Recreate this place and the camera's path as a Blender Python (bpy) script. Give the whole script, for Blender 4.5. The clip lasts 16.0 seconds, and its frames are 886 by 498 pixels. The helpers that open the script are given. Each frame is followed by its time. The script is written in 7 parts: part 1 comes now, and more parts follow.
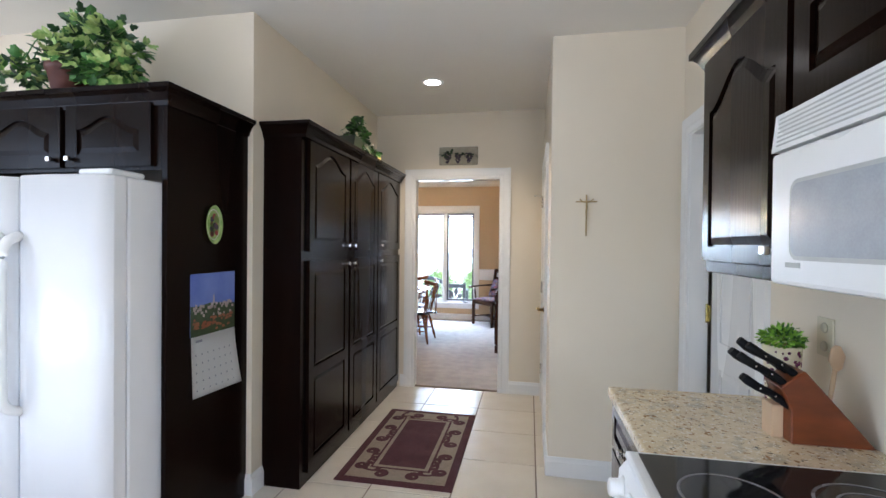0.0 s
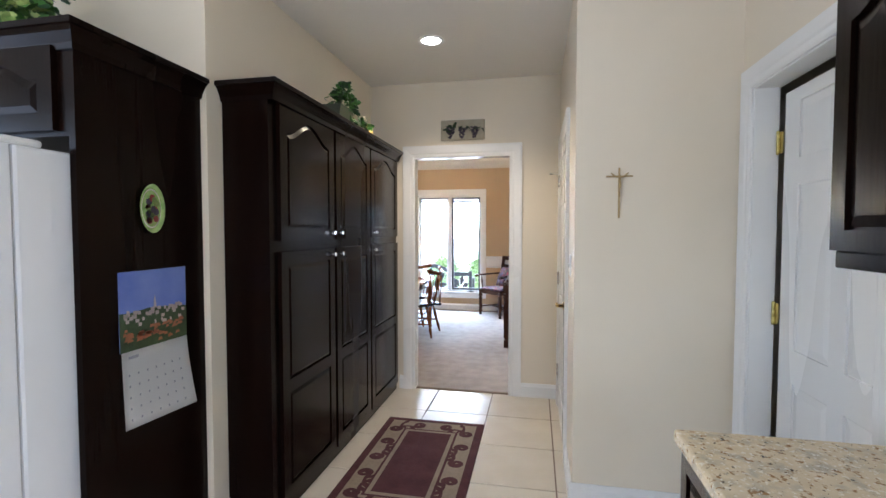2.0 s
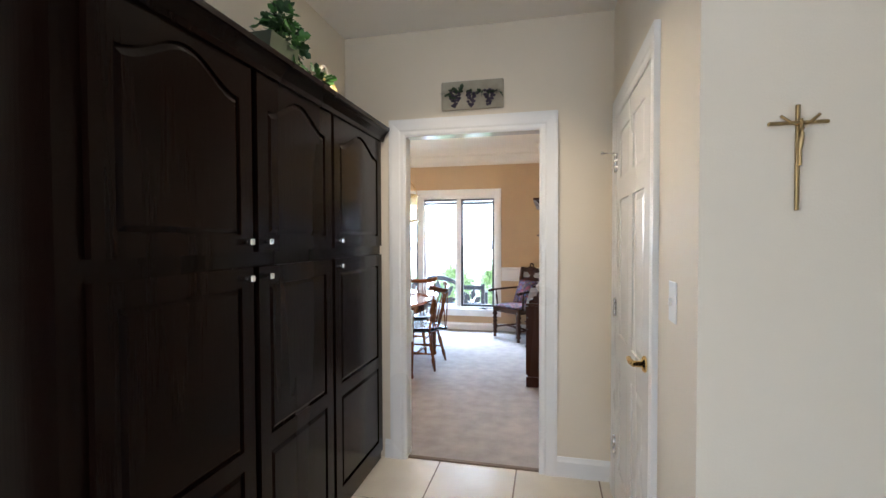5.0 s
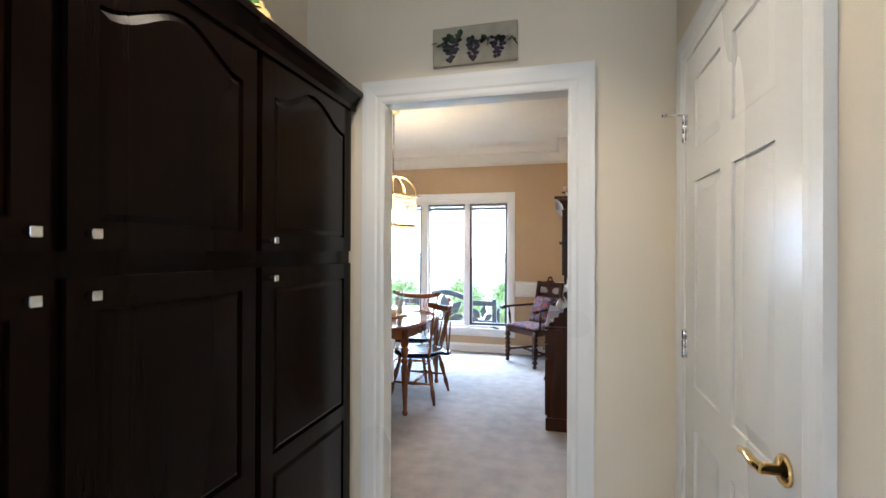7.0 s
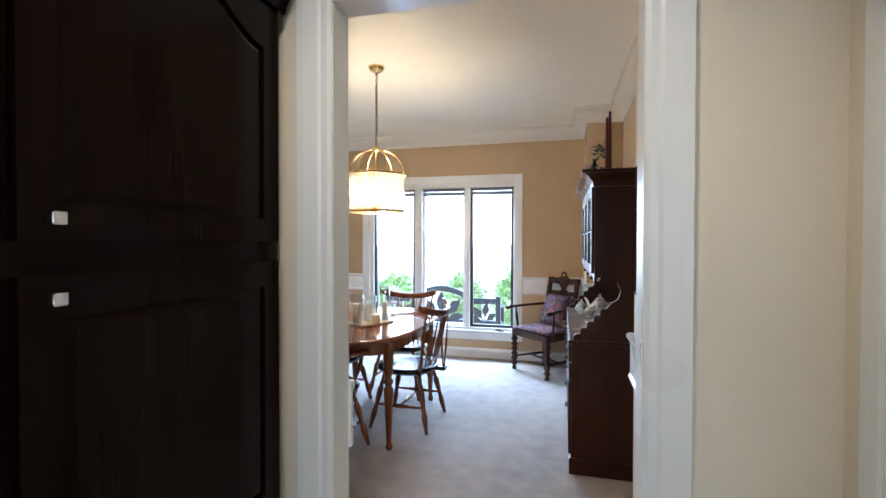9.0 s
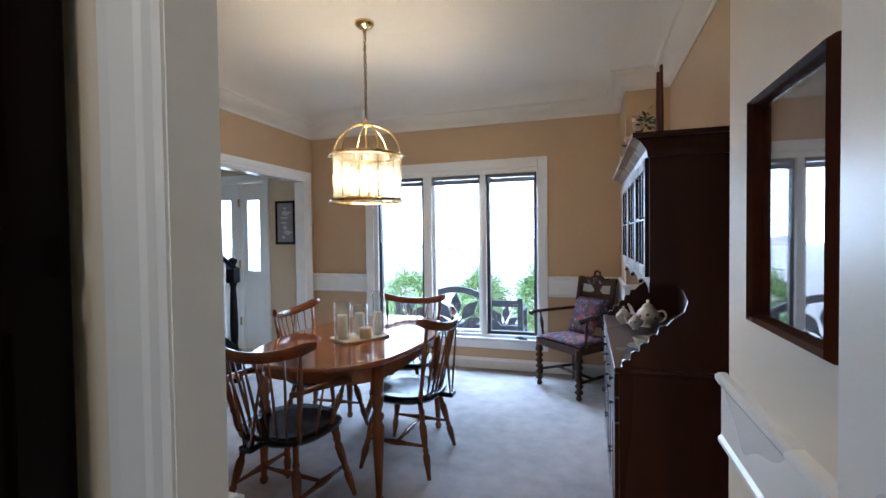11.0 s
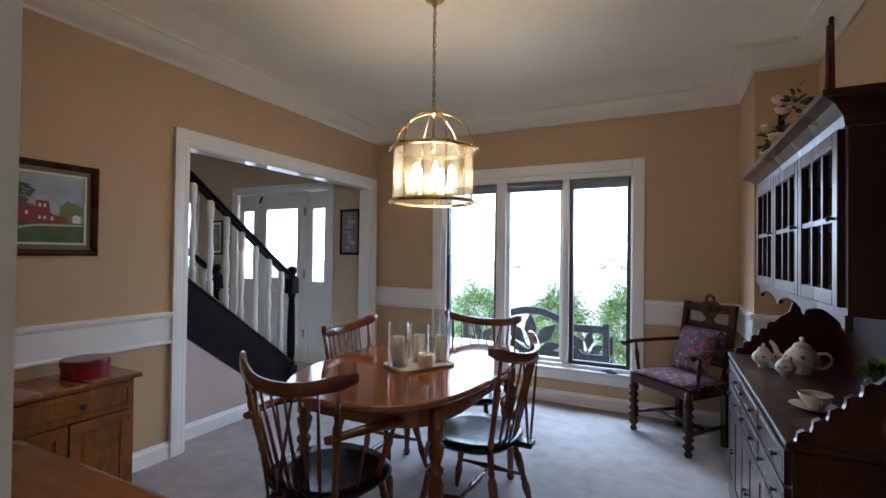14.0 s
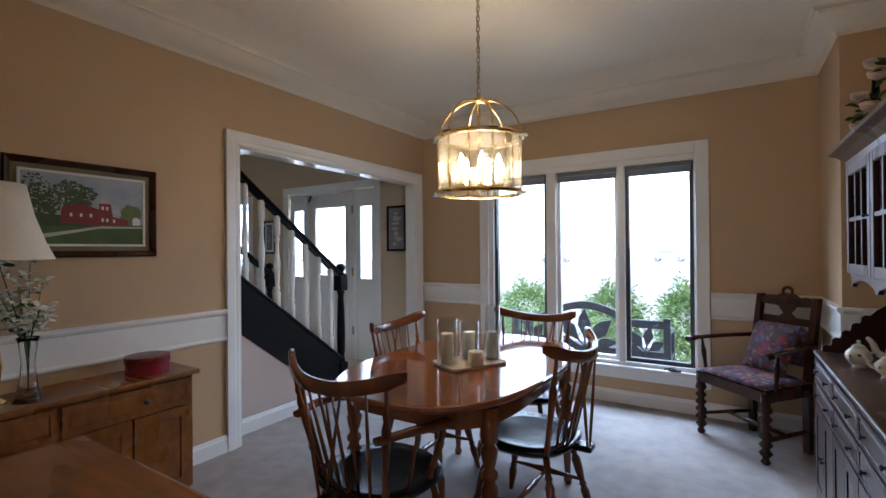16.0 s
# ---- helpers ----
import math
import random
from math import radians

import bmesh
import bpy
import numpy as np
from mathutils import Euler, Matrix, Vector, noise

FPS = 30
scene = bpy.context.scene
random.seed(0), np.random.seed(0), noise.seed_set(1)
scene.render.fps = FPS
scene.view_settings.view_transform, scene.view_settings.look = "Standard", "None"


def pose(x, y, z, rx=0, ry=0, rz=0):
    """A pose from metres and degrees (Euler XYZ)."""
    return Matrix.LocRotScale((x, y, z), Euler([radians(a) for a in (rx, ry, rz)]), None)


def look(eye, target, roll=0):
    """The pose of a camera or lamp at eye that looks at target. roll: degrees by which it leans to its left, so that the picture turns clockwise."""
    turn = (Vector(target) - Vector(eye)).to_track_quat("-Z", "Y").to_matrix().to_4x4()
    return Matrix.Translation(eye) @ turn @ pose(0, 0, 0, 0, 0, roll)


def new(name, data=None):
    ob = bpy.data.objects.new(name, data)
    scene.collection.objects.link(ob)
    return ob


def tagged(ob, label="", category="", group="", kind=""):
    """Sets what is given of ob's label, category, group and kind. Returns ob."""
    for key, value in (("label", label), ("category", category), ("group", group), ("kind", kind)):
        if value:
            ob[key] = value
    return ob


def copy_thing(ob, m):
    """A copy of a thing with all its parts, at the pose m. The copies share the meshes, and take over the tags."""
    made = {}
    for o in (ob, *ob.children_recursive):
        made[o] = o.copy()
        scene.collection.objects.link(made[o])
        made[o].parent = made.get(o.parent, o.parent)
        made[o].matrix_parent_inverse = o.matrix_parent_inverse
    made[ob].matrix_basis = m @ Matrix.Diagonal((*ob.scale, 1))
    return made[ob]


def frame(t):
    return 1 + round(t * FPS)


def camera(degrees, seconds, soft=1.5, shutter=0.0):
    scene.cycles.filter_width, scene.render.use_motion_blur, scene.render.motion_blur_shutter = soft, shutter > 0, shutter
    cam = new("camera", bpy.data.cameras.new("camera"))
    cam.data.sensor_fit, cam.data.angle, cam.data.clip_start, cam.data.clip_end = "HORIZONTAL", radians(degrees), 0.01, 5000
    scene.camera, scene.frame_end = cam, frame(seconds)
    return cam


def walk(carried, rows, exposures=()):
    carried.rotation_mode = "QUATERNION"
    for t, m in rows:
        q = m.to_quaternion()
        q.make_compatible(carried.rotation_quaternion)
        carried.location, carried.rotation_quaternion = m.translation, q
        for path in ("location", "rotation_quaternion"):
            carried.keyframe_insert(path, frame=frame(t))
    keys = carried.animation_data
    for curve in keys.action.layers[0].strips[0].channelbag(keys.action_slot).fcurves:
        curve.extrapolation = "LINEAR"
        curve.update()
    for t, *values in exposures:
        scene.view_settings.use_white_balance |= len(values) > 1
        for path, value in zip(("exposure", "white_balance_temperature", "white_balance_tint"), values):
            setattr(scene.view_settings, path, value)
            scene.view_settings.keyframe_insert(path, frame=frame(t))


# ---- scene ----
cam = camera(88.3, 16.0)
PATH = [
    (0, (0.079, 0.017, 1.4), (-0.293, 1.982, 1.381), 0.6),
    (0.5, (0.091, 0.076, 1.397), (-0.285, 2.04, 1.374), 0.65),
    (1, (0.1, 0.181, 1.403), (-0.293, 2.141, 1.365), 0.4),
    (1.5, (0.064, 0.321, 1.404), (-0.342, 2.278, 1.346), 0.25),
    (2, (0.013, 0.498, 1.401), (-0.384, 2.456, 1.321), 0.0),
    (2.5, (-0.016, 0.67, 1.393), (-0.405, 2.63, 1.301), -0.3),
    (3, (-0.04, 0.853, 1.401), (-0.446, 2.809, 1.303), -0.3),
    (3.5, (-0.071, 1.041, 1.4), (-0.491, 2.994, 1.304), -0.4),
    (4, (-0.123, 1.229, 1.401), (-0.55, 3.181, 1.315), -0.3),
    (4.5, (-0.144, 1.431, 1.402), (-0.575, 3.382, 1.33), -0.34),
    (5, (-0.157, 1.634, 1.401), (-0.604, 3.582, 1.351), -0.18),
    (5.2, (-0.158, 1.716, 1.409), (-0.618, 3.662, 1.362), -0.3),
    (7.5, (-0.279, 2.601, 1.35), (-0.789, 4.535, 1.362), 0.3),
    (8, (-0.342, 2.803, 1.363), (-0.845, 4.738, 1.353), 0.4),
    (8.5, (-0.374, 2.985, 1.358), (-0.873, 4.922, 1.334), 0.2),
    (10.8, (-0.449, 3.842, 1.347), (-1.043, 5.751, 1.298), -0.6),
    (11, (-0.462, 3.87, 1.347), (-1.065, 5.777, 1.297), -0.7),
    (11.5, (-0.485, 3.98, 1.346), (-1.124, 5.875, 1.309), -0.6),
    (12, (-0.511, 4.076, 1.349), (-1.193, 5.956, 1.334), -0.2),
    (12.5, (-0.545, 4.151, 1.352), (-1.274, 6.013, 1.352), 0.1),
    (13, (-0.593, 4.21, 1.332), (-1.37, 6.053, 1.353), 0.5),
    (13.5, (-0.628, 4.271, 1.317), (-1.465, 6.087, 1.344), 0.7),
    (14, (-0.655, 4.324, 1.304), (-1.54, 6.118, 1.329), 0.7),
    (14.5, (-0.671, 4.364, 1.296), (-1.615, 6.127, 1.319), 0.5),
    (15, (-0.687, 4.38, 1.294), (-1.685, 6.114, 1.313), 0.3),
    (15.5, (-0.698, 4.395, 1.292), (-1.732, 6.107, 1.305), 0.0),
    (16, (-0.703, 4.4, 1.293), (-1.766, 6.094, 1.3), -0.5),
]
EXPOSURES = [(0.0, 2.11, 5680, 16), (2.0, 2.20, 5680, 16), (5.2, 2.17, 5600, 15), (8.7, 2.0, 5320, 12), (10.8, 1.42, 5150, 14), (12.0, 0.96, 5250, 16), (13.5, 0.75, 5430, 17), (16.0, 0.71, 5560, 18)]
walk(cam, [(t, look(eye, target, roll)) for t, eye, target, roll in PATH], EXPOSURES)

# ---- daylight ----
world = bpy.data.worlds.new("sky")
scene.world = world
world.use_nodes = True
sky = world.node_tree.nodes.new("ShaderNodeTexSky")
sky.sky_type = "NISHITA"
sky.sun_disc = False
sky.sun_elevation, sky.sun_rotation = radians(49), radians(127)
sky.air_density, sky.dust_density = 1.0, 2.0
back = world.node_tree.nodes["Background"]
back.inputs["Strength"].default_value = 0.15
world.node_tree.links.new(sky.outputs["Color"], back.inputs["Color"])

sun_data = bpy.data.lights.new("sun", "SUN")
sun_data.energy, sun_data.angle, sun_data.color = 2.8, radians(0.6), (1.0, 0.95, 0.88)
sun = new("sun", sun_data)
sun.matrix_basis = look((34, -26, 50), (0, 0, 0))


def area(name, eye, target, w, h, watts, color):
    d = bpy.data.lights.new(name, "AREA")
    d.shape, d.size, d.size_y, d.energy, d.color = "RECTANGLE", w, h, watts, color
    ob = new(name, d)
    ob.matrix_basis = look(eye, target)
    return ob


def bulb(name, at, watts, color, radius=0.03):
    d = bpy.data.lights.new(name, "POINT")
    d.energy, d.color, d.shadow_soft_size = watts, color, radius
    ob = new(name, d)
    ob.matrix_basis = pose(*at)
    return ob


DAY = (0.64, 0.82, 1.0)
WARM = (1.0, 0.72, 0.40)
# sky light that comes in by the windows
area("window_light_dining", (-1.8, 9.7, 3.1), (-1.7, 7.2, 0.6), 2.6, 1.3, 195, DAY)
area("window_light_kitchen", (-1.9, -3.42, 1.55), (-1.6, 2.0, 2.3), 2.6, 1.5, 6.5, (0.80, 0.88, 1.0))
area("window_light_breakfast", (-4.12, -0.6, 1.55), (-1.0, 0.6, 1.9), 2.2, 1.5, 16, (0.76, 0.87, 1.0))
area("window_light_sink", (0.93, -1.8, 1.6), (-1.4, 1.4, 1.7), 1.5, 1.0, 11.5, (0.80, 0.89, 1.0))
area("window_light_foyer", (-4.9, 9.6, 3.2), (-4.9, 7.6, 0.5), 1.6, 1.0, 290, DAY)
# lamps
spot_data = bpy.data.lights.new("recessed_lamp", "SPOT")
spot_data.energy, spot_data.color, spot_data.spot_size, spot_data.spot_blend, spot_data.shadow_soft_size = 11, (1.0, 0.80, 0.52), radians(135), 0.6, 0.06
spot = new("recessed_lamp", spot_data)
spot.matrix_basis = pose(-0.68, 3.52, 2.60)
for k in range(5):
    a = k * math.tau / 5 + 0.3
    bulb("chandelier_bulb", (-1.79 + 0.10 * math.cos(a), 6.49 + 0.10 * math.sin(a), 1.76), 4.0, (1.0, 0.77, 0.48), 0.02)

# ---- materials ----
def material(name, a, b=None, scale=8.0, rough=0.5, metal=0.0, bump=0.0, bump_scale=None, stretch=(1, 1, 1), rough_var=0.08, coat=0.0, vary=0.0, detail=6.0, spec=0.5, coat_rough=0.08, coat_ior=1.5):
    """Two colours mixed by noise at two scales, with relief and a roughness that wanders."""
    m = bpy.data.materials.new(name)
    m.use_nodes = True
    nt = m.node_tree
    n, link = nt.nodes, nt.links.new
    bsdf = n["Principled BSDF"]
    b = b or tuple(c * 0.9 for c in a)
    tc = n.new("ShaderNodeTexCoord")
    mp = n.new("ShaderNodeMapping")
    mp.inputs["Scale"].default_value = stretch
    link(tc.outputs["Object"], mp.inputs["Vector"])
    fine = n.new("ShaderNodeTexNoise")
    fine.inputs["Scale"].default_value, fine.inputs["Detail"].default_value = scale, detail
    wide = n.new("ShaderNodeTexNoise")
    wide.inputs["Scale"].default_value, wide.inputs["Detail"].default_value = scale * 0.13, 3.0
    for t in (fine, wide):
        link(mp.outputs["Vector"], t.inputs["Vector"])
    add = n.new("ShaderNodeMath")
    add.operation = "ADD"
    link(fine.outputs["Fac"], add.inputs[0])
    link(wide.outputs["Fac"], add.inputs[1])
    ramp = n.new("ShaderNodeMapRange")
    ramp.inputs["From Min"].default_value, ramp.inputs["From Max"].default_value = 0.7, 1.3
    link(add.outputs[0], ramp.inputs["Value"])
    mix = n.new("ShaderNodeMix")
    mix.data_type = "RGBA"
    mix.inputs["A"].default_value, mix.inputs["B"].default_value = (*a, 1), (*b, 1)
    link(ramp.outputs["Result"], mix.inputs["Factor"])
    colour = mix.outputs["Result"]
    if vary:
        info = n.new("ShaderNodeObjectInfo")
        hsv = n.new("ShaderNodeHueSaturation")
        vr = n.new("ShaderNodeMapRange")
        vr.inputs["To Min"].default_value, vr.inputs["To Max"].default_value = 1 - vary, 1 + vary
        link(info.outputs["Random"], vr.inputs["Value"])
        link(vr.outputs["Result"], hsv.inputs["Value"])
        link(colour, hsv.inputs["Color"])
        colour = hsv.outputs["Color"]
    link(colour, bsdf.inputs["Base Color"])
    rr = n.new("ShaderNodeMapRange")
    rr.inputs["From Min"].default_value, rr.inputs["From Max"].default_value = 0.3, 0.7
    rr.inputs["To Min"].default_value, rr.inputs["To Max"].default_value = max(0.02, rough - rough_var), min(1, rough + rough_var)
    link(wide.outputs["Fac"], rr.inputs["Value"])
    link(rr.outputs["Result"], bsdf.inputs["Roughness"])
    bsdf.inputs["Metallic"].default_value = metal
    bsdf.inputs["Specular IOR Level"].default_value = spec
    bsdf.inputs["Coat Weight"].default_value = coat
    bsdf.inputs["Coat Roughness"].default_value = coat_rough
    bsdf.inputs["Coat IOR"].default_value = coat_ior
    if bump:
        bt = n.new("ShaderNodeTexNoise")
        bt.inputs["Scale"].default_value, bt.inputs["Detail"].default_value = bump_scale or scale * 4, 4.0
        link(mp.outputs["Vector"], bt.inputs["Vector"])
        bn = n.new("ShaderNodeBump")
        bn.inputs["Strength"].default_value, bn.inputs["Distance"].default_value = bump, 0.004
        link(bt.outputs["Fac"], bn.inputs["Height"])
        link(bn.outputs["Normal"], bsdf.inputs["Normal"])
    return m


def glow(name, colour, strength):
    m = bpy.data.materials.new(name)
    m.use_nodes = True
    p = m.node_tree.nodes["Principled BSDF"]
    p.inputs["Base Color"].default_value = (*colour, 1)
    p.inputs["Emission Color"].default_value = (*colour, 1)
    p.inputs["Emission Strength"].default_value = strength
    return m


def glassy(name, colour=(1, 1, 1), rough=0.0, ior=1.45):
    m = bpy.data.materials.new(name)
    m.use_nodes = True
    p = m.node_tree.nodes["Principled BSDF"]
    p.inputs["Base Color"].default_value = (*colour, 1)
    p.inputs["Roughness"].default_value = rough
    p.inputs["Transmission Weight"].default_value = 1.0
    p.inputs["IOR"].default_value = ior
    return m


def pane_glass(name, colour=(1, 1, 1), gloss=0.04, power=4.0):
    """A thin sheet: clear, with a faint mirror on it."""
    m = bpy.data.materials.new(name)
    m.use_nodes = True
    nt = m.node_tree
    nt.nodes.remove(nt.nodes["Principled BSDF"])
    tr = nt.nodes.new("ShaderNodeBsdfTransparent")
    tr.inputs["Color"].default_value = (*colour, 1)
    gl = nt.nodes.new("ShaderNodeBsdfGlossy")
    gl.inputs["Roughness"].default_value = 0.02
    lw = nt.nodes.new("ShaderNodeLayerWeight")
    pw = nt.nodes.new("ShaderNodeMath")
    pw.operation, pw.inputs[1].default_value = "POWER", power
    nt.links.new(lw.outputs["Facing"], pw.inputs[0])
    fr = nt.nodes.new("ShaderNodeMath")
    fr.operation, fr.inputs[1].default_value = "ADD", gloss
    nt.links.new(pw.outputs[0], fr.inputs[0])
    mx = nt.nodes.new("ShaderNodeMixShader")
    nt.links.new(fr.outputs[0], mx.inputs["Fac"])
    nt.links.new(tr.outputs[0], mx.inputs[1])
    nt.links.new(gl.outputs[0], mx.inputs[2])
    nt.links.new(mx.outputs[0], nt.nodes["Material Output"].inputs["Surface"])
    return m


def granite_material():
    m = material("granite", (0.76, 0.64, 0.44), (0.62, 0.50, 0.32), 30, 0.16, 0, 0, rough_var=0.04)
    nt = m.node_tree
    n, link = nt.nodes, nt.links.new
    tc = n.new("ShaderNodeTexCoord")
    base = n["Principled BSDF"].inputs["Base Color"].links[0].from_socket
    for scale, lo, hi, colour in ((22, 0.52, 0.66, (0.50, 0.44, 0.33)), (62, 0.61, 0.66, (0.34, 0.20, 0.09)), (75, 0.645, 0.685, (0.07, 0.055, 0.04)), (110, 0.60, 0.65, (0.82, 0.76, 0.62))):
        t = n.new("ShaderNodeTexNoise")
        t.inputs["Scale"].default_value, t.inputs["Detail"].default_value = scale, 3.0
        link(tc.outputs["Object"], t.inputs["Vector"])
        r = n.new("ShaderNodeMapRange")
        r.inputs["From Min"].default_value, r.inputs["From Max"].default_value = lo, hi
        link(t.outputs["Fac"], r.inputs["Value"])
        x = n.new("ShaderNodeMix")
        x.data_type = "RGBA"
        x.inputs["B"].default_value = (*colour, 1)
        link(r.outputs["Result"], x.inputs["Factor"])
        link(base, x.inputs["A"])
        base = x.outputs["Result"]
    link(base, n["Principled BSDF"].inputs["Base Color"])
    return m


def floral_material():
    """Small blossoms of several colours on a dark ground."""
    m = material("floral_tapestry", (0.05, 0.03, 0.055), (0.09, 0.045, 0.06), 26, 0.9, bump=0.5, bump_scale=300)
    nt = m.node_tree
    n, link = nt.nodes, nt.links.new
    tc = n.new("ShaderNodeTexCoord")
    base = n["Principled BSDF"].inputs["Base Color"].links[0].from_socket
    warp = n.new("ShaderNodeTexNoise")
    warp.inputs["Scale"].default_value, warp.inputs["Detail"].default_value = 22, 4.0
    link(tc.outputs["Object"], warp.inputs["Vector"])
    bent = n.new("ShaderNodeVectorMath")
    bent.operation = "MULTIPLY_ADD"
    bent.inputs[1].default_value = (0.07, 0.07, 0.07)
    link(warp.outputs["Color"], bent.inputs[0])
    link(tc.outputs["Object"], bent.inputs[2])
    for scale, size, colour in ((13, 0.30, (0.26, 0.045, 0.055)), (17, 0.22, (0.11, 0.13, 0.26)), (23, 0.20, (0.30, 0.20, 0.12)), (29, 0.18, (0.20, 0.03, 0.05)), (34, 0.16, (0.06, 0.09, 0.05))):
        v = n.new("ShaderNodeTexVoronoi")
        v.inputs["Scale"].default_value = scale
        link(bent.outputs["Vector"], v.inputs["Vector"])
        r = n.new("ShaderNodeMapRange")
        r.inputs["From Min"].default_value, r.inputs["From Max"].default_value = size + 0.22, size - 0.04
        link(v.outputs["Distance"], r.inputs["Value"])
        x = n.new("ShaderNodeMix")
        x.data_type = "RGBA"
        x.inputs["B"].default_value = (*colour, 1)
        link(r.outputs["Result"], x.inputs["Factor"])
        link(base, x.inputs["A"])
        base = x.outputs["Result"]
    link(base, n["Principled BSDF"].inputs["Base Color"])
    return m


M_WALL_K = material("cream_wall_paint", (0.76, 0.675, 0.53), (0.73, 0.645, 0.50), 3, 0.55, bump=0.12, bump_scale=220)
M_WALL_D = material("tan_wall_paint", (0.53, 0.372, 0.208), (0.50, 0.347, 0.194), 3, 0.6, bump=0.12, bump_scale=220)
M_WALL_F = material("beige_wall_paint", (0.60, 0.47, 0.31), (0.57, 0.44, 0.29), 3, 0.6, bump=0.1, bump_scale=220)
M_CEIL = material("ceiling_paint", (0.84, 0.80, 0.72), (0.81, 0.77, 0.69), 2, 0.75, bump=0.15, bump_scale=160)
M_CEIL_D = material("cream_ceiling_paint", (0.74, 0.675, 0.545), (0.70, 0.635, 0.505), 2, 0.75, bump=0.2, bump_scale=160)
M_TRIM = material("white_trim_paint", (0.80, 0.79, 0.76), (0.77, 0.76, 0.72), 4, 0.32, bump=0.04, bump_scale=60)
M_GLOSS = material("gloss_trim_paint", (0.80, 0.79, 0.76), (0.77, 0.76, 0.72), 4, 0.12, bump=0.03, bump_scale=30, coat=0.5)
M_DOOR = material("white_door_paint", (0.79, 0.78, 0.74), (0.76, 0.75, 0.71), 5, 0.28, bump=0.05, bump_scale=70, stretch=(1, 1, 0.2))
M_ESPRESSO = material("espresso_wood", (0.0080, 0.0034, 0.0020), (0.0042, 0.0019, 0.0012), 14, 0.23, bump=0.10, bump_scale=90, stretch=(1, 1, 0.08), spec=0.075)


def lacquer(m, lo, hi, rough, ior=1.5, most=1.0):
    """A clear lacquer whose gloss rises towards grazing angles."""
    nt = m.node_tree
    lw = nt.nodes.new("ShaderNodeLayerWeight")
    lw.inputs["Blend"].default_value = 0.5
    mr = nt.nodes.new("ShaderNodeMapRange")
    mr.inputs["From Min"].default_value, mr.inputs["From Max"].default_value = lo, hi
    mr.inputs["To Max"].default_value = most
    nt.links.new(lw.outputs["Facing"], mr.inputs["Value"])
    p = nt.nodes["Principled BSDF"]
    nt.links.new(mr.outputs["Result"], p.inputs["Coat Weight"])
    p.inputs["Coat Roughness"].default_value, p.inputs["Coat IOR"].default_value = rough, ior


lacquer(M_ESPRESSO, 0.45, 0.70, 0.18, most=0.55)
M_TILE = material("ceramic_tile", (0.78, 0.72, 0.61), (0.71, 0.64, 0.53), 5, 0.22, bump=0.008, bump_scale=40, vary=0.05, detail=3.0, rough_var=0.02)
M_GROUT = material("grout", (0.26, 0.20, 0.15), (0.20, 0.15, 0.11), 30, 0.9)
M_CARPET = material("carpet_pile", (0.50, 0.445, 0.40), (0.345, 0.305, 0.275), 9, 0.95, bump=0.9, bump_scale=420)
M_FRIDGE = material("white_enamel", (0.72, 0.73, 0.74), (0.69, 0.70, 0.71), 4, 0.22, bump=0.10, bump_scale=320)
M_APPL = material("white_plastic", (0.78, 0.78, 0.76), (0.75, 0.75, 0.72), 6, 0.3)
M_GRANITE = granite_material()
M_TABLE = material("maple_table_wood", (0.30, 0.095, 0.028), (0.19, 0.056, 0.017), 9, 0.10, bump=0.02, bump_scale=50, stretch=(4, 0.5, 1), coat=0.6)
M_CHAIR = material("chair_wood", (0.24, 0.068, 0.018), (0.11, 0.031, 0.009), 12, 0.18, bump=0.05, stretch=(1, 1, 0.3), coat=0.3)
M_CHERRY = material("dark_cherry_wood", (0.055, 0.016, 0.006), (0.030, 0.009, 0.004), 10, 0.32, bump=0.03, bump_scale=60, stretch=(1, 1, 0.12), spec=0.15)
lacquer(M_CHERRY, 0.32, 0.75, 0.36, 1.7)
M_OAK = material("oak_wood", (0.33, 0.125, 0.027), (0.135, 0.045, 0.010), 18, 0.3, bump=0.15, bump_scale=60, stretch=(0.3, 1.6, 1), coat=0.15)
M_WALNUT = material("carved_dark_wood", (0.055, 0.020, 0.009), (0.024, 0.009, 0.0045), 12, 0.26, bump=0.1, coat=0.12, spec=0.2)
M_FRAME = material("dark_frame_wood", (0.055, 0.016, 0.008), (0.030, 0.009, 0.005), 14, 0.25, spec=0.2)
M_BLACK = material("black_lacquer", (0.008, 0.008, 0.009), (0.013, 0.012, 0.011), 10, 0.35, bump=0.04, spec=0.08)
M_SEAT = material("black_seat_lacquer", (0.007, 0.006, 0.006), (0.013, 0.010, 0.009), 10, 0.24, coat=0.1, spec=0.35)
M_BRASS = material("polished_brass", (0.83, 0.60, 0.25), (0.72, 0.50, 0.20), 20, 0.16, 1.0)
M_DULLBRASS = material("dull_brass", (0.46, 0.33, 0.15), (0.34, 0.24, 0.11), 30, 0.38, 1.0)
M_HINGE = material("worn_brass", (0.62, 0.52, 0.20), (0.48, 0.40, 0.15), 40, 0.34, 1.0)
M_CHROME = material("brushed_nickel", (0.80, 0.78, 0.74), (0.70, 0.68, 0.65), 30, 0.2, 1.0)
M_BRONZE = material("bronze_sash", (0.045, 0.042, 0.042), (0.03, 0.028, 0.028), 12, 0.4)
M_GLASS = pane_glass("window_glass")
M_CLEAR = glassy("clear_glass", (0.97, 0.98, 0.97))
M_WAX = material("candle_wax", (0.88, 0.82, 0.68), (0.84, 0.76, 0.60), 12, 0.5)
M_REDWAX = material("burgundy_wax", (0.10, 0.008, 0.010), (0.07, 0.006, 0.008), 12, 0.35)
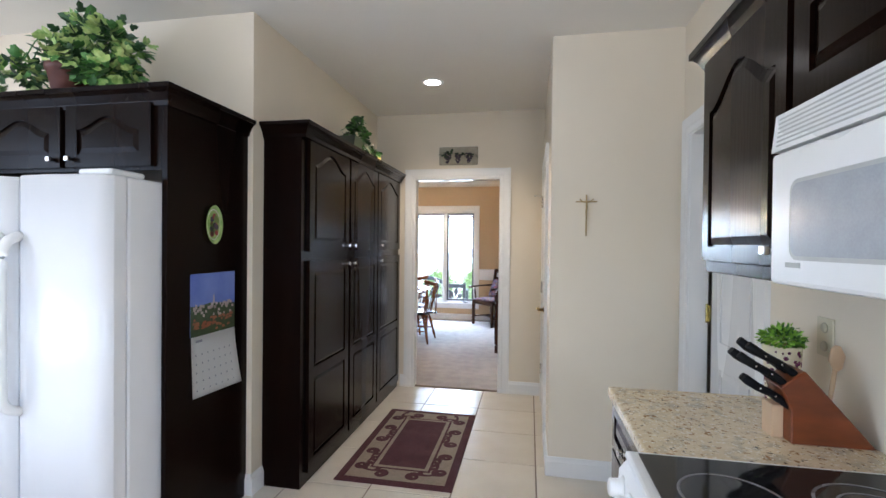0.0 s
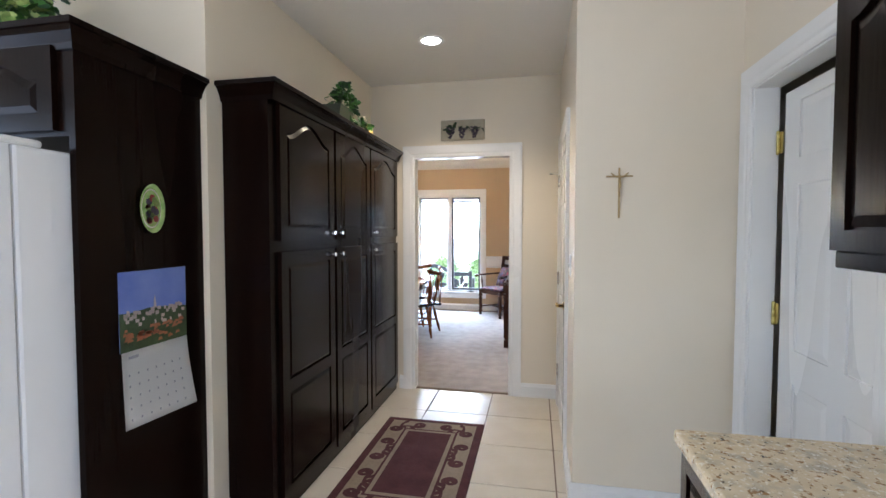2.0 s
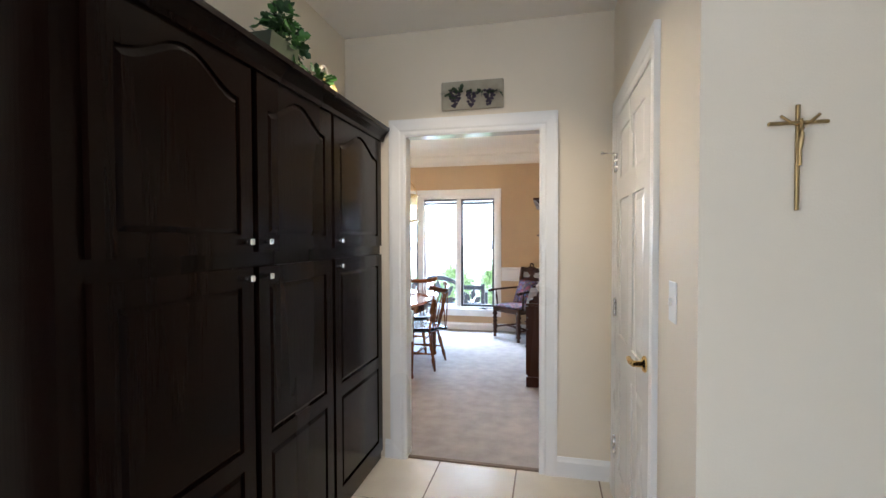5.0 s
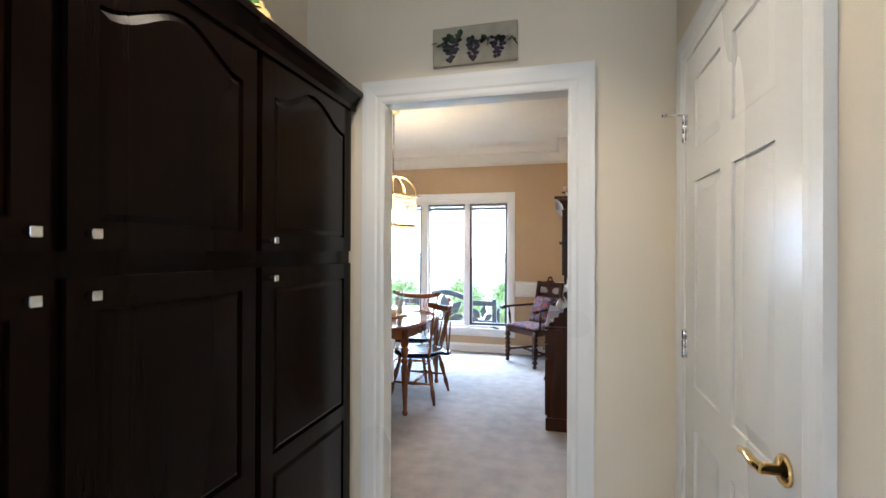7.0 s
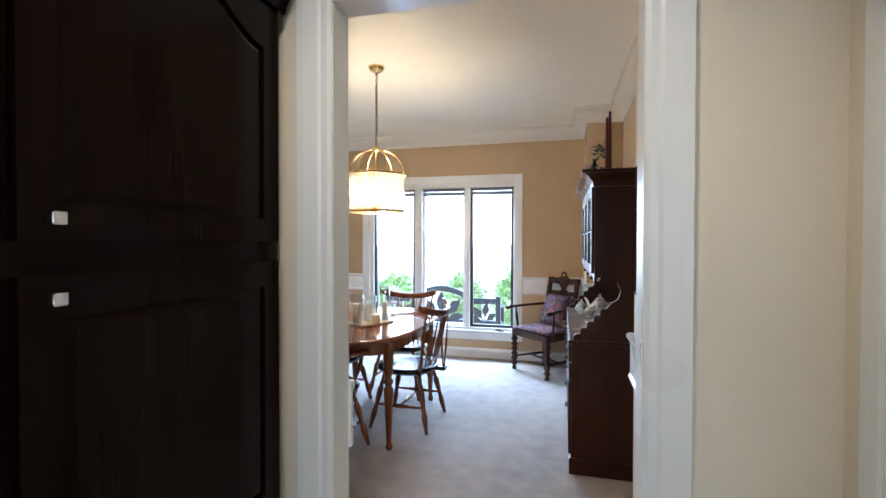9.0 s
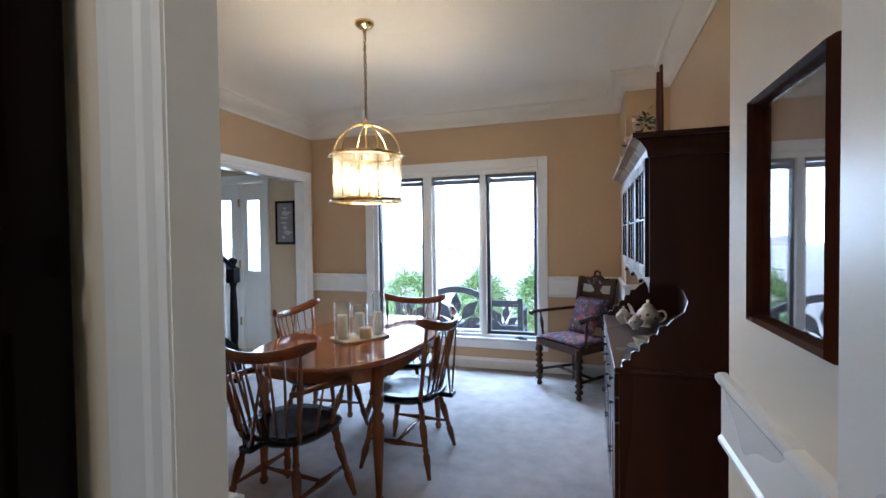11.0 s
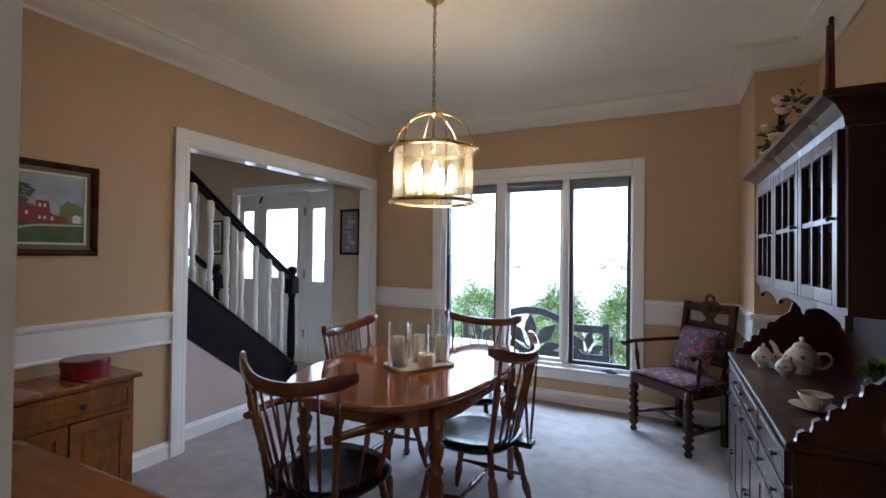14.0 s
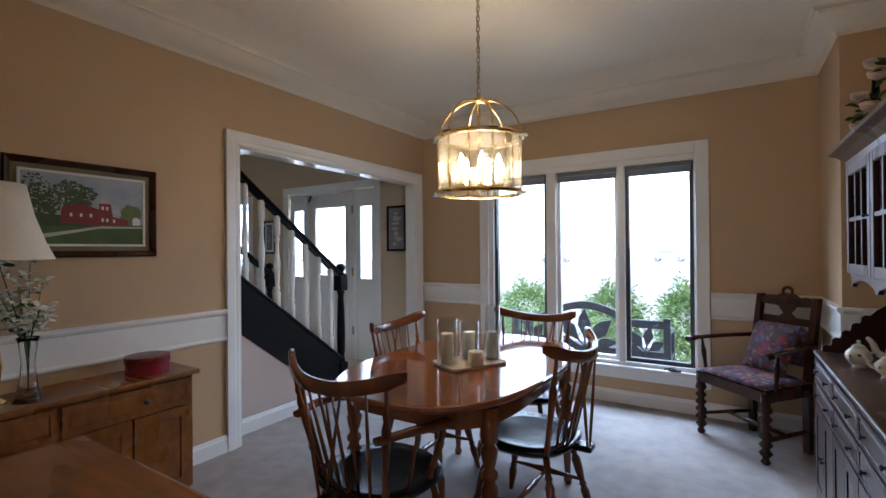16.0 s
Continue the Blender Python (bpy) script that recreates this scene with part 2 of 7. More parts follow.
M_CHINA = material("white_china", (0.68, 0.63, 0.56), (0.62, 0.57, 0.49), 20, 0.10)
M_LEAF = material("leaf_green", (0.045, 0.15, 0.025), (0.10, 0.24, 0.05), 22, 0.45, vary=0.0)
M_LEAF2 = material("variegated_leaf", (0.14, 0.34, 0.05), (0.62, 0.68, 0.26), 46, 0.45)
M_TERRA = material("terracotta", (0.10, 0.026, 0.015), (0.06, 0.016, 0.010), 14, 0.5)
M_GRASS = material("lawn", (0.20, 0.26, 0.10), (0.26, 0.30, 0.14), 2, 0.95, bump=0.8, bump_scale=60)
M_PAVE = material("pale_concrete", (0.50, 0.50, 0.48), (0.44, 0.44, 0.42), 3, 0.9)
M_PAPER = material("paper", (0.87, 0.86, 0.83), (0.84, 0.83, 0.80), 6, 0.8)
M_INK = material("grey_ink", (0.42, 0.42, 0.45), (0.36, 0.36, 0.40), 10, 0.8)
M_BLACKGLASS = material("black_ceramic_glass", (0.010, 0.010, 0.011), (0.014, 0.014, 0.015), 10, 0.06, rough_var=0.02)
M_RUG = material("burgundy_pile", (0.105, 0.028, 0.034), (0.065, 0.018, 0.022), 60, 0.95, bump=0.8, bump_scale=500)
M_RUGTAN = material("tan_pile", (0.36, 0.29, 0.215), (0.28, 0.22, 0.16), 60, 0.95, bump=0.8, bump_scale=500)
M_KNIFEBLOCK = material("cherry_block", (0.20, 0.048, 0.010), (0.11, 0.026, 0.006), 40, 0.35, bump=0.1, stretch=(0.3, 1, 1))
M_BEECH = material("pale_beech", (0.60, 0.42, 0.26), (0.52, 0.35, 0.20), 16, 0.45, stretch=(0.3, 1, 1))
M_FLORAL = floral_material()
M_BLIND = material("grey_blind", (0.20, 0.20, 0.21), (0.14, 0.14, 0.15), 10, 0.5)

# ---- building helpers ----
def box(bm, x0, x1, y0, y1, z0, z1, bevel=0.0):
    v = [bm.verts.new((x, y, z)) for z in (z0, z1) for x, y in ((x0, y0), (x1, y0), (x1, y1), (x0, y1))]
    f = [bm.faces.new([v[i] for i in q]) for q in ((3, 2, 1, 0), (4, 5, 6, 7), (0, 1, 5, 4), (1, 2, 6, 5), (2, 3, 7, 6), (3, 0, 4, 7))]
    if bevel:
        edges = list({e for q in f for e in q.edges})
        bmesh.ops.bevel(bm, geom=edges, offset=bevel, segments=2, profile=0.5, affect="EDGES")
    return bm


def boxed(*args, **kw):
    return box(bmesh.new(), *args, **kw)


def prism(bm, outline, axis, a, b):
    """An outline in two coordinates drawn out along the third axis from a to b."""
    def at(p, c):
        return {"x": (c, p[0], p[1]), "y": (p[0], c, p[1]), "z": (p[0], p[1], c)}[axis]
    lo, hi = [bm.verts.new(at(p, a)) for p in outline], [bm.verts.new(at(p, b)) for p in outline]
    n = len(outline)
    fs = [bm.faces.new(lo[::-1]), bm.faces.new(hi)] + [bm.faces.new((lo[i], lo[(i + 1) % n], hi[(i + 1) % n], hi[i])) for i in range(n)]
    bmesh.ops.recalc_face_normals(bm, faces=fs)
    return bm


def lathe(bm, profile, seg=16, at=(0, 0, 0), m=None):
    """Radii and heights turned about z."""
    m = m or Matrix.Translation(at)
    rings = [[bm.verts.new(m @ Vector((r * math.cos(k * math.tau / seg), r * math.sin(k * math.tau / seg), z))) for k in range(seg)] for r, z in profile]
    for p, q in zip(rings, rings[1:]):
        for k in range(seg):
            f = bm.faces.new((p[k], p[(k + 1) % seg], q[(k + 1) % seg], q[k]))
            f.smooth = True
    ring = profile[0] == profile[-1]
    if profile[0][0] > 1e-4 and not ring:
        bm.faces.new(rings[0][::-1])
    if profile[-1][0] > 1e-4 and not ring:
        bm.faces.new(rings[-1])
    return bm


def along(p, q):
    """The pose whose z axis runs from p to q."""
    p, q = Vector(p), Vector(q)
    return Matrix.Translation(p) @ (q - p).to_track_quat("Z", "Y").to_matrix().to_4x4()


def turned(bm, p, q, profile, seg=12):
    """A turned stick from p to q: profile of (share of length, radius)."""
    n = (Vector(q) - Vector(p)).length
    return lathe(bm, [(r, s * n) for s, r in profile], seg, m=along(p, q))


def tube(bm, pts, r, seg=8, flat=1.0, closed=False):
    """A rod through points; r a number or a list; flat squeezes it sideways."""
    pts = [Vector(p) for p in pts]
    rs = r if isinstance(r, (list, tuple)) else [r] * len(pts)
    rings = []
    n = len(pts)
    for i, p in enumerate(pts):
        a, b = (pts[i - 1], pts[(i + 1) % n]) if closed else (pts[max(0, i - 1)], pts[min(n - 1, i + 1)])
        d = (b - a).normalized()
        side = d.cross(Vector((0, 0, 1)))
        side = side.normalized() if side.length > 0.05 else Vector((1, 0, 0))
        up = side.cross(d).normalized()
        rings.append([bm.verts.new(p + (side * math.cos(k * math.tau / seg) * flat + up * math.sin(k * math.tau / seg)) * rs[i]) for k in range(seg)])
    for i in range(n if closed else n - 1):
        p, q = rings[i], rings[(i + 1) % n]
        for k in range(seg):
            f = bm.faces.new((p[k], p[(k + 1) % seg], q[(k + 1) % seg], q[k]))
            f.smooth = True
    if not closed:
        bm.faces.new(rings[0][::-1]), bm.faces.new(rings[-1])
    return bm


def smooth_path(pts, steps=8):
    """Points of a Catmull-Rom curve through pts."""
    p = [Vector(q) for q in pts]
    p = [p[0] * 2 - p[1]] + p + [p[-1] * 2 - p[-2]]
    out = []
    for i in range(1, len(p) - 2):
        for k in range(steps):
            t = k / steps
            out.append(0.5 * ((2 * p[i]) + (p[i + 1] - p[i - 1]) * t + (2 * p[i - 1] - 5 * p[i] + 4 * p[i + 1] - p[i + 2]) * t * t + (3 * p[i] - p[i - 1] - 3 * p[i + 1] + p[i + 2]) * t ** 3))
    return out + [p[-2]]


PLACED = set()


def mesh_of(name, bm, mat):
    me = bpy.data.meshes.new(name)
    bmesh.ops.recalc_face_normals(bm, faces=bm.faces[:])
    bm.to_mesh(me)
    bm.free()
    me.materials.append(mat)
    return me


def part(name, bm, mat, parent=None, label="", data=None):
    """One mesh object under a thing or a part."""
    ob = new(name, data or mesh_of(name, bm, mat))
    if parent is not None:
        ob.parent = parent
        if parent.name in PLACED:
            ob.matrix_parent_inverse = parent.matrix_basis.inverted()
    if label:
        ob["label"] = label
    return ob


def thing(name, label, category, group="", at=None, kind=""):
    """An empty that carries a thing's parts. With at, its parts are written in world places."""
    ob = new(name)
    ob.empty_display_size = 0.1
    if at is not None:
        ob.matrix_basis = pose(*at)
        PLACED.add(ob.name)
    return tagged(ob, label, category, group, kind)


def single(name, bm, mat, label, category, group="", kind=""):
    return tagged(part(name, bm, mat), label, category, group, kind)


def structure(name, bm, mat, label="", category=""):
    return tagged(part(name, bm, mat), label, category, "", "structure")


def shaped(bm, m):
    bmesh.ops.transform(bm, matrix=m, verts=bm.verts[:])
    return bm


def arch_outline(u0, u1, v0, v1, rise, n=18):
    """A rectangle whose top swells into a cathedral arch; v1 is the shoulder."""
    pts = [(u0, v0), (u1, v0)]
    for k in range(n + 1):
        s = 1 - 2 * k / n
        pts.append(((u0 + u1) / 2 + s * (u1 - u0) / 2, v1 + (rise * 0.5 * (1 + math.cos(math.pi * s)) if rise else 0)))
    return pts


def panel_door(w, h, panels, thick=0.02, groove=0.009, raised=0.008, edge=0.022):
    """A framed door, front to -y, its lower left corner at the origin. panels: (u0, u1, v0, v1, rise) from left to right, from the bottom up."""
    bm = bmesh.new()
    box(bm, 0, w, -thick + groove, 0, 0, h)
    rows = []
    for p in sorted(panels, key=lambda q: q[2]):
        if rows and abs(rows[-1][0][2] - p[2]) < 1e-4:
            rows[-1].append(p)
        else:
            rows.append([p])
    y0, y1 = -thick, -thick + groove
    v = 0.0
    for row in rows:
        u0, u1 = min(p[0] for p in row), max(p[1] for p in row)
        box(bm, u0, u1, y0, y1, v, row[0][2])
        v = row[0][3]
        if row[0][4]:
            top = arch_outline(row[0][0], row[0][1], row[0][2], row[0][3], row[0][4])[2:]
            nextv = h
            prism(bm, [(u, z) for u, z in top] + [(u0, nextv), (u1, nextv)], "y", y0, y1)
            v = h
        for p, q in zip(row, row[1:]):
            box(bm, p[1], q[0], y0, y1, p[2], p[3])
    if v < h - 1e-4:
        box(bm, panels[0][0], max(p[1] for p in panels), y0, y1, v, h)
    u0, u1 = min(p[0] for p in panels), max(p[1] for p in panels)
    box(bm, 0, u0, y0, y1, 0, h)
    box(bm, u1, w, y0, y1, 0, h)
    raised_panels = []
    for u0, u1, v0, v1, rise in panels:
        g = 0.006
        pb = bmesh.new()
        o = arch_outline(u0 + g, u1 - g, v0 + g, v1 - g, rise)
        cu, cv = (u0 + u1) / 2, (v0 + v1 + rise) / 2
        i = arch_outline(u0 + edge + g, u1 - edge - g, v0 + edge + g, v1 - edge - g, rise)
        back = [pb.verts.new((a, y1 + 0.001, b)) for a, b in o]
        lo = [pb.verts.new((a, y1 - 0.0015, b)) for a, b in o]
        hi = [pb.verts.new((a, y1 - raised, b)) for a, b in i]
        n = len(o)
        for k in range(n):
            pb.faces.new((lo[k], lo[(k + 1) % n], hi[(k + 1) % n], hi[k]))
            pb.faces.new((back[k], back[(k + 1) % n], lo[(k + 1) % n], lo[k]))
        pb.faces.new(hi), pb.faces.new(back[::-1])
        raised_panels.append(pb)
    return bm, raised_panels


def door_part(name, spec, m, mat, parent=None):
    """A framed door and, under it, its raised panels."""
    bm, raised_panels = spec
    pieces, seen = [], set()
    for v in bm.verts:
        if v in seen:
            continue
        group, todo = [], [v]
        seen.add(v)
        while todo:
            a = todo.pop()
            group.append(a)
            for e in a.link_edges:
                b = e.other_vert(a)
                if b not in seen:
                    seen.add(b)
                    todo.append(b)
        us, zs = [q.co.x for q in group], [q.co.z for q in group]
        pieces.append((group, max(us) - min(us), max(zs) - min(zs)))
    bars = []
    for group, du, dz in pieces[1:]:
        if min(du, dz) < 0.025:
            continue
        nb = bmesh.new()
        made = {q: nb.verts.new(q.co) for q in group}
        for f in {f for q in group for f in q.link_faces}:
            nb.faces.new([made[q] for q in f.verts])
        bars.append(("stile" if dz > du else "rail", nb))
        bmesh.ops.delete(bm, geom=group, context="VERTS")
    ob = part(name, shaped(bm, m), mat, parent)
    for kind_of_bar, nb in bars:
        bmesh.ops.recalc_face_normals(nb, faces=nb.faces[:])
        part(kind_of_bar, shaped(nb, m), mat, ob)
    for pb in raised_panels:
        part("raised_panel", shaped(pb, m), mat, ob)
    return ob


def frame_bars(bm, u0, u1, v0, v1, w, y0, y1, bevel=0.004):
    """Four bars round an opening, front to -y."""
    box(bm, u0, u0 + w, y0, y1, v0, v1, bevel)
    box(bm, u1 - w, u1, y0, y1, v0, v1, bevel)
    box(bm, u0 + w, u1 - w, y0, y1, v1 - w, v1, bevel)
    box(bm, u0 + w, u1 - w, y0, y1, v0, v0 + w, bevel)
    return bm


def wall_with_holes(axis, a, b, s0, s1, z0, z1, holes):
    """A wall from s0 to s1 with thickness a to b; holes (s0, s1, z0, z1). axis is the one that the thickness lies on."""
    bm = bmesh.new()
    cuts = sorted({s0, s1, *[h[0] for h in holes], *[h[1] for h in holes]})
    for p, q in zip(cuts, cuts[1:]):
        spans, z = [], z0
        for h in sorted([h for h in holes if h[0] <= p + 1e-6 and h[1] >= q - 1e-6], key=lambda h: h[2]):
            if h[2] > z:
                spans.append((z, h[2]))
            z = h[3]
        if z < z1:
            spans.append((z, z1))
        for lo, hi in spans:
            if axis == "y":
                box(bm, p, q, a, b, lo, hi)
            else:
                box(bm, a, b, p, q, lo, hi)
    bmesh.ops.remove_doubles(bm, verts=bm.verts[:], dist=1e-5)
    return bm


def moulding(profile, p, q, out):
    """A profile of (out, up) drawn out from p to q along a wall; out is the way off the wall."""
    bm = bmesh.new()
    p, q, out = Vector(p), Vector(q), Vector(out)
    lo = [bm.verts.new(p + out * a + Vector((0, 0, b))) for a, b in profile]
    hi = [bm.verts.new(q + out * a + Vector((0, 0, b))) for a, b in profile]
    n = len(profile)
    for k in range(n):
        bm.faces.new((lo[k], lo[(k + 1) % n], hi[(k + 1) % n], hi[k]))
    bm.faces.new(lo[::-1]), bm.faces.new(hi)
    return bm


def mitred(profile, corners):
    """A profile of (out, up) drawn along corners of one height and mitred; it stands out to the right hand."""
    bm = bmesh.new()
    rings = []
    for i, c in enumerate(corners):
        p = Vector(c[:2])
        d1 = (p - Vector(corners[i - 1][:2])).normalized() if i else None
        d2 = (Vector(corners[i + 1][:2]) - p).normalized() if i < len(corners) - 1 else None
        d1, d2 = d1 or d2, d2 or d1
        n1, n2 = Vector((d1.y, -d1.x)), Vector((d2.y, -d2.x))
        off = n1 + n2
        off = off / off.dot(n1)
        rings.append([bm.verts.new((p.x + off.x * a, p.y + off.y * a, c[2] + b)) for a, b in profile])
    n = len(profile)
    for p, q in zip(rings, rings[1:]):
        for k in range(n):
            bm.faces.new((p[k], p[(k + 1) % n], q[(k + 1) % n], q[k]))
    bm.faces.new(rings[0][::-1]), bm.faces.new(rings[-1])
    return bm


BASE = [(0, 0), (0.016, 0), (0.016, 0.088), (0.011, 0.098), (0.006, 0.115), (0, 0.115)]
RAIL = [(0, 0.755), (0.012, 0.755), (0.020, 0.762), (0.020, 0.772), (0.012, 0.782), (0.012, 0.918), (0.020, 0.925), (0.028, 0.938), (0.028, 0.950), (0.018, 0.957), (0, 0.957)]
RAIL_LOW = [(a, b - 0.03) for a, b in RAIL]
CROWN = [(0, -0.085), (0.010, -0.085), (0.014, -0.065), (0.030, -0.035), (0.042, -0.022), (0.050, -0.020), (0.050, 0.0), (0, 0.0)]


def casing(m, w, h, width=0.095, depth=0.02, name="trim", foot=0.0):
    """Door or window casing on a wall, front to -y, opening from x=0 to w, z=0 to h."""
    bm = bmesh.new()
    prof = [(0.0, 0.0), (0.0, 0.010), (0.012, 0.014), (0.030, 0.014), (0.040, 0.018), (width - 0.02, depth), (width, depth), (width, 0.0)]
    for k in range(len(prof)):
        (a, d), (b, e) = prof[k], prof[(k + 1) % len(prof)]
        pts = []
        for o, dd in ((a, d), (b, e)):
            pts.append([bm.verts.new(c) for c in ((-o, -dd, foot), (-o, -dd, h + o), (w + o, -dd, h + o), (w + o, -dd, foot))])
        for i in range(3):
            bm.faces.new((pts[0][i], pts[0][i + 1], pts[1][i + 1], pts[1][i]))
    bmesh.ops.remove_doubles(bm, verts=bm.verts[:], dist=1e-5)
    return structure(name, shaped(bm, m), M_TRIM)

# ---- structure ----
KZ, DZ = 2.67, 2.70
# kitchen walls
structure("wall_back_of_kitchen", wall_with_holes("y", -3.55, -3.45, -4.3, 1.05, 0, KZ, [(-3.2, -0.6, 0.8, 2.3)]), M_WALL_K)
structure("wall_breakfast_side", wall_with_holes("x", -4.3, -4.2, -3.45, 2.30, 0, KZ, [(-1.7, 0.5, 0.8, 2.3)]), M_WALL_K)
structure("wall_behind_fridge", wall_with_holes("y", 2.30, 2.44, -4.3, -1.525, 0, KZ, []), M_WALL_K)
structure("wall_behind_pantry", wall_with_holes("x", -1.525, -1.425, 2.44, 4.37, 0, KZ, []), M_WALL_K)
structure("wall_corner_end", boxed(-1.525, -1.425, 2.30, 2.44, 0, KZ), M_WALL_K)
structure("wall_kitchen_to_dining", wall_with_holes("y", 4.37, 4.415, -1.53, 0.32, 0, 2.78, [(-1.034, -0.191, 0, 2.04)]), M_WALL_K)
structure("wall_closet_side", wall_with_holes("x", 0.205, 0.315, 2.87, 4.37, 0, KZ, [(3.37, 4.19, 0, 2.03)]), M_WALL_K)
structure("wall_crucifix", boxed(0.315, 1.09, 2.87, 2.98, 0, KZ), M_WALL_K)
structure("wall_range_side", wall_with_holes("x", 0.95, 1.05, -3.45, 2.87, 0, KZ, [(-2.6, -1.0, 1.05, 2.15), (1.97, 2.76, 0, 2.03)]), M_WALL_K)
structure("ceiling", boxed(-4.3, 1.05, -3.55, 4.40, KZ, KZ + 0.1), M_CEIL)
# closet and hall closed behind their doors
structure("wall_closet_back", boxed(0.95, 1.0, 2.99, 4.5, 0, KZ), M_WALL_K)
structure("wall_hall_back", boxed(1.9, 1.95, 1.0, 3.6, 0, KZ), M_WALL_K)
structure("wall_hall_side", boxed(1.05, 1.9, 2.98, 3.05, 0, KZ), M_WALL_K)
structure("ceiling_hall", boxed(1.05, 1.95, 1.0, 3.05, KZ, KZ + 0.1), M_CEIL)
structure("wall_hall_end", boxed(1.05, 1.9, 1.0, 1.05, 0, KZ), M_WALL_K)
structure("floor_hall", boxed(1.0, 1.95, 1.0, 3.05, -0.1, 0), M_TILE)

# dining room walls
structure("wall_dining_south", wall_with_holes("y", 4.415, 4.46, -3.60, 0.32, 0, 2.78, [(-1.034, -0.191, 0, 2.04)]), M_WALL_D)
structure("wall_dining_west", wall_with_holes("x", -3.59, -3.47, 4.46, 8.43, 0, 2.78, [(6.25, 8.28, 0, 2.00)]), M_WALL_D)
structure("wall_dining_north", wall_with_holes("y", 8.43, 8.57, -3.59, 0.32, 0, 2.78, [(-2.70, -0.92, 0.34, 2.03)]), M_WALL_D)
structure("wall_picture_side", boxed(-0.09, 0.15, 4.46, 5.30, 0, 2.78), M_WALL_K)
structure("wall_alcove", boxed(0.15, 0.27, 4.46, 8.43, 0, 2.78), M_WALL_D)
structure("wall_alcove_end", boxed(-0.17, 0.15, 7.76, 8.43, 0, 2.78), M_WALL_D)
structure("ceiling_dining", boxed(-3.59, 0.27, 4.42, 8.57, DZ, DZ + 0.1), M_CEIL_D)

# cove between walls and ceiling
COVE = [(0, 2.485), (0.006, 2.478), (0.014, 2.485), (0.018, 2.495), (0.040, 2.507), (0.066, 2.531), (0.088, 2.562), (0.100, 2.592), (0.108, 2.600), (0.122, 2.601), (0.124, 2.612), (0.135, 2.622), (0.170, 2.650), (0.215, 2.675), (0.26, 2.691), (0.32, 2.699)]


def cove_run(corners):
    """The cove along a run of corners, mitred; the room lies to the right hand."""
    bm = bmesh.new()
    n = len(corners)
    rings = []
    for i in range(n):
        p, a, b = Vector(corners[i]), Vector(corners[i - 1]), Vector(corners[(i + 1) % n])
        d1, d2 = (p - a).normalized(), (b - p).normalized()
        n1, n2 = Vector((d1.y, -d1.x)), Vector((d2.y, -d2.x))
        off = n1 + n2
        off = off / max(0.3, off.dot(n1))
        rings.append([bm.verts.new((p.x + off.x * o, p.y + off.y * o, z)) for o, z in COVE])
    for i in range(n):
        p, q = rings[i], rings[(i + 1) % n]
        for k in range(len(COVE) - 1):
            f = bm.faces.new((p[k], p[k + 1], q[k + 1], q[k]))
            f.smooth = 3 < k < 7 or k > 10
    return bm


structure("cove", cove_run([(-3.47, 4.46), (-3.47, 8.43), (-0.17, 8.43), (-0.17, 7.76), (0.15, 7.76), (0.15, 5.30), (-0.09, 5.30), (-0.09, 4.46)]), M_CEIL_D)

# floors
structure("floor_dining", boxed(-7.6, 0.27, 4.41, 8.57, -0.1, 0.006), M_CARPET, "pale beige cut-pile carpet", "carpet")
structure("threshold", boxed(-1.02, -0.205, 4.385, 4.412, -0.01, 0.009, bevel=0.003), M_GROUT)

# door casings, baseboards, rails
JL, JR = -1.020, -0.205
structure("jamb", boxed(JL - 0.015, JL, 4.366, 4.462, 0, 2.03), M_TRIM)
structure("jamb", boxed(JR, JR + 0.015, 4.366, 4.462, 0, 2.03), M_TRIM)
structure("jamb", boxed(JL - 0.015, JR + 0.015, 4.366, 4.462, 2.026, 2.041), M_GLOSS)
casing(pose(JL - 0.002, 4.37, 0), JR - JL + 0.004, 2.028, 0.103, 0.022, "door_casing")
for k, (p, q, o) in enumerate([
    ((-1.425, 2.30, 0), (-1.455, 2.30, 0), (0, -1, 0)), ((-1.165, 4.37, 0), (-1.122, 4.37, 0), (0, -1, 0)), ((-0.102, 4.37, 0), (0.205, 4.37, 0), (0, -1, 0)),
    ((0.205, 2.87, 0), (0.205, 3.275, 0), (-1, 0, 0)), ((0.205, 4.285, 0), (0.205, 4.354, 0), (-1, 0, 0)), ((0.189, 2.87, 0), (0.95, 2.87, 0), (0, -1, 0)), ((-1.425, 2.284, 0), (-1.425, 2.40, 0), (1, 0, 0)),
    ((-3.47, 4.476, 0), (-3.47, 6.155, 0), (1, 0, 0)), ((-3.47, 4.46, 0), (-1.034, 4.46, 0), (0, 1, 0)), ((-3.47, 8.43, 0), (-0.17, 8.43, 0), (0, -1, 0)),
    ((-0.17, 7.76, 0), (-0.17, 8.414, 0), (-1, 0, 0)), ((-0.186, 7.76, 0), (0.15, 7.76, 0), (0, -1, 0)), ((0.15, 5.30, 0), (0.15, 7.744, 0), (-1, 0, 0)), ((-0.09, 4.46, 0), (-0.09, 5.316, 0), (-1, 0, 0))]):
    structure("baseboard", moulding(BASE, p, q, o), M_TRIM)
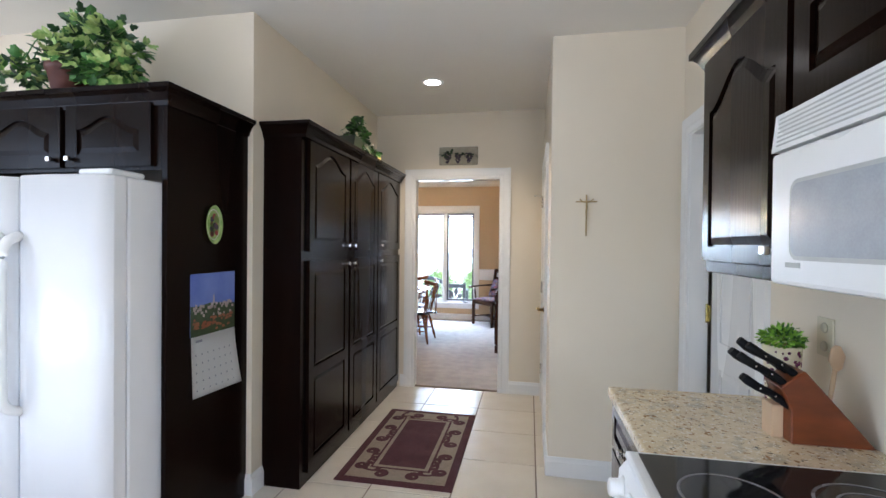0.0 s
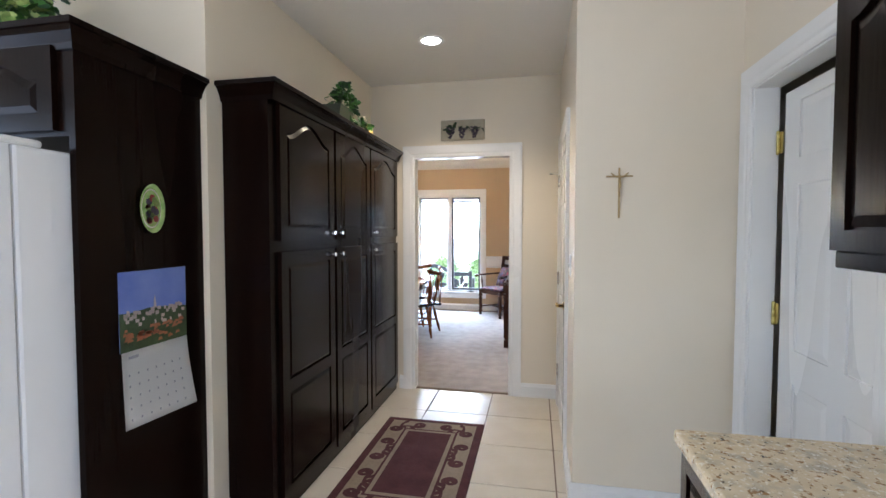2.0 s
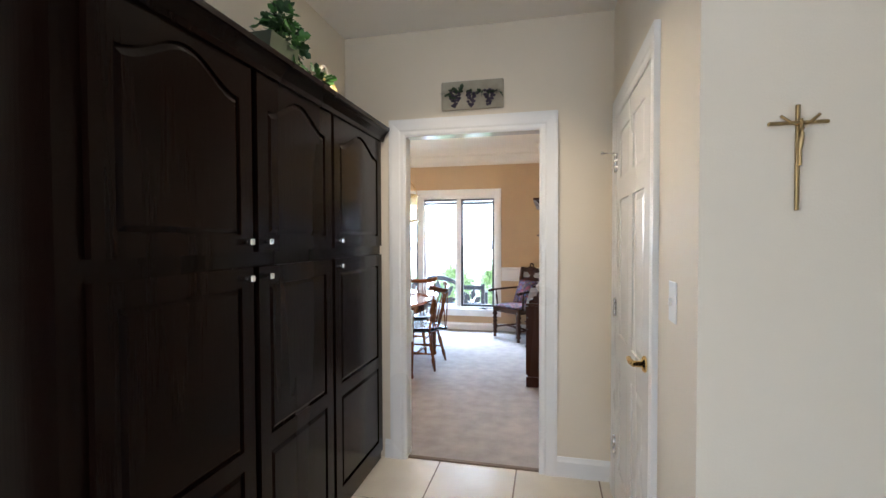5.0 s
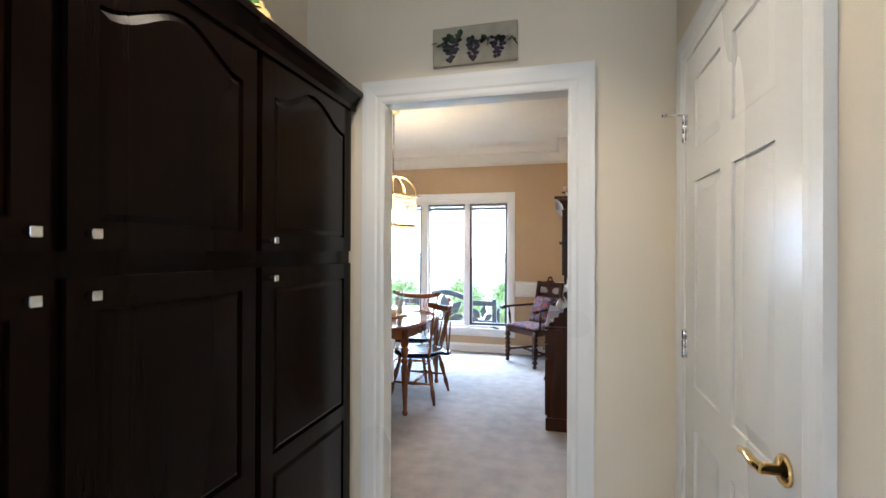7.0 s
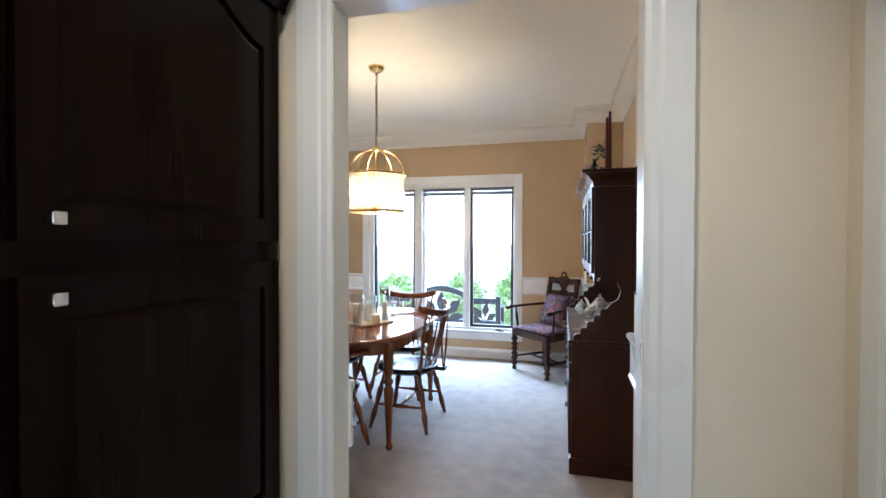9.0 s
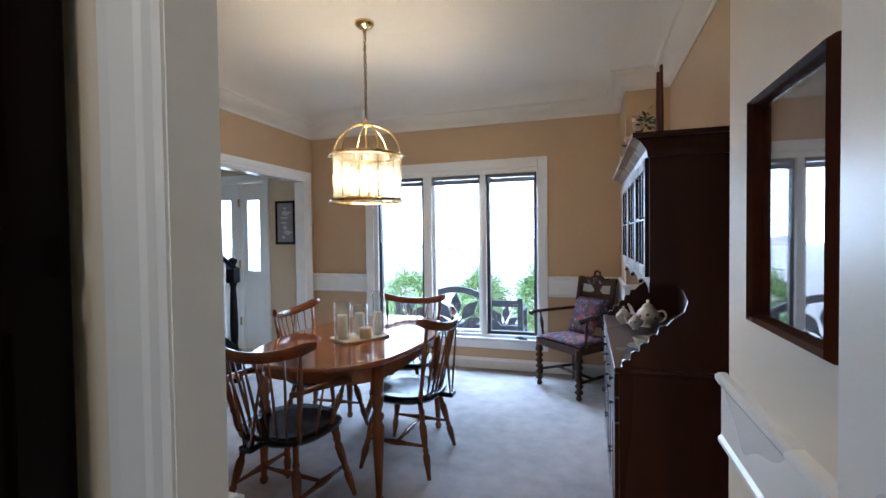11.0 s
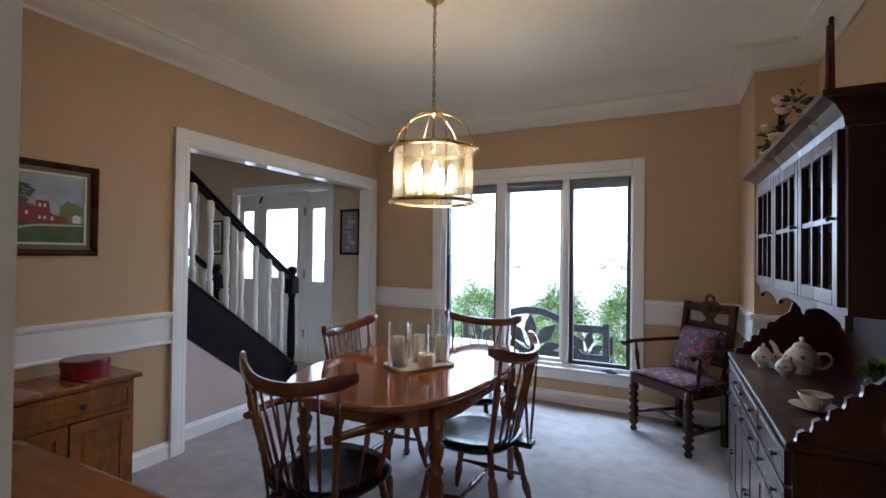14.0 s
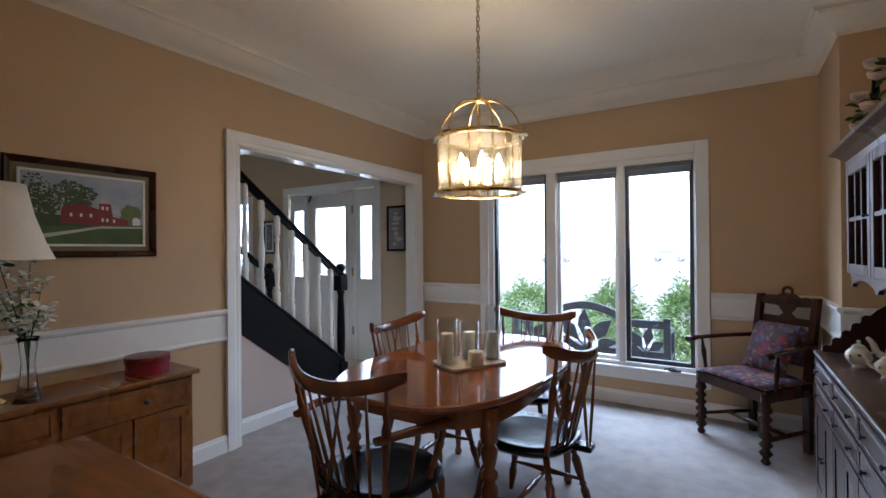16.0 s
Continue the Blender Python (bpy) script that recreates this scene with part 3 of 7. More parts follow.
for p, q, o in [
    ((-3.47, 4.49, 0), (-3.47, 6.155, 0), (1, 0, 0)), ((-3.47, 4.46, 0), (-1.012, 4.46, 0), (0, 1, 0)), ((-3.47, 8.43, 0), (-2.795, 8.43, 0), (0, -1, 0)), ((-0.825, 8.43, 0), (-0.17, 8.43, 0), (0, -1, 0)),
    ((-0.17, 7.732, 0), (-0.17, 8.40, 0), (-1, 0, 0)), ((-0.17, 7.76, 0), (0.15, 7.76, 0), (0, -1, 0)), ((0.15, 5.30, 0), (0.15, 7.73, 0), (-1, 0, 0)), ((-0.09, 4.47, 0), (-0.09, 5.328, 0), (-1, 0, 0))]:
    structure("chair_rail", moulding(RAIL_LOW if p[0] < -3.4 and p[1] < 8 else RAIL, p, q, o), M_TRIM)

# arch to the foyer: casing both sides and lining
casing(pose(-3.47, 6.25, 0, 0, 0, 90), 2.03, 2.00, 0.095, 0.022, "arch_casing")
casing(pose(-3.59, 8.28, 0, 0, 0, -90), 2.03, 2.00, 0.095, 0.022, "arch_casing")
structure("jamb", boxed(-3.592, -3.468, 6.248, 6.264, 0, 2.0), M_TRIM)
structure("jamb", boxed(-3.592, -3.468, 8.266, 8.282, 0, 2.0), M_TRIM)
structure("jamb", boxed(-3.592, -3.468, 6.264, 8.266, 1.984, 2.002), M_GLOSS)

# closet door
SIX = [(0.11, 0.36, 0.20, 0.76, 0), (0.45, 0.70, 0.20, 0.76, 0), (0.11, 0.36, 0.90, 1.58, 0), (0.45, 0.70, 0.90, 1.58, 0), (0.11, 0.36, 1.69, 1.92, 0), (0.45, 0.70, 1.69, 1.92, 0)]
closet = tagged(door_part("door_closet", panel_door(0.812, 2.015, SIX, 0.035, 0.008, 0.007, 0.03), pose(0.232, 4.186, 0.008, 0, 0, -90), M_DOOR), "white painted six-panel closet door, closed", "door", "", "structure")
casing(pose(0.205, 4.19, 0, 0, 0, -90), 0.82, 2.03, 0.09, 0.02, "door_casing")


def lever(parent, x, y, z):
    """A brass lever on a face that looks to -x, its grip along +y."""
    bm = lathe(bmesh.new(), [(0.031, 0), (0.031, 0.005), (0.026, 0.011), (0.012, 0.014), (0.011, 0.045)], 16, m=along((x, y, z), (x - 1, y, z)))
    tube(bm, smooth_path([(x - 0.042, y - 0.008, z), (x - 0.050, y + 0.02, z + 0.003), (x - 0.048, y + 0.06, z + 0.004), (x - 0.044, y + 0.105, z - 0.006)], 5), [0.011] * 6 + [0.010] * 5 + [0.008] * 5, 8)
    return part("door_handle", bm, M_BRASS, parent, "polished brass lever handle")


lever(closet, 0.197, 3.435, 0.93)


def hinge(parent, m, mat, label=""):
    bm = lathe(bmesh.new(), [(0.004, -0.052), (0.008, -0.047), (0.008, -0.017), (0.007, -0.016), (0.008, -0.015), (0.008, 0.015), (0.007, 0.016), (0.008, 0.017), (0.008, 0.047), (0.004, 0.052)], 8, m=m)
    shaped_bm = boxed(-0.028, 0.028, 0.004, 0.008, -0.045, 0.045)
    shaped(shaped_bm, m)
    me = bpy.data.meshes.new("leaf")
    shaped_bm.to_mesh(me)
    shaped_bm.free()
    bm.from_mesh(me)
    return part("hinge", bm, mat, parent, label)


for z in (0.30, 1.03, 1.79):
    hinge(closet, pose(0.190, 4.186, z, 0, 0, -90), M_CHROME, "nickel hinge")
stop = tube(bmesh.new(), [(0.185, 4.186, 1.84), (0.13, 4.19, 1.845)], 0.004, 6)
lathe(stop, [(0.008, 0), (0.008, 0.012)], 8, m=along((0.13, 4.19, 1.845), (0.10, 4.19, 1.845)))
part("hinge_stop", stop, M_CHROME, closet, "nickel hinge-pin stop")

# door beside the counter
FIVE = [(0.11, 0.34, 0.20, 0.76, 0), (0.43, 0.66, 0.20, 0.76, 0), (0.11, 0.34, 0.90, 1.58, 0), (0.43, 0.66, 0.90, 1.58, 0), (0.11, 0.34, 1.69, 1.92, 0), (0.43, 0.66, 1.69, 1.92, 0)]
side_door = tagged(door_part("door_side", panel_door(0.735, 1.975, FIVE, 0.035, 0.008, 0.007, 0.03), pose(1.088, 2.714, 0.008, 0, 0, -90), M_DOOR), "white painted six-panel door, just ajar", "door", "", "structure")
casing(pose(0.95, 2.76, 0, 0, 0, -90), 0.79, 2.03, 0.088, 0.02, "door_casing")
structure("jamb", boxed(0.949, 1.048, 2.752, 2.764, 0, 2.03), M_TRIM)
structure("jamb", boxed(0.949, 1.052, 1.972, 2.752, 2.022, 2.034), M_TRIM)
structure("jamb", boxed(0.949, 1.052, 1.966, 1.972, 0, 2.03), M_TRIM)
for z in (0.30, 1.04, 1.78):
    hinge(side_door, pose(1.038, 2.736, z, 0, 0, -90), M_HINGE, "worn yellow brass hinge")

# dining window
win = thing("window_dining", "white wooden triple window with dark sashes and raised blinds", "window", at=(-1.81, 8.43, 0.34), kind="structure")
casing_bm = bmesh.new()
frame_bars(casing_bm, -2.79, -0.83, 0.215, 2.125, 0.092, 8.408, 8.43, 0.005)
part("window_frame", casing_bm, M_TRIM, win)
lin = bmesh.new()
box(lin, -2.70, -2.65, 8.4285, 8.55, 0.306, 2.034, 0.003)
box(lin, -0.935, -0.92, 8.4285, 8.55, 0.306, 2.034, 0.003)
box(lin, -2.65, -0.935, 8.4285, 8.55, 1.984, 2.034, 0.003)
box(lin, -2.65, -0.935, 8.4285, 8.55, 0.306, 0.356, 0.003)
part("lining", lin, M_TRIM, win)
for x0, x1 in ((-2.115, -2.025), (-1.495, -1.440)):
    part("mullion", boxed(x0, x1, 8.418, 8.55, 0.356, 1.984, bevel=0.005), M_TRIM, win)
part("window_sill", boxed(-2.83, -0.79, 8.385, 8.43, 0.300, 0.325, bevel=0.006), M_TRIM, win)
for x0, x1, dark in ((-2.65, -2.115, True), (-2.025, -1.495, False), (-1.440, -0.935, True)):
    s = frame_bars(bmesh.new(), x0, x1, 0.356, 1.984, 0.032, 8.46, 8.51, 0.003)
    sash = part("sash", s, M_BRONZE if dark else M_TRIM, win, "dark bronze sash" if dark else "")
    pane = part("pane", boxed(x0 + 0.03, x1 - 0.03, 8.483, 8.487, 0.386, 1.955), M_GLASS, sash)
    pane.visible_shadow = False
    bl = boxed(x0 + 0.012, x1 - 0.012, 8.425, 8.455, 1.945, 1.98, bevel=0.003)
    for k in range(9):
        box(bl, x0 + 0.016, x1 - 0.016, 8.424 + 0.002 * (k % 2), 8.454, 1.895 + k * 0.0052, 1.898 + k * 0.0052)
    part("raised_blind", bl, M_BLIND, win, "grey slatted blind drawn up")
    wand = tube(bmesh.new(), [(x0 + 0.03, 8.44, 1.93), (x0 + 0.034, 8.438, 1.30)], 0.004, 6)
    part("blind_wand", wand, M_TRIM, win)
crank = boxed(-1.12, -1.03, 8.39, 8.41, 0.326, 0.342, bevel=0.005)
tube(crank, smooth_path([(-1.06, 8.40, 0.34), (-1.10, 8.385, 0.352), (-1.15, 8.38, 0.338)], 4), 0.006, 6)
part("window_crank", crank, M_BRONZE, win, "dark bronze casement crank")

# kitchen windows, behind the walk
for nm, m, w in (("window_kitchen", pose(-3.2, -3.45, 0.8, 0, 0, 0), 2.6), ("window_breakfast", pose(-4.2, -1.7, 0.8, 0, 0, 90), 2.2), ("window_sink", pose(0.95, -1.0, 1.05, 0, 0, -90), 1.6)):
    wb = thing(nm, "white framed kitchen window", "window", kind="structure")
    wb.matrix_basis = m
    part("window_frame", frame_bars(bmesh.new(), 0, w, 0, 1.1 if nm == "window_sink" else 1.5, 0.05, -0.08 if nm == "window_kitchen" else -0.06, 0.02), M_TRIM, wb)

# foyer
structure("wall_foyer_north", wall_with_holes("y", 8.45, 8.57, -7.6, -3.59, 0, 2.78, [(-5.66, -4.17, 0, 2.04), (-7.25, -6.50, 0.95, 2.0)]), M_WALL_F)
structure("wall_foyer_west", boxed(-7.72, -7.6, 4.42, 8.57, 0, 2.78), M_WALL_F)
structure("wall_foyer_south", boxed(-7.6, -3.60, 4.42, 4.46, 0, 2.78), M_WALL_F)
structure("ceiling_foyer", boxed(-7.72, -3.59, 4.42, 8.57, DZ, DZ + 0.1), M_CEIL_D)
structure("floor_foyer", boxed(-7.6, -3.66, 7.40, 8.45, -0.02, 0.010, bevel=0.002), M_TILE)
casing(pose(-5.66, 8.45, 0), 1.49, 2.04, 0.09, 0.02, "door_casing")
front = thing("front_door", "white front door with tall glass and sidelights", "door", at=(-4.91, 8.45, 0), kind="structure")
slab = bmesh.new()
box(slab, -5.30, -4.53, 8.47, 8.51, 0.01, 1.00)
box(slab, -5.30, -4.53, 8.47, 8.51, 1.84, 2.01)
box(slab, -5.30, -5.16, 8.47, 8.51, 1.00, 1.84)
box(slab, -4.65, -4.53, 8.47, 8.51, 1.00, 1.84)
frame_bars(slab, -5.19, -4.62, 0.97, 1.87, 0.03, 8.458, 8.47, 0.003)
for u in (-5.20, -4.88):
    frame_bars(slab, u, u + 0.25, 0.20, 0.84, 0.03, 8.460, 8.47, 0.004)
leaf = part("door_leaf", slab, M_DOOR, front)
pane = part("pane", boxed(-5.165, -4.645, 8.489, 8.493, 0.99, 1.85), M_GLASS, leaf)
pane.visible_shadow = False
for x0, x1 in ((-5.64, -5.345), (-4.485, -4.19)):
    sd = bmesh.new()
    box(sd, x0, x1, 8.465, 8.515, 0.01, 0.97)
    box(sd, x0, x1, 8.465, 8.515, 1.83, 2.03)
    box(sd, x0, x0 + 0.075, 8.465, 8.515, 0.97, 1.83)
    box(sd, x1 - 0.045, x1, 8.465, 8.515, 0.97, 1.83)
    sl = part("sidelight", sd, M_DOOR, front)
    pane = part("pane", boxed(x0 + 0.07, x1 - 0.04, 8.489, 8.493, 0.96, 1.84), M_GLASS, sl)
    pane.visible_shadow = False
for x in (-5.345, -4.53):
    part("door_post", boxed(x, x + 0.045, 8.455, 8.53, 0.0, 2.03, bevel=0.003), M_TRIM, front)
part("door_head", boxed(-5.30, -4.53, 8.455, 8.53, 2.012, 2.045), M_TRIM, front)
for z in (0.35, 1.05, 1.80):
    hinge(front, pose(-4.52, 8.455, z), M_DULLBRASS, "brass hinge")
closer = tube(bmesh.new(), [(-5.27, 8.45, 1.93), (-5.22, 8.44, 2.0)], 0.012, 8)
part("door_closer", closer, M_BLACK, front, "black door closer")
wf = thing("window_foyer", "white framed foyer window", "window", at=(-6.87, 8.45, 0.95), kind="structure")
part("window_frame", frame_bars(bmesh.new(), -7.33, -6.42, 0.87, 2.08, 0.085, 8.43, 8.45), M_TRIM, wf)
pane = part("pane", boxed(-7.25, -6.50, 8.50, 8.504, 0.95, 2.0), M_GLASS, wf)
pane.visible_shadow = False

# ground and distance outside
structure("ground", boxed(-2000, 2000, 8.60, 3000, -0.5, -0.30), M_GRASS)
structure("pavement", boxed(-9, 3, 8.60, 11.6, -0.32, -0.18, bevel=0.02), M_PAVE)
structure("driveway", boxed(-45, 30, 11.7, 26.9, -0.32, -0.27), M_PAVE)
structure("road", boxed(-300, 300, 27, 90, -0.32, -0.28), M_PAVE)
# added curved sheet that emits, standing in for the bright distance and lighting the rooms
glow_sheet = bmesh.new()
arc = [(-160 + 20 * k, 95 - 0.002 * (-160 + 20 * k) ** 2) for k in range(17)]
lo = [glow_sheet.verts.new((x, y, -0.4)) for x, y in arc]
hi = [glow_sheet.verts.new((x, y, 46)) for x, y in arc]
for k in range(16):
    glow_sheet.faces.new((lo[k], lo[k + 1], hi[k + 1], hi[k]))
structure("backdrop", glow_sheet, glow("glowing_backdrop", (0.76, 0.91, 1.0), 3.5))

# ---- kitchen: tall cupboards ----
def knob(parent, m):
    """A square clear-and-nickel knob on a door that looks to -y."""
    bm = lathe(bmesh.new(), [(0.007, 0), (0.005, 0.008), (0.006, 0.016)], 8, m=m @ pose(0, 0, 0, 90))
    cube = boxed(-0.011, 0.011, -0.030, -0.014, -0.011, 0.011, bevel=0.003)
    shaped(cube, m)
    me = bpy.data.meshes.new("k")
    cube.to_mesh(me)
    cube.free()
    bm.from_mesh(me)
    return part("knob", bm, M_CHROME, parent, "square brushed nickel knob")


pantry = thing("pantry_cabinet", "tall espresso-stained pantry cabinet with arched raised-panel doors", "cabinet", at=(-1.29, 3.4, 0))
body = boxed(-1.423, -1.188, 2.40, 4.345, 0, 2.03)
part("body", body, M_ESPRESSO, pantry)
part("crown", mitred(CROWN, [(-1.423, 2.40, 2.082), (-1.168, 2.40, 2.082), (-1.168, 4.345, 2.082)]), M_ESPRESSO, pantry)
part("top", boxed(-1.423, -1.17, 2.402, 4.345, 2.024, 2.074), M_ESPRESSO, pantry)
for k, y in enumerate((2.466, 3.083, 3.684)):
    w, st = (0.585, 0.572, 0.640)[k], 0.063
    m = pose(-1.188, y, 0, 0, 0, 90)
    up = door_part("door", panel_door(w, 0.668, [(st, w - st, 0.060, 0.520, 0.085)], edge=0.016), m @ pose(0, 0, 1.352), M_ESPRESSO, pantry)
    low = door_part("door", panel_door(w, 1.232, [(st, w - st, 0.070, 0.535, 0), (st, w - st, 0.600, 1.165, 0)], edge=0.016), m @ pose(0, 0, 0.066), M_ESPRESSO, pantry)
    u = w - 0.04 if k == 0 else 0.04
    knob(up, m @ pose(u, -0.02, 1.388))
    knob(low, m @ pose(u, -0.02, 1.262))

fridge_cab = thing("fridge_cabinet", "espresso-stained over-fridge cabinet with tall side panel", "cabinet", at=(-2.0, 2.1, 0))
part("side_panel", boxed(-1.525, -1.50, 1.785, 2.355, 0, 2.015), M_ESPRESSO, fridge_cab)
part("side_panel", boxed(-2.535, -2.51, 1.785, 2.355, 0, 2.015), M_ESPRESSO, fridge_cab)
ub = boxed(-2.51, -1.525, 1.785, 2.355, 1.71, 2.015)
part("body", ub, M_ESPRESSO, fridge_cab)
part("crown", mitred(CROWN, [(-2.535, 1.785, 2.07), (-1.50, 1.785, 2.07), (-1.50, 2.355, 2.07)]), M_ESPRESSO, fridge_cab)
part("top", boxed(-2.52, -1.50, 1.786, 2.355, 2.015, 2.062), M_ESPRESSO, fridge_cab)
for x, u in ((-2.475, 0.405), (-2.005, 0.035)):
    d = door_part("door", panel_door(0.44, 0.272, [(0.06, 0.38, 0.055, 0.165, 0.055)]), pose(x, 1.785, 1.727), M_ESPRESSO, fridge_cab)
    knob(d, pose(x + u, 1.765, 1.762))

fridge = thing("refrigerator", "white side-by-side refrigerator with tall curved handles", "refrigerator", at=(-1.99, 1.9, 0))
part("body", boxed(-2.45, -1.53, 1.62, 2.35, 0.0, 1.657, bevel=0.012), M_FRIDGE, fridge)
part("grille", boxed(-2.43, -1.55, 1.60, 1.62, 0.03, 0.11, bevel=0.004), M_APPL, fridge)
for x0, x1, hx in ((-2.45, -1.985, -2.03), (-1.975, -1.53, -1.932)):
    bm = bmesh.new()
    n = 10
    out = [(x0, 1.612)]
    for k in range(n + 1):
        s = k / n
        out.append((x0 + (x1 - x0) * s, 1.535 - 0.022 * math.sin(math.pi * s) + (0.025 if k in (0, n) else 0)))
    out.append((x1, 1.612))
    prism(bm, out, "z", 0.115, 1.654)
    for f in bm.faces:
        f.smooth = abs(f.normal.z) < 0.5 and f.normal.y < -0.3
    dr = part("door", bm, M_FRIDGE, fridge)
    hb = tube(bmesh.new(), smooth_path([(hx, 1.53, 1.42), (hx, 1.475, 1.385), (hx, 1.462, 1.28), (hx, 1.462, 0.86), (hx, 1.475, 0.76), (hx, 1.53, 0.725)], 6), 0.019, 10)
    part("handle", hb, M_APPL, dr)
part("hinge_cover", boxed(-1.70, -1.545, 1.56, 1.72, 1.657, 1.682, bevel=0.010), M_APPL, fridge)

for ob in (fridge_cab, fridge):
    ob.matrix_basis = Matrix.Translation((0.045, -0.058, 0)) @ ob.matrix_basis

# ---- kitchen: counter side ----
base = thing("base_cabinet", "espresso-stained base cabinet under granite", "cabinet", at=(0.67, 1.46, 0))
part("body", boxed(0.395, 0.948, 1.196, 1.725, 0.09, 0.862), M_ESPRESSO, base)
part("toe_kick", boxed(0.46, 0.948, 1.196, 1.725, 0, 0.09), M_ESPRESSO, base)
drawer = door_part("drawer_front", panel_door(0.51, 0.15, [(0.04, 0.47, 0.035, 0.115, 0)]), pose(0.395, 1.715, 0.70, 0, 0, -90), M_ESPRESSO, base)
dd = door_part("door", panel_door(0.51, 0.58, [(0.07, 0.44, 0.07, 0.43, 0.07)]), pose(0.395, 1.715, 0.105, 0, 0, -90), M_ESPRESSO, base)
knob(drawer, pose(0.375, 1.46, 0.775, 0, 0, -90))
knob(dd, pose(0.375, 1.25, 0.60, 0, 0, -90))
single("worktop", boxed(0.362, 0.949, 1.194, 1.742, 0.862, 0.897, bevel=0.008), M_GRANITE, "speckled beige granite worktop slab", "worktop")

rng = thing("electric_range", "white electric range with black glass top", "stove", at=(0.62, 0.79, 0))
part("body", boxed(0.36, 0.94, 0.41, 1.172, 0.03, 0.885, bevel=0.006), M_APPL, rng)
rim = boxed(0.335, 0.945, 0.408, 1.174, 0.885, 0.905, bevel=0.008)
part("rim", rim, M_APPL, rng)
part("glass_top", boxed(0.362, 0.93, 0.43, 1.152, 0.9045, 0.9085), M_BLACKGLASS, rng, "black ceramic glass hob")
M_RING = material("burner_ring", (0.17, 0.16, 0.16), (0.13, 0.12, 0.12), 40, 0.3)
for x, y, rs in ((0.50, 0.98, (0.10, 0.094)), (0.50, 0.60, (0.085, 0.079)), (0.76, 0.98, (0.112, 0.106, 0.075, 0.070)), (0.76, 0.60, (0.10, 0.094))):
    for a, b in zip(rs[::2], rs[1::2]):
        part("burner_ring", lathe(bmesh.new(), [(b, 0.9087), (a, 0.9087), (a, 0.9093), (b, 0.9093), (b, 0.9087)], 40, at=(x, y, 0)), M_RING, rng)
fp = bmesh.new()
prism(fp, [(0.36, 0.77), (0.318, 0.79), (0.322, 0.86), (0.345, 0.89), (0.36, 0.89)], "y", 0.412, 1.170)
panel = part("control_panel", fp, M_APPL, rng)
for y in (1.12, 1.04, 0.96, 0.62, 0.54):
    part("control_knob", lathe(bmesh.new(), [(0.030, 0), (0.028, 0.006), (0.022, 0.010), (0.020, 0.028), (0.017, 0.032)], 18, m=along((0.322, y, 0.835), (0.222, y, 0.842))), M_APPL, panel)
od = part("oven_door", boxed(0.325, 0.36, 0.42, 1.162, 0.22, 0.765, bevel=0.008), M_APPL, rng)
part("handle", tube(bmesh.new(), [(0.325, 1.12, 0.71), (0.285, 1.10, 0.71), (0.285, 0.48, 0.71), (0.325, 0.46, 0.71)], 0.012, 8), M_APPL, od)

rng.matrix_basis = Matrix.Translation((-0.022, 0.016, 0)) @ rng.matrix_basis

upper = thing("wall_cabinet", "espresso-stained wall cabinet with arched raised-panel door", "cabinet", "wall cabinets", at=(0.78, 1.36, 1.4))
part("body", boxed(0.64, 0.949, 1.118, 1.61, 1.36, 1.99), M_ESPRESSO, upper)
part("light_rail", boxed(0.632, 0.949, 1.118, 1.605, 1.323, 1.36, bevel=0.004), M_ESPRESSO, upper)
d = door_part("door", panel_door(0.475, 0.625, [(0.045, 0.43, 0.042, 0.455, 0.090)]), pose(0.64, 1.602, 1.36, 0, 0, -90), M_ESPRESSO, upper)
knob(d, pose(0.62, 1.16, 1.395, 0, 0, -90))
part("crown", mitred(CROWN, [(0.949, 1.61, 2.035), (0.64, 1.61, 2.035), (0.64, 0.335, 2.035)]), M_ESPRESSO, upper)
part("frieze", boxed(0.6385, 0.949, 0.337, 1.6115, 1.985, 2.034), M_ESPRESSO, upper)
above = thing("wall_cabinet", "espresso-stained short wall cabinet above the microwave", "cabinet", "wall cabinets", at=(0.78, 0.72, 1.7))
part("body", boxed(0.64, 0.949, 0.335, 1.112, 1.685, 2.0), M_ESPRESSO, above)
for y, u in ((1.10, 0.335), (0.715, 0.04)):
    d = door_part("door", panel_door(0.372, 0.295, [(0.055, 0.317, 0.055, 0.19, 0.05)]), pose(0.64, y, 1.695, 0, 0, -90), M_ESPRESSO, above)
    knob(d, pose(0.62, y - u, 1.735, 0, 0, -90))

mw = thing("microwave", "white over-range microwave with grey window", "microwave", at=(0.76, 0.73, 1.34))
part("body", boxed(0.612, 0.948, 0.338, 1.112, 1.322, 1.683, bevel=0.010), M_APPL, mw)
part("front", boxed(0.585, 0.612, 0.342, 1.11, 1.325, 1.598, bevel=0.010), M_APPL, mw)
M_MWGLASS = material("grey_perforated_window", (0.42, 0.44, 0.46), (0.36, 0.38, 0.40), 200, 0.18)


def rounded(u0, u1, v0, v1, rad, n=5):
    """A rectangle's outline with round corners."""
    out = []
    for cu, cv, a0 in ((u1 - rad, v1 - rad, 0), (u0 + rad, v1 - rad, 90), (u0 + rad, v0 + rad, 180), (u1 - rad, v0 + rad, 270)):
        out += [(cu + rad * math.cos(radians(a0 + 90 * k / n)), cv + rad * math.sin(radians(a0 + 90 * k / n))) for k in range(n + 1)]
    return out


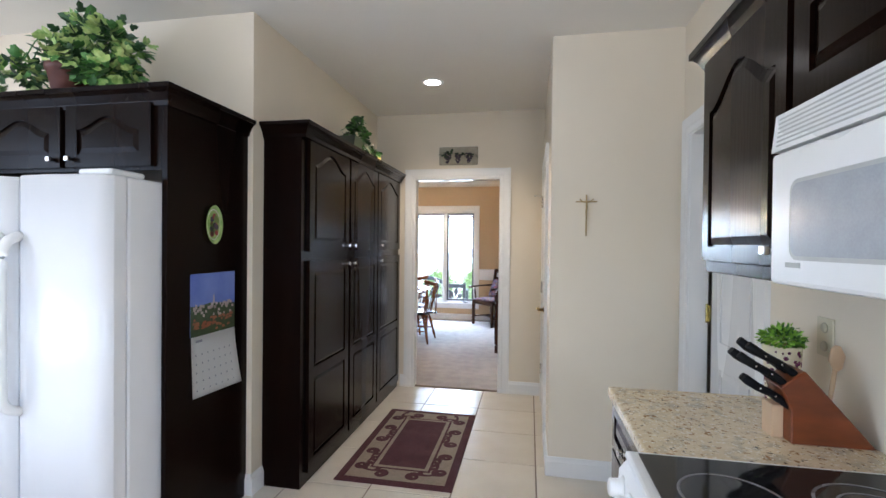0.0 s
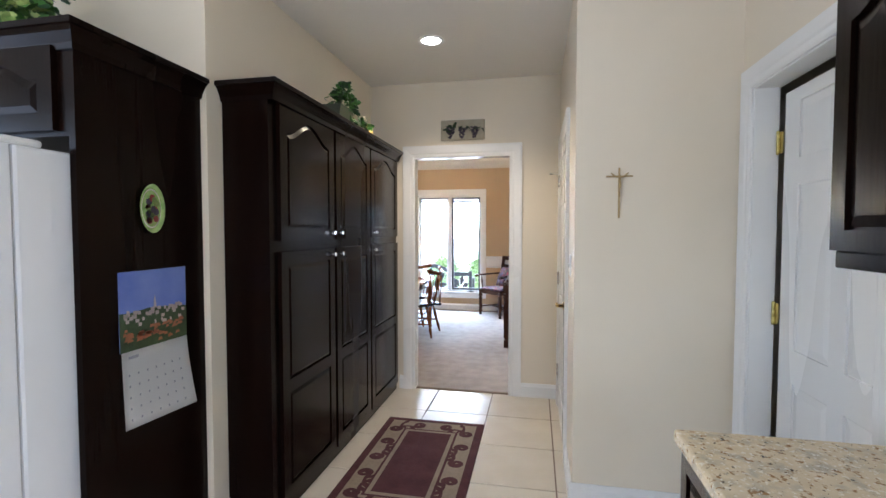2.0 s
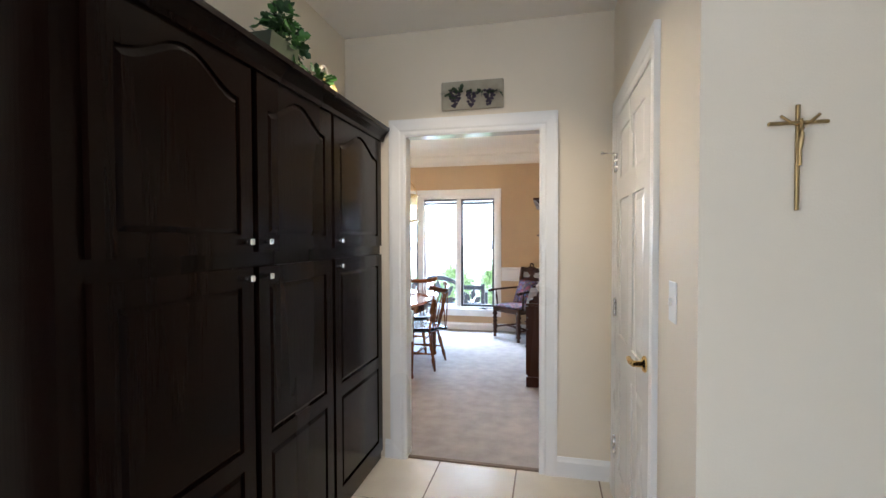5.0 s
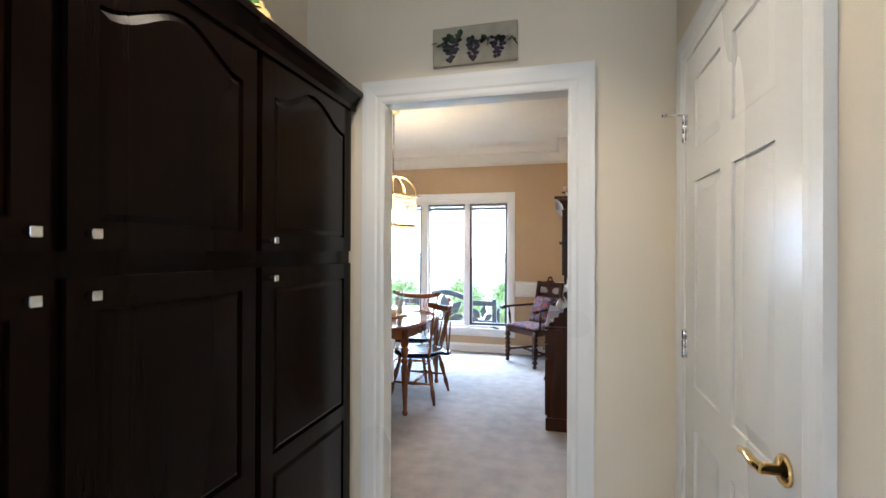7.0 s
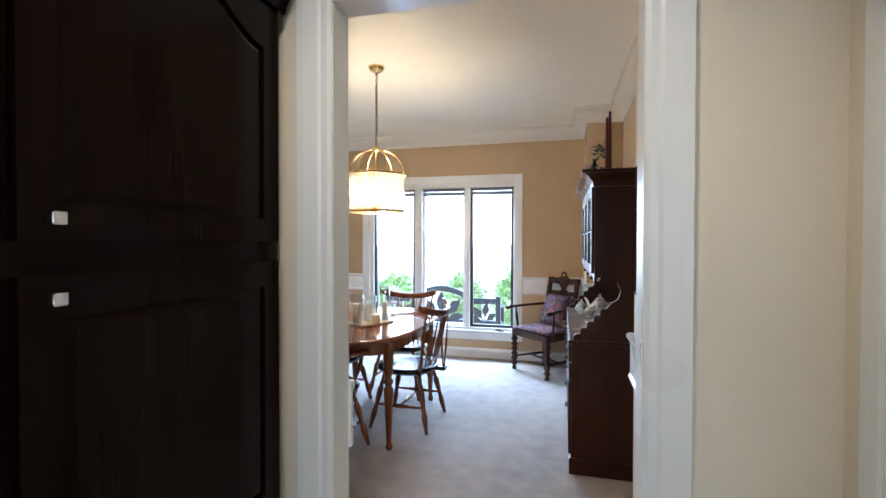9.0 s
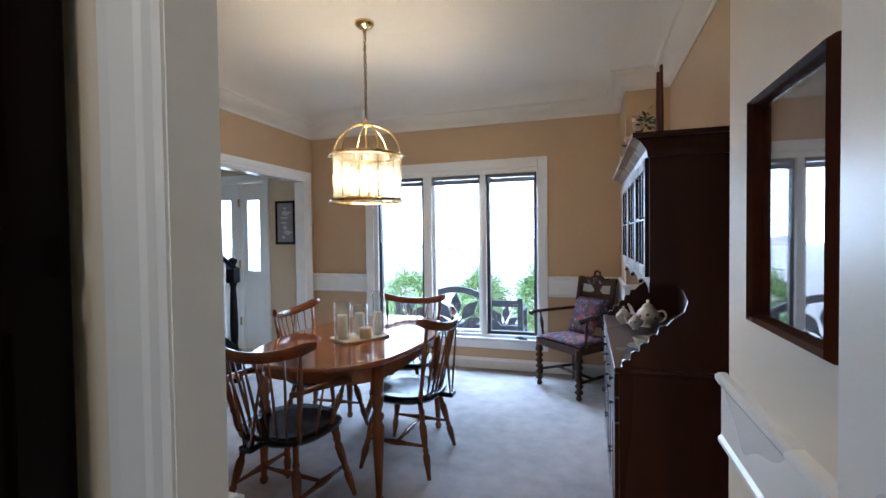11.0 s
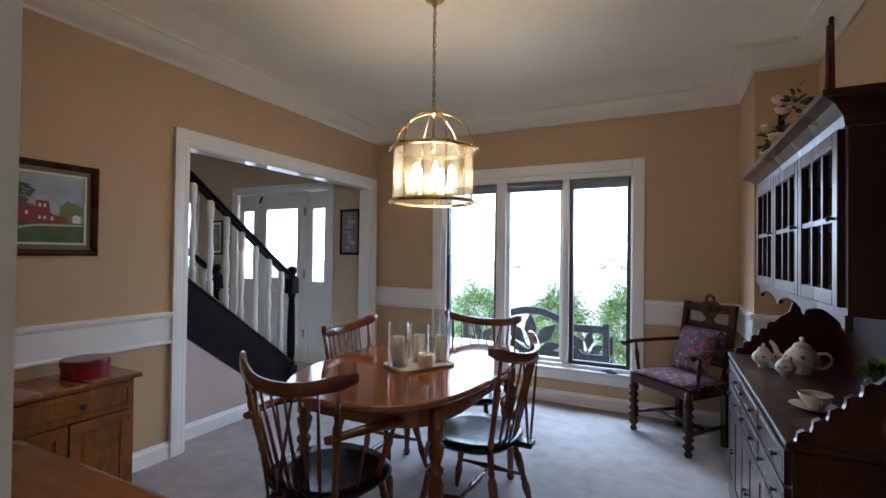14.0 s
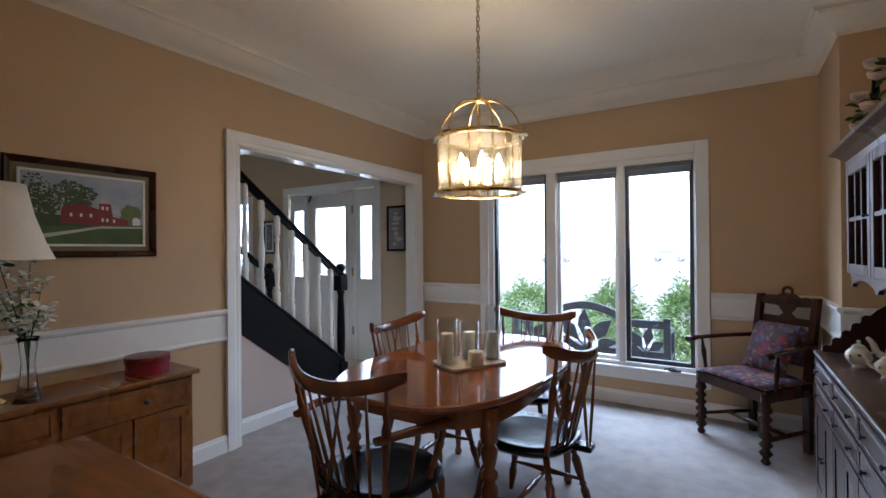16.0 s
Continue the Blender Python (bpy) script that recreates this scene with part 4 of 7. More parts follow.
M_SLOT = material("vent_slot", (0.46, 0.47, 0.44), (0.40, 0.41, 0.38), 30, 0.6)
part("window_bezel", prism(bmesh.new(), rounded(0.512, 1.030, 1.377, 1.534, 0.026), "x", 0.5825, 0.590), M_SLOT, mw)
part("window", prism(bmesh.new(), rounded(0.520, 1.022, 1.385, 1.526, 0.022), "x", 0.5808, 0.589), M_MWGLASS, mw, "grey perforated glass window")
vent = bmesh.new()
prism(vent, [(0.612, 1.602), (0.586, 1.602), (0.594, 1.68), (0.612, 1.68)], "y", 0.342, 1.11)
vent_part = part("vent", vent, M_APPL, mw)
for k in range(7):
    z = 1.612 + k * 0.0092
    x = 0.586 + (z - 1.602) * 0.103
    part("slot", boxed(x - 0.0010, x + 0.004, 0.36, 1.092, z, z + 0.0034), M_SLOT, vent_part)
part("badge", boxed(0.5835, 0.586, 0.995, 1.045, 1.362, 1.372), M_SLOT, mw)

# recessed lamp in the ceiling
rl = thing("recessed_light", "white recessed ceiling downlight, lit", "ceiling light", at=(-0.68, 3.52, KZ))
part("trim_ring", lathe(bmesh.new(), [(0.062, -0.001), (0.066, -0.006), (0.088, -0.004), (0.088, 0.0)], 28, at=(-0.68, 3.52, KZ)), M_TRIM, rl)
part("lens", lathe(bmesh.new(), [(0.001, -0.0035), (0.063, -0.0025), (0.063, -0.0005)], 28, at=(-0.68, 3.52, KZ)), glow("lit_lens", (1.0, 0.93, 0.80), 6.0), rl)

# ---- dining room: large pieces ----
table = thing("dining_table", "oval maple dining table with turned legs", "table", at=(-1.82, 6.42, 0))


def oval(hx, hy, n=56, p=2.6):
    pts = []
    for k in range(n):
        c, s = math.cos(k * math.tau / n), math.sin(k * math.tau / n)
        pts.append((-1.82 + hx * math.copysign(abs(c) ** (2 / p), c), 6.42 + hy * math.copysign(abs(s) ** (2 / p), s)))
    return pts


tb = bmesh.new()
rings = [[tb.verts.new((x, y, z)) for x, y in oval(0.46 - o, 0.745 - o)] for o, z in ((0.02, 0.715), (0.004, 0.720), (0.0, 0.730), (0.003, 0.741), (0.012, 0.745))]
for p, q in zip(rings, rings[1:]):
    for k in range(56):
        tb.faces.new((p[k], p[(k + 1) % 56], q[(k + 1) % 56], q[k]))
tb.faces.new(rings[0][::-1]), tb.faces.new(rings[-1])
part("tabletop", tb, M_TABLE, table)
ap = bmesh.new()
prism(ap, oval(0.385, 0.60, 40, 4), "z", 0.63, 0.715)
part("apron", ap, M_TABLE, table)
LEG = [(0, 0.017), (0.03, 0.024), (0.06, 0.015), (0.10, 0.017), (0.42, 0.028), (0.56, 0.033), (0.60, 0.020), (0.62, 0.032), (0.645, 0.033), (0.67, 0.019), (0.72, 0.030), (0.77, 0.036), (0.80, 0.022), (0.815, 0.035), (1, 0.036)]
for x in (-2.17, -1.47):
    for y in (5.94, 6.90):
        part("leg", turned(bmesh.new(), (x, y, 0.006), (x * 0.97 - 1.82 * 0.03, y * 0.97 + 6.42 * 0.03, 0.70), LEG, 14), M_CHAIR, table)


def crest(bm, half, y, z, rise, back, thick=0.014, tall=0.027, up=0.012):
    """A bent top rail with raised ends; middle set back by back."""
    n = 16
    rings = []
    for k in range(n + 1):
        s = -1 + 2 * k / n
        cy, cz = y - back * (1 - s * s), z + rise * abs(s) ** 2.2 + up * (1 - abs(s)) ** 0.5 * 0.3
        h = tall * (0.92 + 0.16 * abs(s) ** 3) * (0.6 if abs(s) > 0.97 else 1)
        x = s * half
        rings.append([bm.verts.new((x, cy + a * thick, cz + b * h)) for a, b in ((-1, -0.9), (-0.4, -1), (0.5, -1), (1, -0.8), (1, 0.7), (0.4, 1), (-0.6, 1), (-1, 0.8))])
    for p, q in zip(rings, rings[1:]):
        for k in range(8):
            f = bm.faces.new((p[k], p[(k + 1) % 8], q[(k + 1) % 8], q[k]))
            f.smooth = True
    bm.faces.new(rings[0][::-1]), bm.faces.new(rings[-1])
    return bm


CHLEG = [(0, 0.011), (0.10, 0.014), (0.22, 0.020), (0.30, 0.021), (0.34, 0.013), (0.37, 0.019), (0.40, 0.013), (0.55, 0.021), (0.68, 0.022), (0.74, 0.012), (0.77, 0.018), (0.80, 0.013), (1, 0.015)]
POST = [(0, 0.011), (0.08, 0.015), (0.20, 0.010), (0.24, 0.015), (0.28, 0.010), (0.50, 0.015), (0.66, 0.017), (0.72, 0.010), (0.76, 0.014), (0.80, 0.009), (1, 0.008)]
SPIN = [(0, 0.0055), (0.35, 0.0075), (1, 0.0045)]


def windsor(label, arms, top):
    """A comb-back chair, front to +y, its seat's middle over the origin."""
    ch = thing("dining_chair", label, "chair", "chairs round the dining table")
    sh = 0.435
    st = bmesh.new()
    hw, hd, n = (0.235 if arms else 0.235), 0.222, 28
    rings = []
    for o, z in ((0.03, sh - 0.042), (0.004, sh - 0.022), (0, sh - 0.012), (0.008, sh), (0.06, sh - 0.006), (0.12, sh - 0.013)):
        ring = []
        for k in range(n):
            c, s = math.cos(k * math.tau / n), math.sin(k * math.tau / n)
            x, y = (hw - o) * math.copysign(abs(c) ** 0.75, c), (hd - o) * math.copysign(abs(s) ** 0.8, s)
            x *= 1.0 + 0.05 * s
            ring.append(st.verts.new((x, y, z + (0.012 * max(0, s) * (1 - abs(c)) if o > 0.005 and z > sh - 0.03 else 0))))
        rings.append(ring)
    for p, q in zip(rings, rings[1:]):
        for k in range(n):
            f = st.faces.new((p[k], p[(k + 1) % n], q[(k + 1) % n], q[k]))
            f.smooth = True
    st.faces.new(rings[0][::-1])
    st.faces.new(rings[-1]).smooth = True
    part("seat", st, M_SEAT, ch, "black lacquered saddle seat")
    feet = {}
    for sx in (-1, 1):
        for sy in (-1, 1):
            t, b = (sx * 0.145, sy * 0.13, sh - 0.03), (sx * 0.225, sy * 0.215, 0.0)
            feet[sx, sy] = (Vector(b), Vector(t))
            part("leg", turned(bmesh.new(), b, t, CHLEG, 10), M_CHAIR, ch)
    mids = {}
    for sx in (-1, 1):
        a, b = (feet[sx, -1][0].lerp(feet[sx, -1][1], 0.42), feet[sx, 1][0].lerp(feet[sx, 1][1], 0.42))
        mids[sx] = (a + b) / 2
        part("stretcher", turned(bmesh.new(), a, b, [(0, 0.008), (0.3, 0.011), (0.45, 0.017), (0.55, 0.017), (0.7, 0.011), (1, 0.008)], 8), M_CHAIR, ch)
    part("stretcher", turned(bmesh.new(), mids[-1], mids[1], [(0, 0.008), (0.3, 0.011), (0.42, 0.017), (0.5, 0.012), (0.58, 0.017), (0.7, 0.011), (1, 0.008)], 8), M_CHAIR, ch)
    half, bow, ends = (0.31 if arms else 0.275), 0.105, -0.185
    part("crest_rail", crest(bmesh.new(), half, ends, top - 0.055, 0.058, bow), M_CHAIR, ch)
    for sx in (-1, 1):
        part("back_post", turned(bmesh.new(), (sx * 0.185, -0.15, sh - 0.015), (sx * half * 0.84, ends - bow * 0.29, top - 0.03), POST, 10), M_CHAIR, ch)
    ns = 7
    for k in range(ns):
        s = -1 + 2 * (k + 0.5) / ns
        part("spindle", turned(bmesh.new(), (s * 0.155, -0.165 - 0.025 * (1 - s * s), sh - 0.012), (s * half * 0.74, ends - bow * (1 - (s * 0.74) ** 2), top - 0.055), SPIN, 6), M_CHAIR, ch)
    part("tail_block", boxed(-0.036, 0.036, -0.292, -0.18, sh - 0.034, sh - 0.006, bevel=0.008), M_SEAT, ch)
    for sx in (-1, 1):
        part("brace", turned(bmesh.new(), (sx * 0.018, -0.272, sh - 0.01), (sx * 0.105, ends - bow * 0.86, top - 0.062), SPIN, 6), M_CHAIR, ch)
    if arms:
        for sx in (-1, 1):
            ab = tube(bmesh.new(), smooth_path([(sx * 0.215, -0.225, 0.665), (sx * 0.255, -0.10, 0.668), (sx * 0.275, 0.04, 0.655), (sx * 0.262, 0.15, 0.645)], 5), [0.014] * 5 + [0.016] * 5 + [0.021] * 5 + [0.016], 10, 1.5)
            part("arm", ab, M_CHAIR, ch)
            part("arm_post", turned(bmesh.new(), (sx * 0.20, 0.06, sh - 0.01), (sx * 0.265, 0.09, 0.645), POST, 10), M_CHAIR, ch)
            part("spindle", turned(bmesh.new(), (sx * 0.205, -0.06, sh - 0.01), (sx * 0.255, -0.06, 0.66), SPIN, 6), M_CHAIR, ch)
    return ch


a_chair = windsor("brown wooden Windsor armchair with black seat at the table end", True, 0.878)
a_chair.matrix_basis = pose(-1.875, 5.785, 0.006, 0, 0, -6)
side = windsor("brown wooden comb-back Windsor chair with black seat", False, 0.88)
side.matrix_basis = pose(-1.507, 6.45, 0.006, 0, 0, 88)
copy_thing(side, pose(-2.17, 6.56, 0.006, 0, 0, -86))
copy_thing(side, pose(-1.79, 7.06, 0.006, 0, 0, 181))

# sideboard by the west wall
sb = thing("sideboard", "oak sideboard with panelled doors and a drawer row", "sideboard", at=(-3.3, 5.2, 0))
part("body", boxed(-3.45, -3.155, 4.60, 5.76, 0.05, 0.645), M_OAK, sb)
part("top", boxed(-3.455, -3.125, 4.57, 5.79, 0.645, 0.67, bevel=0.007), M_OAK, sb)
part("plinth", boxed(-3.45, -3.165, 4.61, 5.75, 0.006, 0.05), M_OAK, sb)
for y in (4.62, 5.19):
    dw = door_part("drawer_front", panel_door(0.55, 0.13, [(0.02, 0.53, 0.02, 0.11, 0)], 0.016, 0.004, 0.004, 0.008), pose(-3.155, y, 0.50, 0, 0, 90), M_OAK, sb)
    part("drawer_knob", lathe(bmesh.new(), [(0.008, 0), (0.006, 0.010), (0.015, 0.016), (0.014, 0.024), (0.004, 0.028)], 12, m=along((-3.139, y + 0.33, 0.565), (-3.0, y + 0.33, 0.565))), M_BRONZE, dw, "dark metal knob")
    for j in range(2):
        door_part("door", panel_door(0.265, 0.42, [(0.045, 0.22, 0.05, 0.37, 0)], 0.016, 0.006, 0.003, 0.012), pose(-3.155, y + 0.007 + j * 0.275, 0.07, 0, 0, 90), M_OAK, sb)

console = thing("writing_table", "oak writing table against the wall", "table", at=(-2.0, 4.73, 0))
part("tabletop", boxed(-2.39, -1.57, 4.49, 5.0, 0.717, 0.738, bevel=0.006), M_OAK, console)
part("apron", boxed(-2.35, -1.60, 4.51, 4.94, 0.62, 0.717), M_OAK, console)
for x in (-2.34, -1.61):
    for y in (4.53, 4.92):
        part("leg", turned(bmesh.new(), (x, y, 0.006), (x, y, 0.64), LEG, 12), M_OAK, console)

# hutch in the alcove
hutch = thing("china_hutch", "dark cherry china hutch with glazed doors and scalloped sides", "hutch", at=(-0.1, 6.62, 0))
HY0, HY1, HF, HB = 5.93, 7.28, -0.335, 0.128
part("lower_body", boxed(HF, HB, HY0, HY1, 0.09, 0.765), M_CHERRY, hutch)
pl = boxed(HF - 0.014, HB, HY0 - 0.014, HY1 + 0.014, 0.006, 0.10, bevel=0.006)
part("plinth", pl, M_CHERRY, hutch)
part("counter", boxed(HF - 0.02, HB, HY0 - 0.018, HY1 + 0.018, 0.765, 0.787, bevel=0.006), M_CHERRY, hutch)
for k in range(3):
    y = HY1 - 0.015 - k * 0.4417
    for j, (z, h) in enumerate(((0.655, 0.10), (0.545, 0.10))):
        dr = door_part("drawer_front", panel_door(0.436, h, [(0.012, 0.424, 0.012, h - 0.012, 0)], 0.018, 0.004, 0.004, 0.008), pose(HF, y, z, 0, 0, -90), M_CHERRY, hutch)
        for u in (0.10, 0.335):
            part("pull", lathe(bmesh.new(), [(0.005, 0), (0.004, 0.008), (0.010, 0.012), (0.009, 0.016), (0.003, 0.018)], 10, m=along((HF - 0.018, y - u, z + h / 2), (HF - 1, y - u, z + h / 2))), M_BRONZE, dr)
    for j in range(2):
        dr = door_part("door", panel_door(0.215, 0.42, [(0.04, 0.175, 0.045, 0.375, 0)], 0.018, 0.006, 0.004, 0.012), pose(HF, y - 0.001 - j * 0.219, 0.115, 0, 0, -90), M_CHERRY, hutch)
        part("pull", lathe(bmesh.new(), [(0.005, 0), (0.004, 0.008), (0.010, 0.012), (0.009, 0.016), (0.003, 0.018)], 10, m=along((HF - 0.018, y - (0.195 if j == 0 else 0.24), 0.33), (HF - 1, y - (0.195 if j == 0 else 0.24), 0.33))), M_BRONZE, dr)
UF = -0.215
prof = [(HB, 0.787), (HF + 0.005, 0.787)]
for k in range(5):
    cx, cz = HF + 0.03 + k * 0.036, 0.80 + k * 0.038
    for a in (200, 150, 100, 60):
        prof.append((cx + 0.022 * math.cos(radians(a)), cz + 0.022 * math.sin(radians(a))))
prof += [(-0.125, 1.00), (-0.085, 1.03), (-0.072, 1.075), (-0.09, 1.12), (-0.135, 1.145), (UF, 1.15), (UF, 1.695), (HB, 1.695)]
for y in (HY0, HY1 - 0.022):
    part("side", prism(bmesh.new(), prof, "y", y, y + 0.022), M_CHERRY, hutch)
part("back", boxed(HB - 0.012, HB, HY0 + 0.022, HY1 - 0.022, 0.787, 1.695), M_CHERRY, hutch)
part("top", boxed(UF, HB, HY0 + 0.022, HY1 - 0.022, 1.67, 1.695), M_CHERRY, hutch)
part("shelf", boxed(UF + 0.03, HB - 0.012, HY0 + 0.022, HY1 - 0.022, 1.16, 1.18), M_CHERRY, hutch)
part("shelf", boxed(UF + 0.06, HB - 0.012, HY0 + 0.022, HY1 - 0.022, 1.44, 1.455), M_CHERRY, hutch)
part("crown", mitred([(0, -0.09), (0.008, -0.09), (0.014, -0.06), (0.04, -0.03), (0.06, -0.02), (0.072, -0.018), (0.072, 0), (0, 0)], [(HB, HY1, 1.758), (UF, HY1, 1.758), (UF, HY0, 1.758), (HB, HY0, 1.758)]), M_CHERRY, hutch)
part("cap", boxed(UF, HB, HY0, HY1, 1.695, 1.751), M_CHERRY, hutch)
apron = bmesh.new()
ya, yb = HY0 + 0.022, HY1 - 0.022
n = 72
low = [(ya + (yb - ya) * k / n, 1.115 + 0.03 * abs(math.sin(3 * math.pi * k / n)) - (0.012 if k % 24 in (0, 1, 23) else 0)) for k in range(n + 1)]
prism(apron, low + [(yb, 1.17), (ya, 1.17)], "x", UF, UF + 0.018)
part("scalloped_apron", apron, M_CHERRY, hutch)
M_HGLASS = pane_glass("hutch_glass", (0.85, 0.88, 0.9), 0.03, 9.0)
for k in range(3):
    y1 = HY1 - 0.022 - k * 0.4353
    y0 = y1 - 0.43
    gd = part("glazed_door", boxed(UF - 0.016, UF + 0.006, y0, y0 + 0.045, 1.17, 1.67, bevel=0.003), M_CHERRY, hutch)
    part("stile", boxed(UF - 0.016, UF + 0.006, y1 - 0.045, y1, 1.17, 1.67, bevel=0.003), M_CHERRY, gd)
    for c, d in ((1.17, 1.215), (1.625, 1.67)):
        part("rail", boxed(UF - 0.016, UF + 0.006, y0 + 0.045, y1 - 0.045, c, d, bevel=0.003), M_CHERRY, gd)
    for j in (1, 2):
        yy = y0 + 0.045 + (y1 - y0 - 0.09) * j / 3
        part("muntin", boxed(UF - 0.012, UF + 0.002, yy - 0.008, yy + 0.008, 1.215, 1.625), M_CHERRY, gd)
    part("muntin", boxed(UF - 0.0125, UF + 0.0015, y0 + 0.045, y1 - 0.045, 1.412, 1.428), M_CHERRY, gd)
    g = part("pane", boxed(UF - 0.005, UF - 0.003, y0 + 0.04, y1 - 0.04, 1.205, 1.635), M_HGLASS, gd)
    g.visible_shadow = False
    part("pull", lathe(bmesh.new(), [(0.005, 0), (0.004, 0.010), (0.010, 0.015), (0.003, 0.022)], 10, m=along((UF - 0.016, y0 + 0.022, 1.42), (UF - 1, y0 + 0.022, 1.42))), M_BRONZE, gd)

# ---- foyer: staircase ----
RISE, RUN, SY, SX0, SX1 = 0.186, 0.238, 7.36, -4.62, -3.64
stair = thing("staircase", "staircase with black stringer, black handrail and white turned balusters", "staircase", at=(-4.1, 6.6, 0))
for k in range(11):
    y1 = SY - 0.02 - k * RUN
    part("step", boxed(SX0 + 0.01, SX1 - 0.012, y1 - RUN - 0.02, y1, 0.006, RISE * (k + 1) - 0.03), M_TRIM, stair)
    part("tread", boxed(SX0 + 0.01, SX1 - 0.012, y1 - RUN - 0.02, y1 + 0.025, RISE * (k + 1) - 0.03, RISE * (k + 1), bevel=0.008), M_CARPET, stair, "carpeted tread")


def rake(y):
    """Height of the stringer's top edge."""
    return 0.335 + (SY - y) * 0.782


for x, nm in ((SX1, "stringer"), (SX0, "stringer")):
    st = bmesh.new()
    prism(st, [(SY, 0.01), (SY, rake(SY)), (4.80, rake(4.80)), (4.80, rake(4.80) - 0.42), (SY - 0.22, 0.12), (SY - 0.10, 0.01)], "x", x - 0.012, x + 0.018)
    part(nm, st, M_BLACK, stair, "black painted stringer board")
    cap = tube(bmesh.new(), [(x + 0.003, SY, rake(SY) + 0.006), (x + 0.003, 4.85, rake(4.85) + 0.006)], 0.018, 6, 1.6)
    part("shoe_rail", cap, M_BLACK, stair)
    rail_off = 0.735
    hr = bmesh.new()
    prof = [(-0.024, -0.03), (0.024, -0.03), (0.020, -0.008), (0.032, 0.010), (0.026, 0.028), (0.0, 0.034), (-0.026, 0.028), (-0.032, 0.010), (-0.020, -0.008)]
    ends = []
    for y in (SY - 0.03, 4.85):
        ends.append([hr.verts.new((x + a, y, rake(y) + rail_off + b)) for a, b in prof])
    for k in range(len(prof)):
        hr.faces.new((ends[0][k], ends[0][(k + 1) % len(prof)], ends[1][(k + 1) % len(prof)], ends[1][k]))
    hr.faces.new(ends[0]), hr.faces.new(ends[1][::-1])
    part("handrail", hr, M_BLACK, stair, "black painted handrail")
    NEWEL = [(0.040, 0.006), (0.040, 0.30), (0.036, 0.33), (0.028, 0.36), (0.034, 0.42), (0.036, 0.55), (0.030, 0.80), (0.024, 0.90), (0.034, 0.93), (0.034, 0.945)]
    nw = lathe(bmesh.new(), NEWEL, 16, at=(x, SY, 0))
    box(nw, x - 0.042, x + 0.042, SY - 0.042, SY + 0.042, 0.006, 0.31, 0.004)
    part("newel_post", nw, M_BLACK, stair, "black turned newel post")
    nh = boxed(x - 0.045, x + 0.045, SY - 0.045, SY + 0.045, 0.945, 1.085, bevel=0.008)
    lathe(nh, [(0.048, 1.085), (0.050, 1.092), (0.030, 1.10), (0.026, 1.112), (0.040, 1.135), (0.043, 1.152), (0.036, 1.172), (0.012, 1.184), (0.001, 1.185)], 16, at=(x, SY, 0))
    part("newel_cap", nh, M_BLACK, stair)
    BAL = [(0, 0.024), (0.16, 0.024), (0.18, 0.014), (0.21, 0.023), (0.24, 0.015), (0.40, 0.023), (0.48, 0.025), (0.60, 0.016), (0.70, 0.014), (0.74, 0.022), (0.77, 0.014), (0.80, 0.024), (1, 0.024)]
    for k in range(17):
        y = SY - 0.125 - k * 0.137
        z0, z1 = rake(y) + 0.01, rake(y) + rail_off - 0.025
        part("baluster", turned(bmesh.new(), (x, y, z0), (x, y, z1), BAL, 8), M_TRIM, stair)

# wall below the flight
under = bmesh.new()
prism(under, [(SY - 0.14, 0.0), (SY - 0.22, 0.13), (4.80, rake(4.80) - 0.41), (4.80, 0.0)], "x", SX1 - 0.01, SX1 + 0.010)
structure("wall_under_stairs", under, material("pinkish_wall_paint", (0.54, 0.44, 0.38), (0.51, 0.41, 0.355), 3, 0.6, bump=0.12, bump_scale=220))
structure("baseboard", moulding(BASE, (SX1 + 0.010, 4.8, 0), (SX1 + 0.010, SY - 0.10, 0), (1, 0, 0)), M_TRIM)


def picture(name, label, m, w, h, bar, depth, frame_mat, mat_w=0.0, mat_mat=None, art=None, glazed=False):
    """A framed picture, front to -y, lower left corner at the origin."""
    pic = thing(name, label, "picture")
    pic.matrix_basis = m
    fb = bmesh.new()
    prof = [(0, 0), (0, -depth * 0.75), (bar * 0.25, -depth), (bar * 0.6, -depth * 0.8), (bar, -depth * 0.45), (bar, 0)]
    for (a, d), (b, e) in zip(prof, prof[1:]):
        ring = []
        for o, dd in ((a, d), (b, e)):
            ring.append([fb.verts.new(c) for c in ((o, dd, o), (w - o, dd, o), (w - o, dd, h - o), (o, dd, h - o))])
        for k in range(4):
            fb.faces.new((ring[0][k], ring[0][(k + 1) % 4], ring[1][(k + 1) % 4], ring[1][k]))
    part("frame", fb, frame_mat, pic)
    part("backing", boxed(0.004, w - 0.004, -0.006, -0.001, 0.004, h - 0.004), M_PAPER if mat_mat is None else mat_mat, pic)
    if art:
        art(pic, bar + mat_w, w - bar - mat_w, bar + mat_w, h - bar - mat_w)
    if glazed:
        g = part("glass", boxed(bar * 0.8, w - bar * 0.8, -depth * 0.5, -depth * 0.5 + 0.002, bar * 0.8, h - bar * 0.8), pane_glass("picture_glass", (1, 1, 1), 0.13), pic)
        g.visible_shadow = False
    return pic


def patch(bm, pts, y):
    """A thin flat shape of paint."""
    return prism(bm, pts, "y", y, y - 0.0006)


def blob(cx, cz, rx, rz, n=14, rough=0.25):
    out = []
    for k in range(n):
        r = 1 + random.uniform(-rough, rough)
        out.append((cx + rx * r * math.cos(k * math.tau / n), cz + rz * r * math.sin(k * math.tau / n)))
    return out


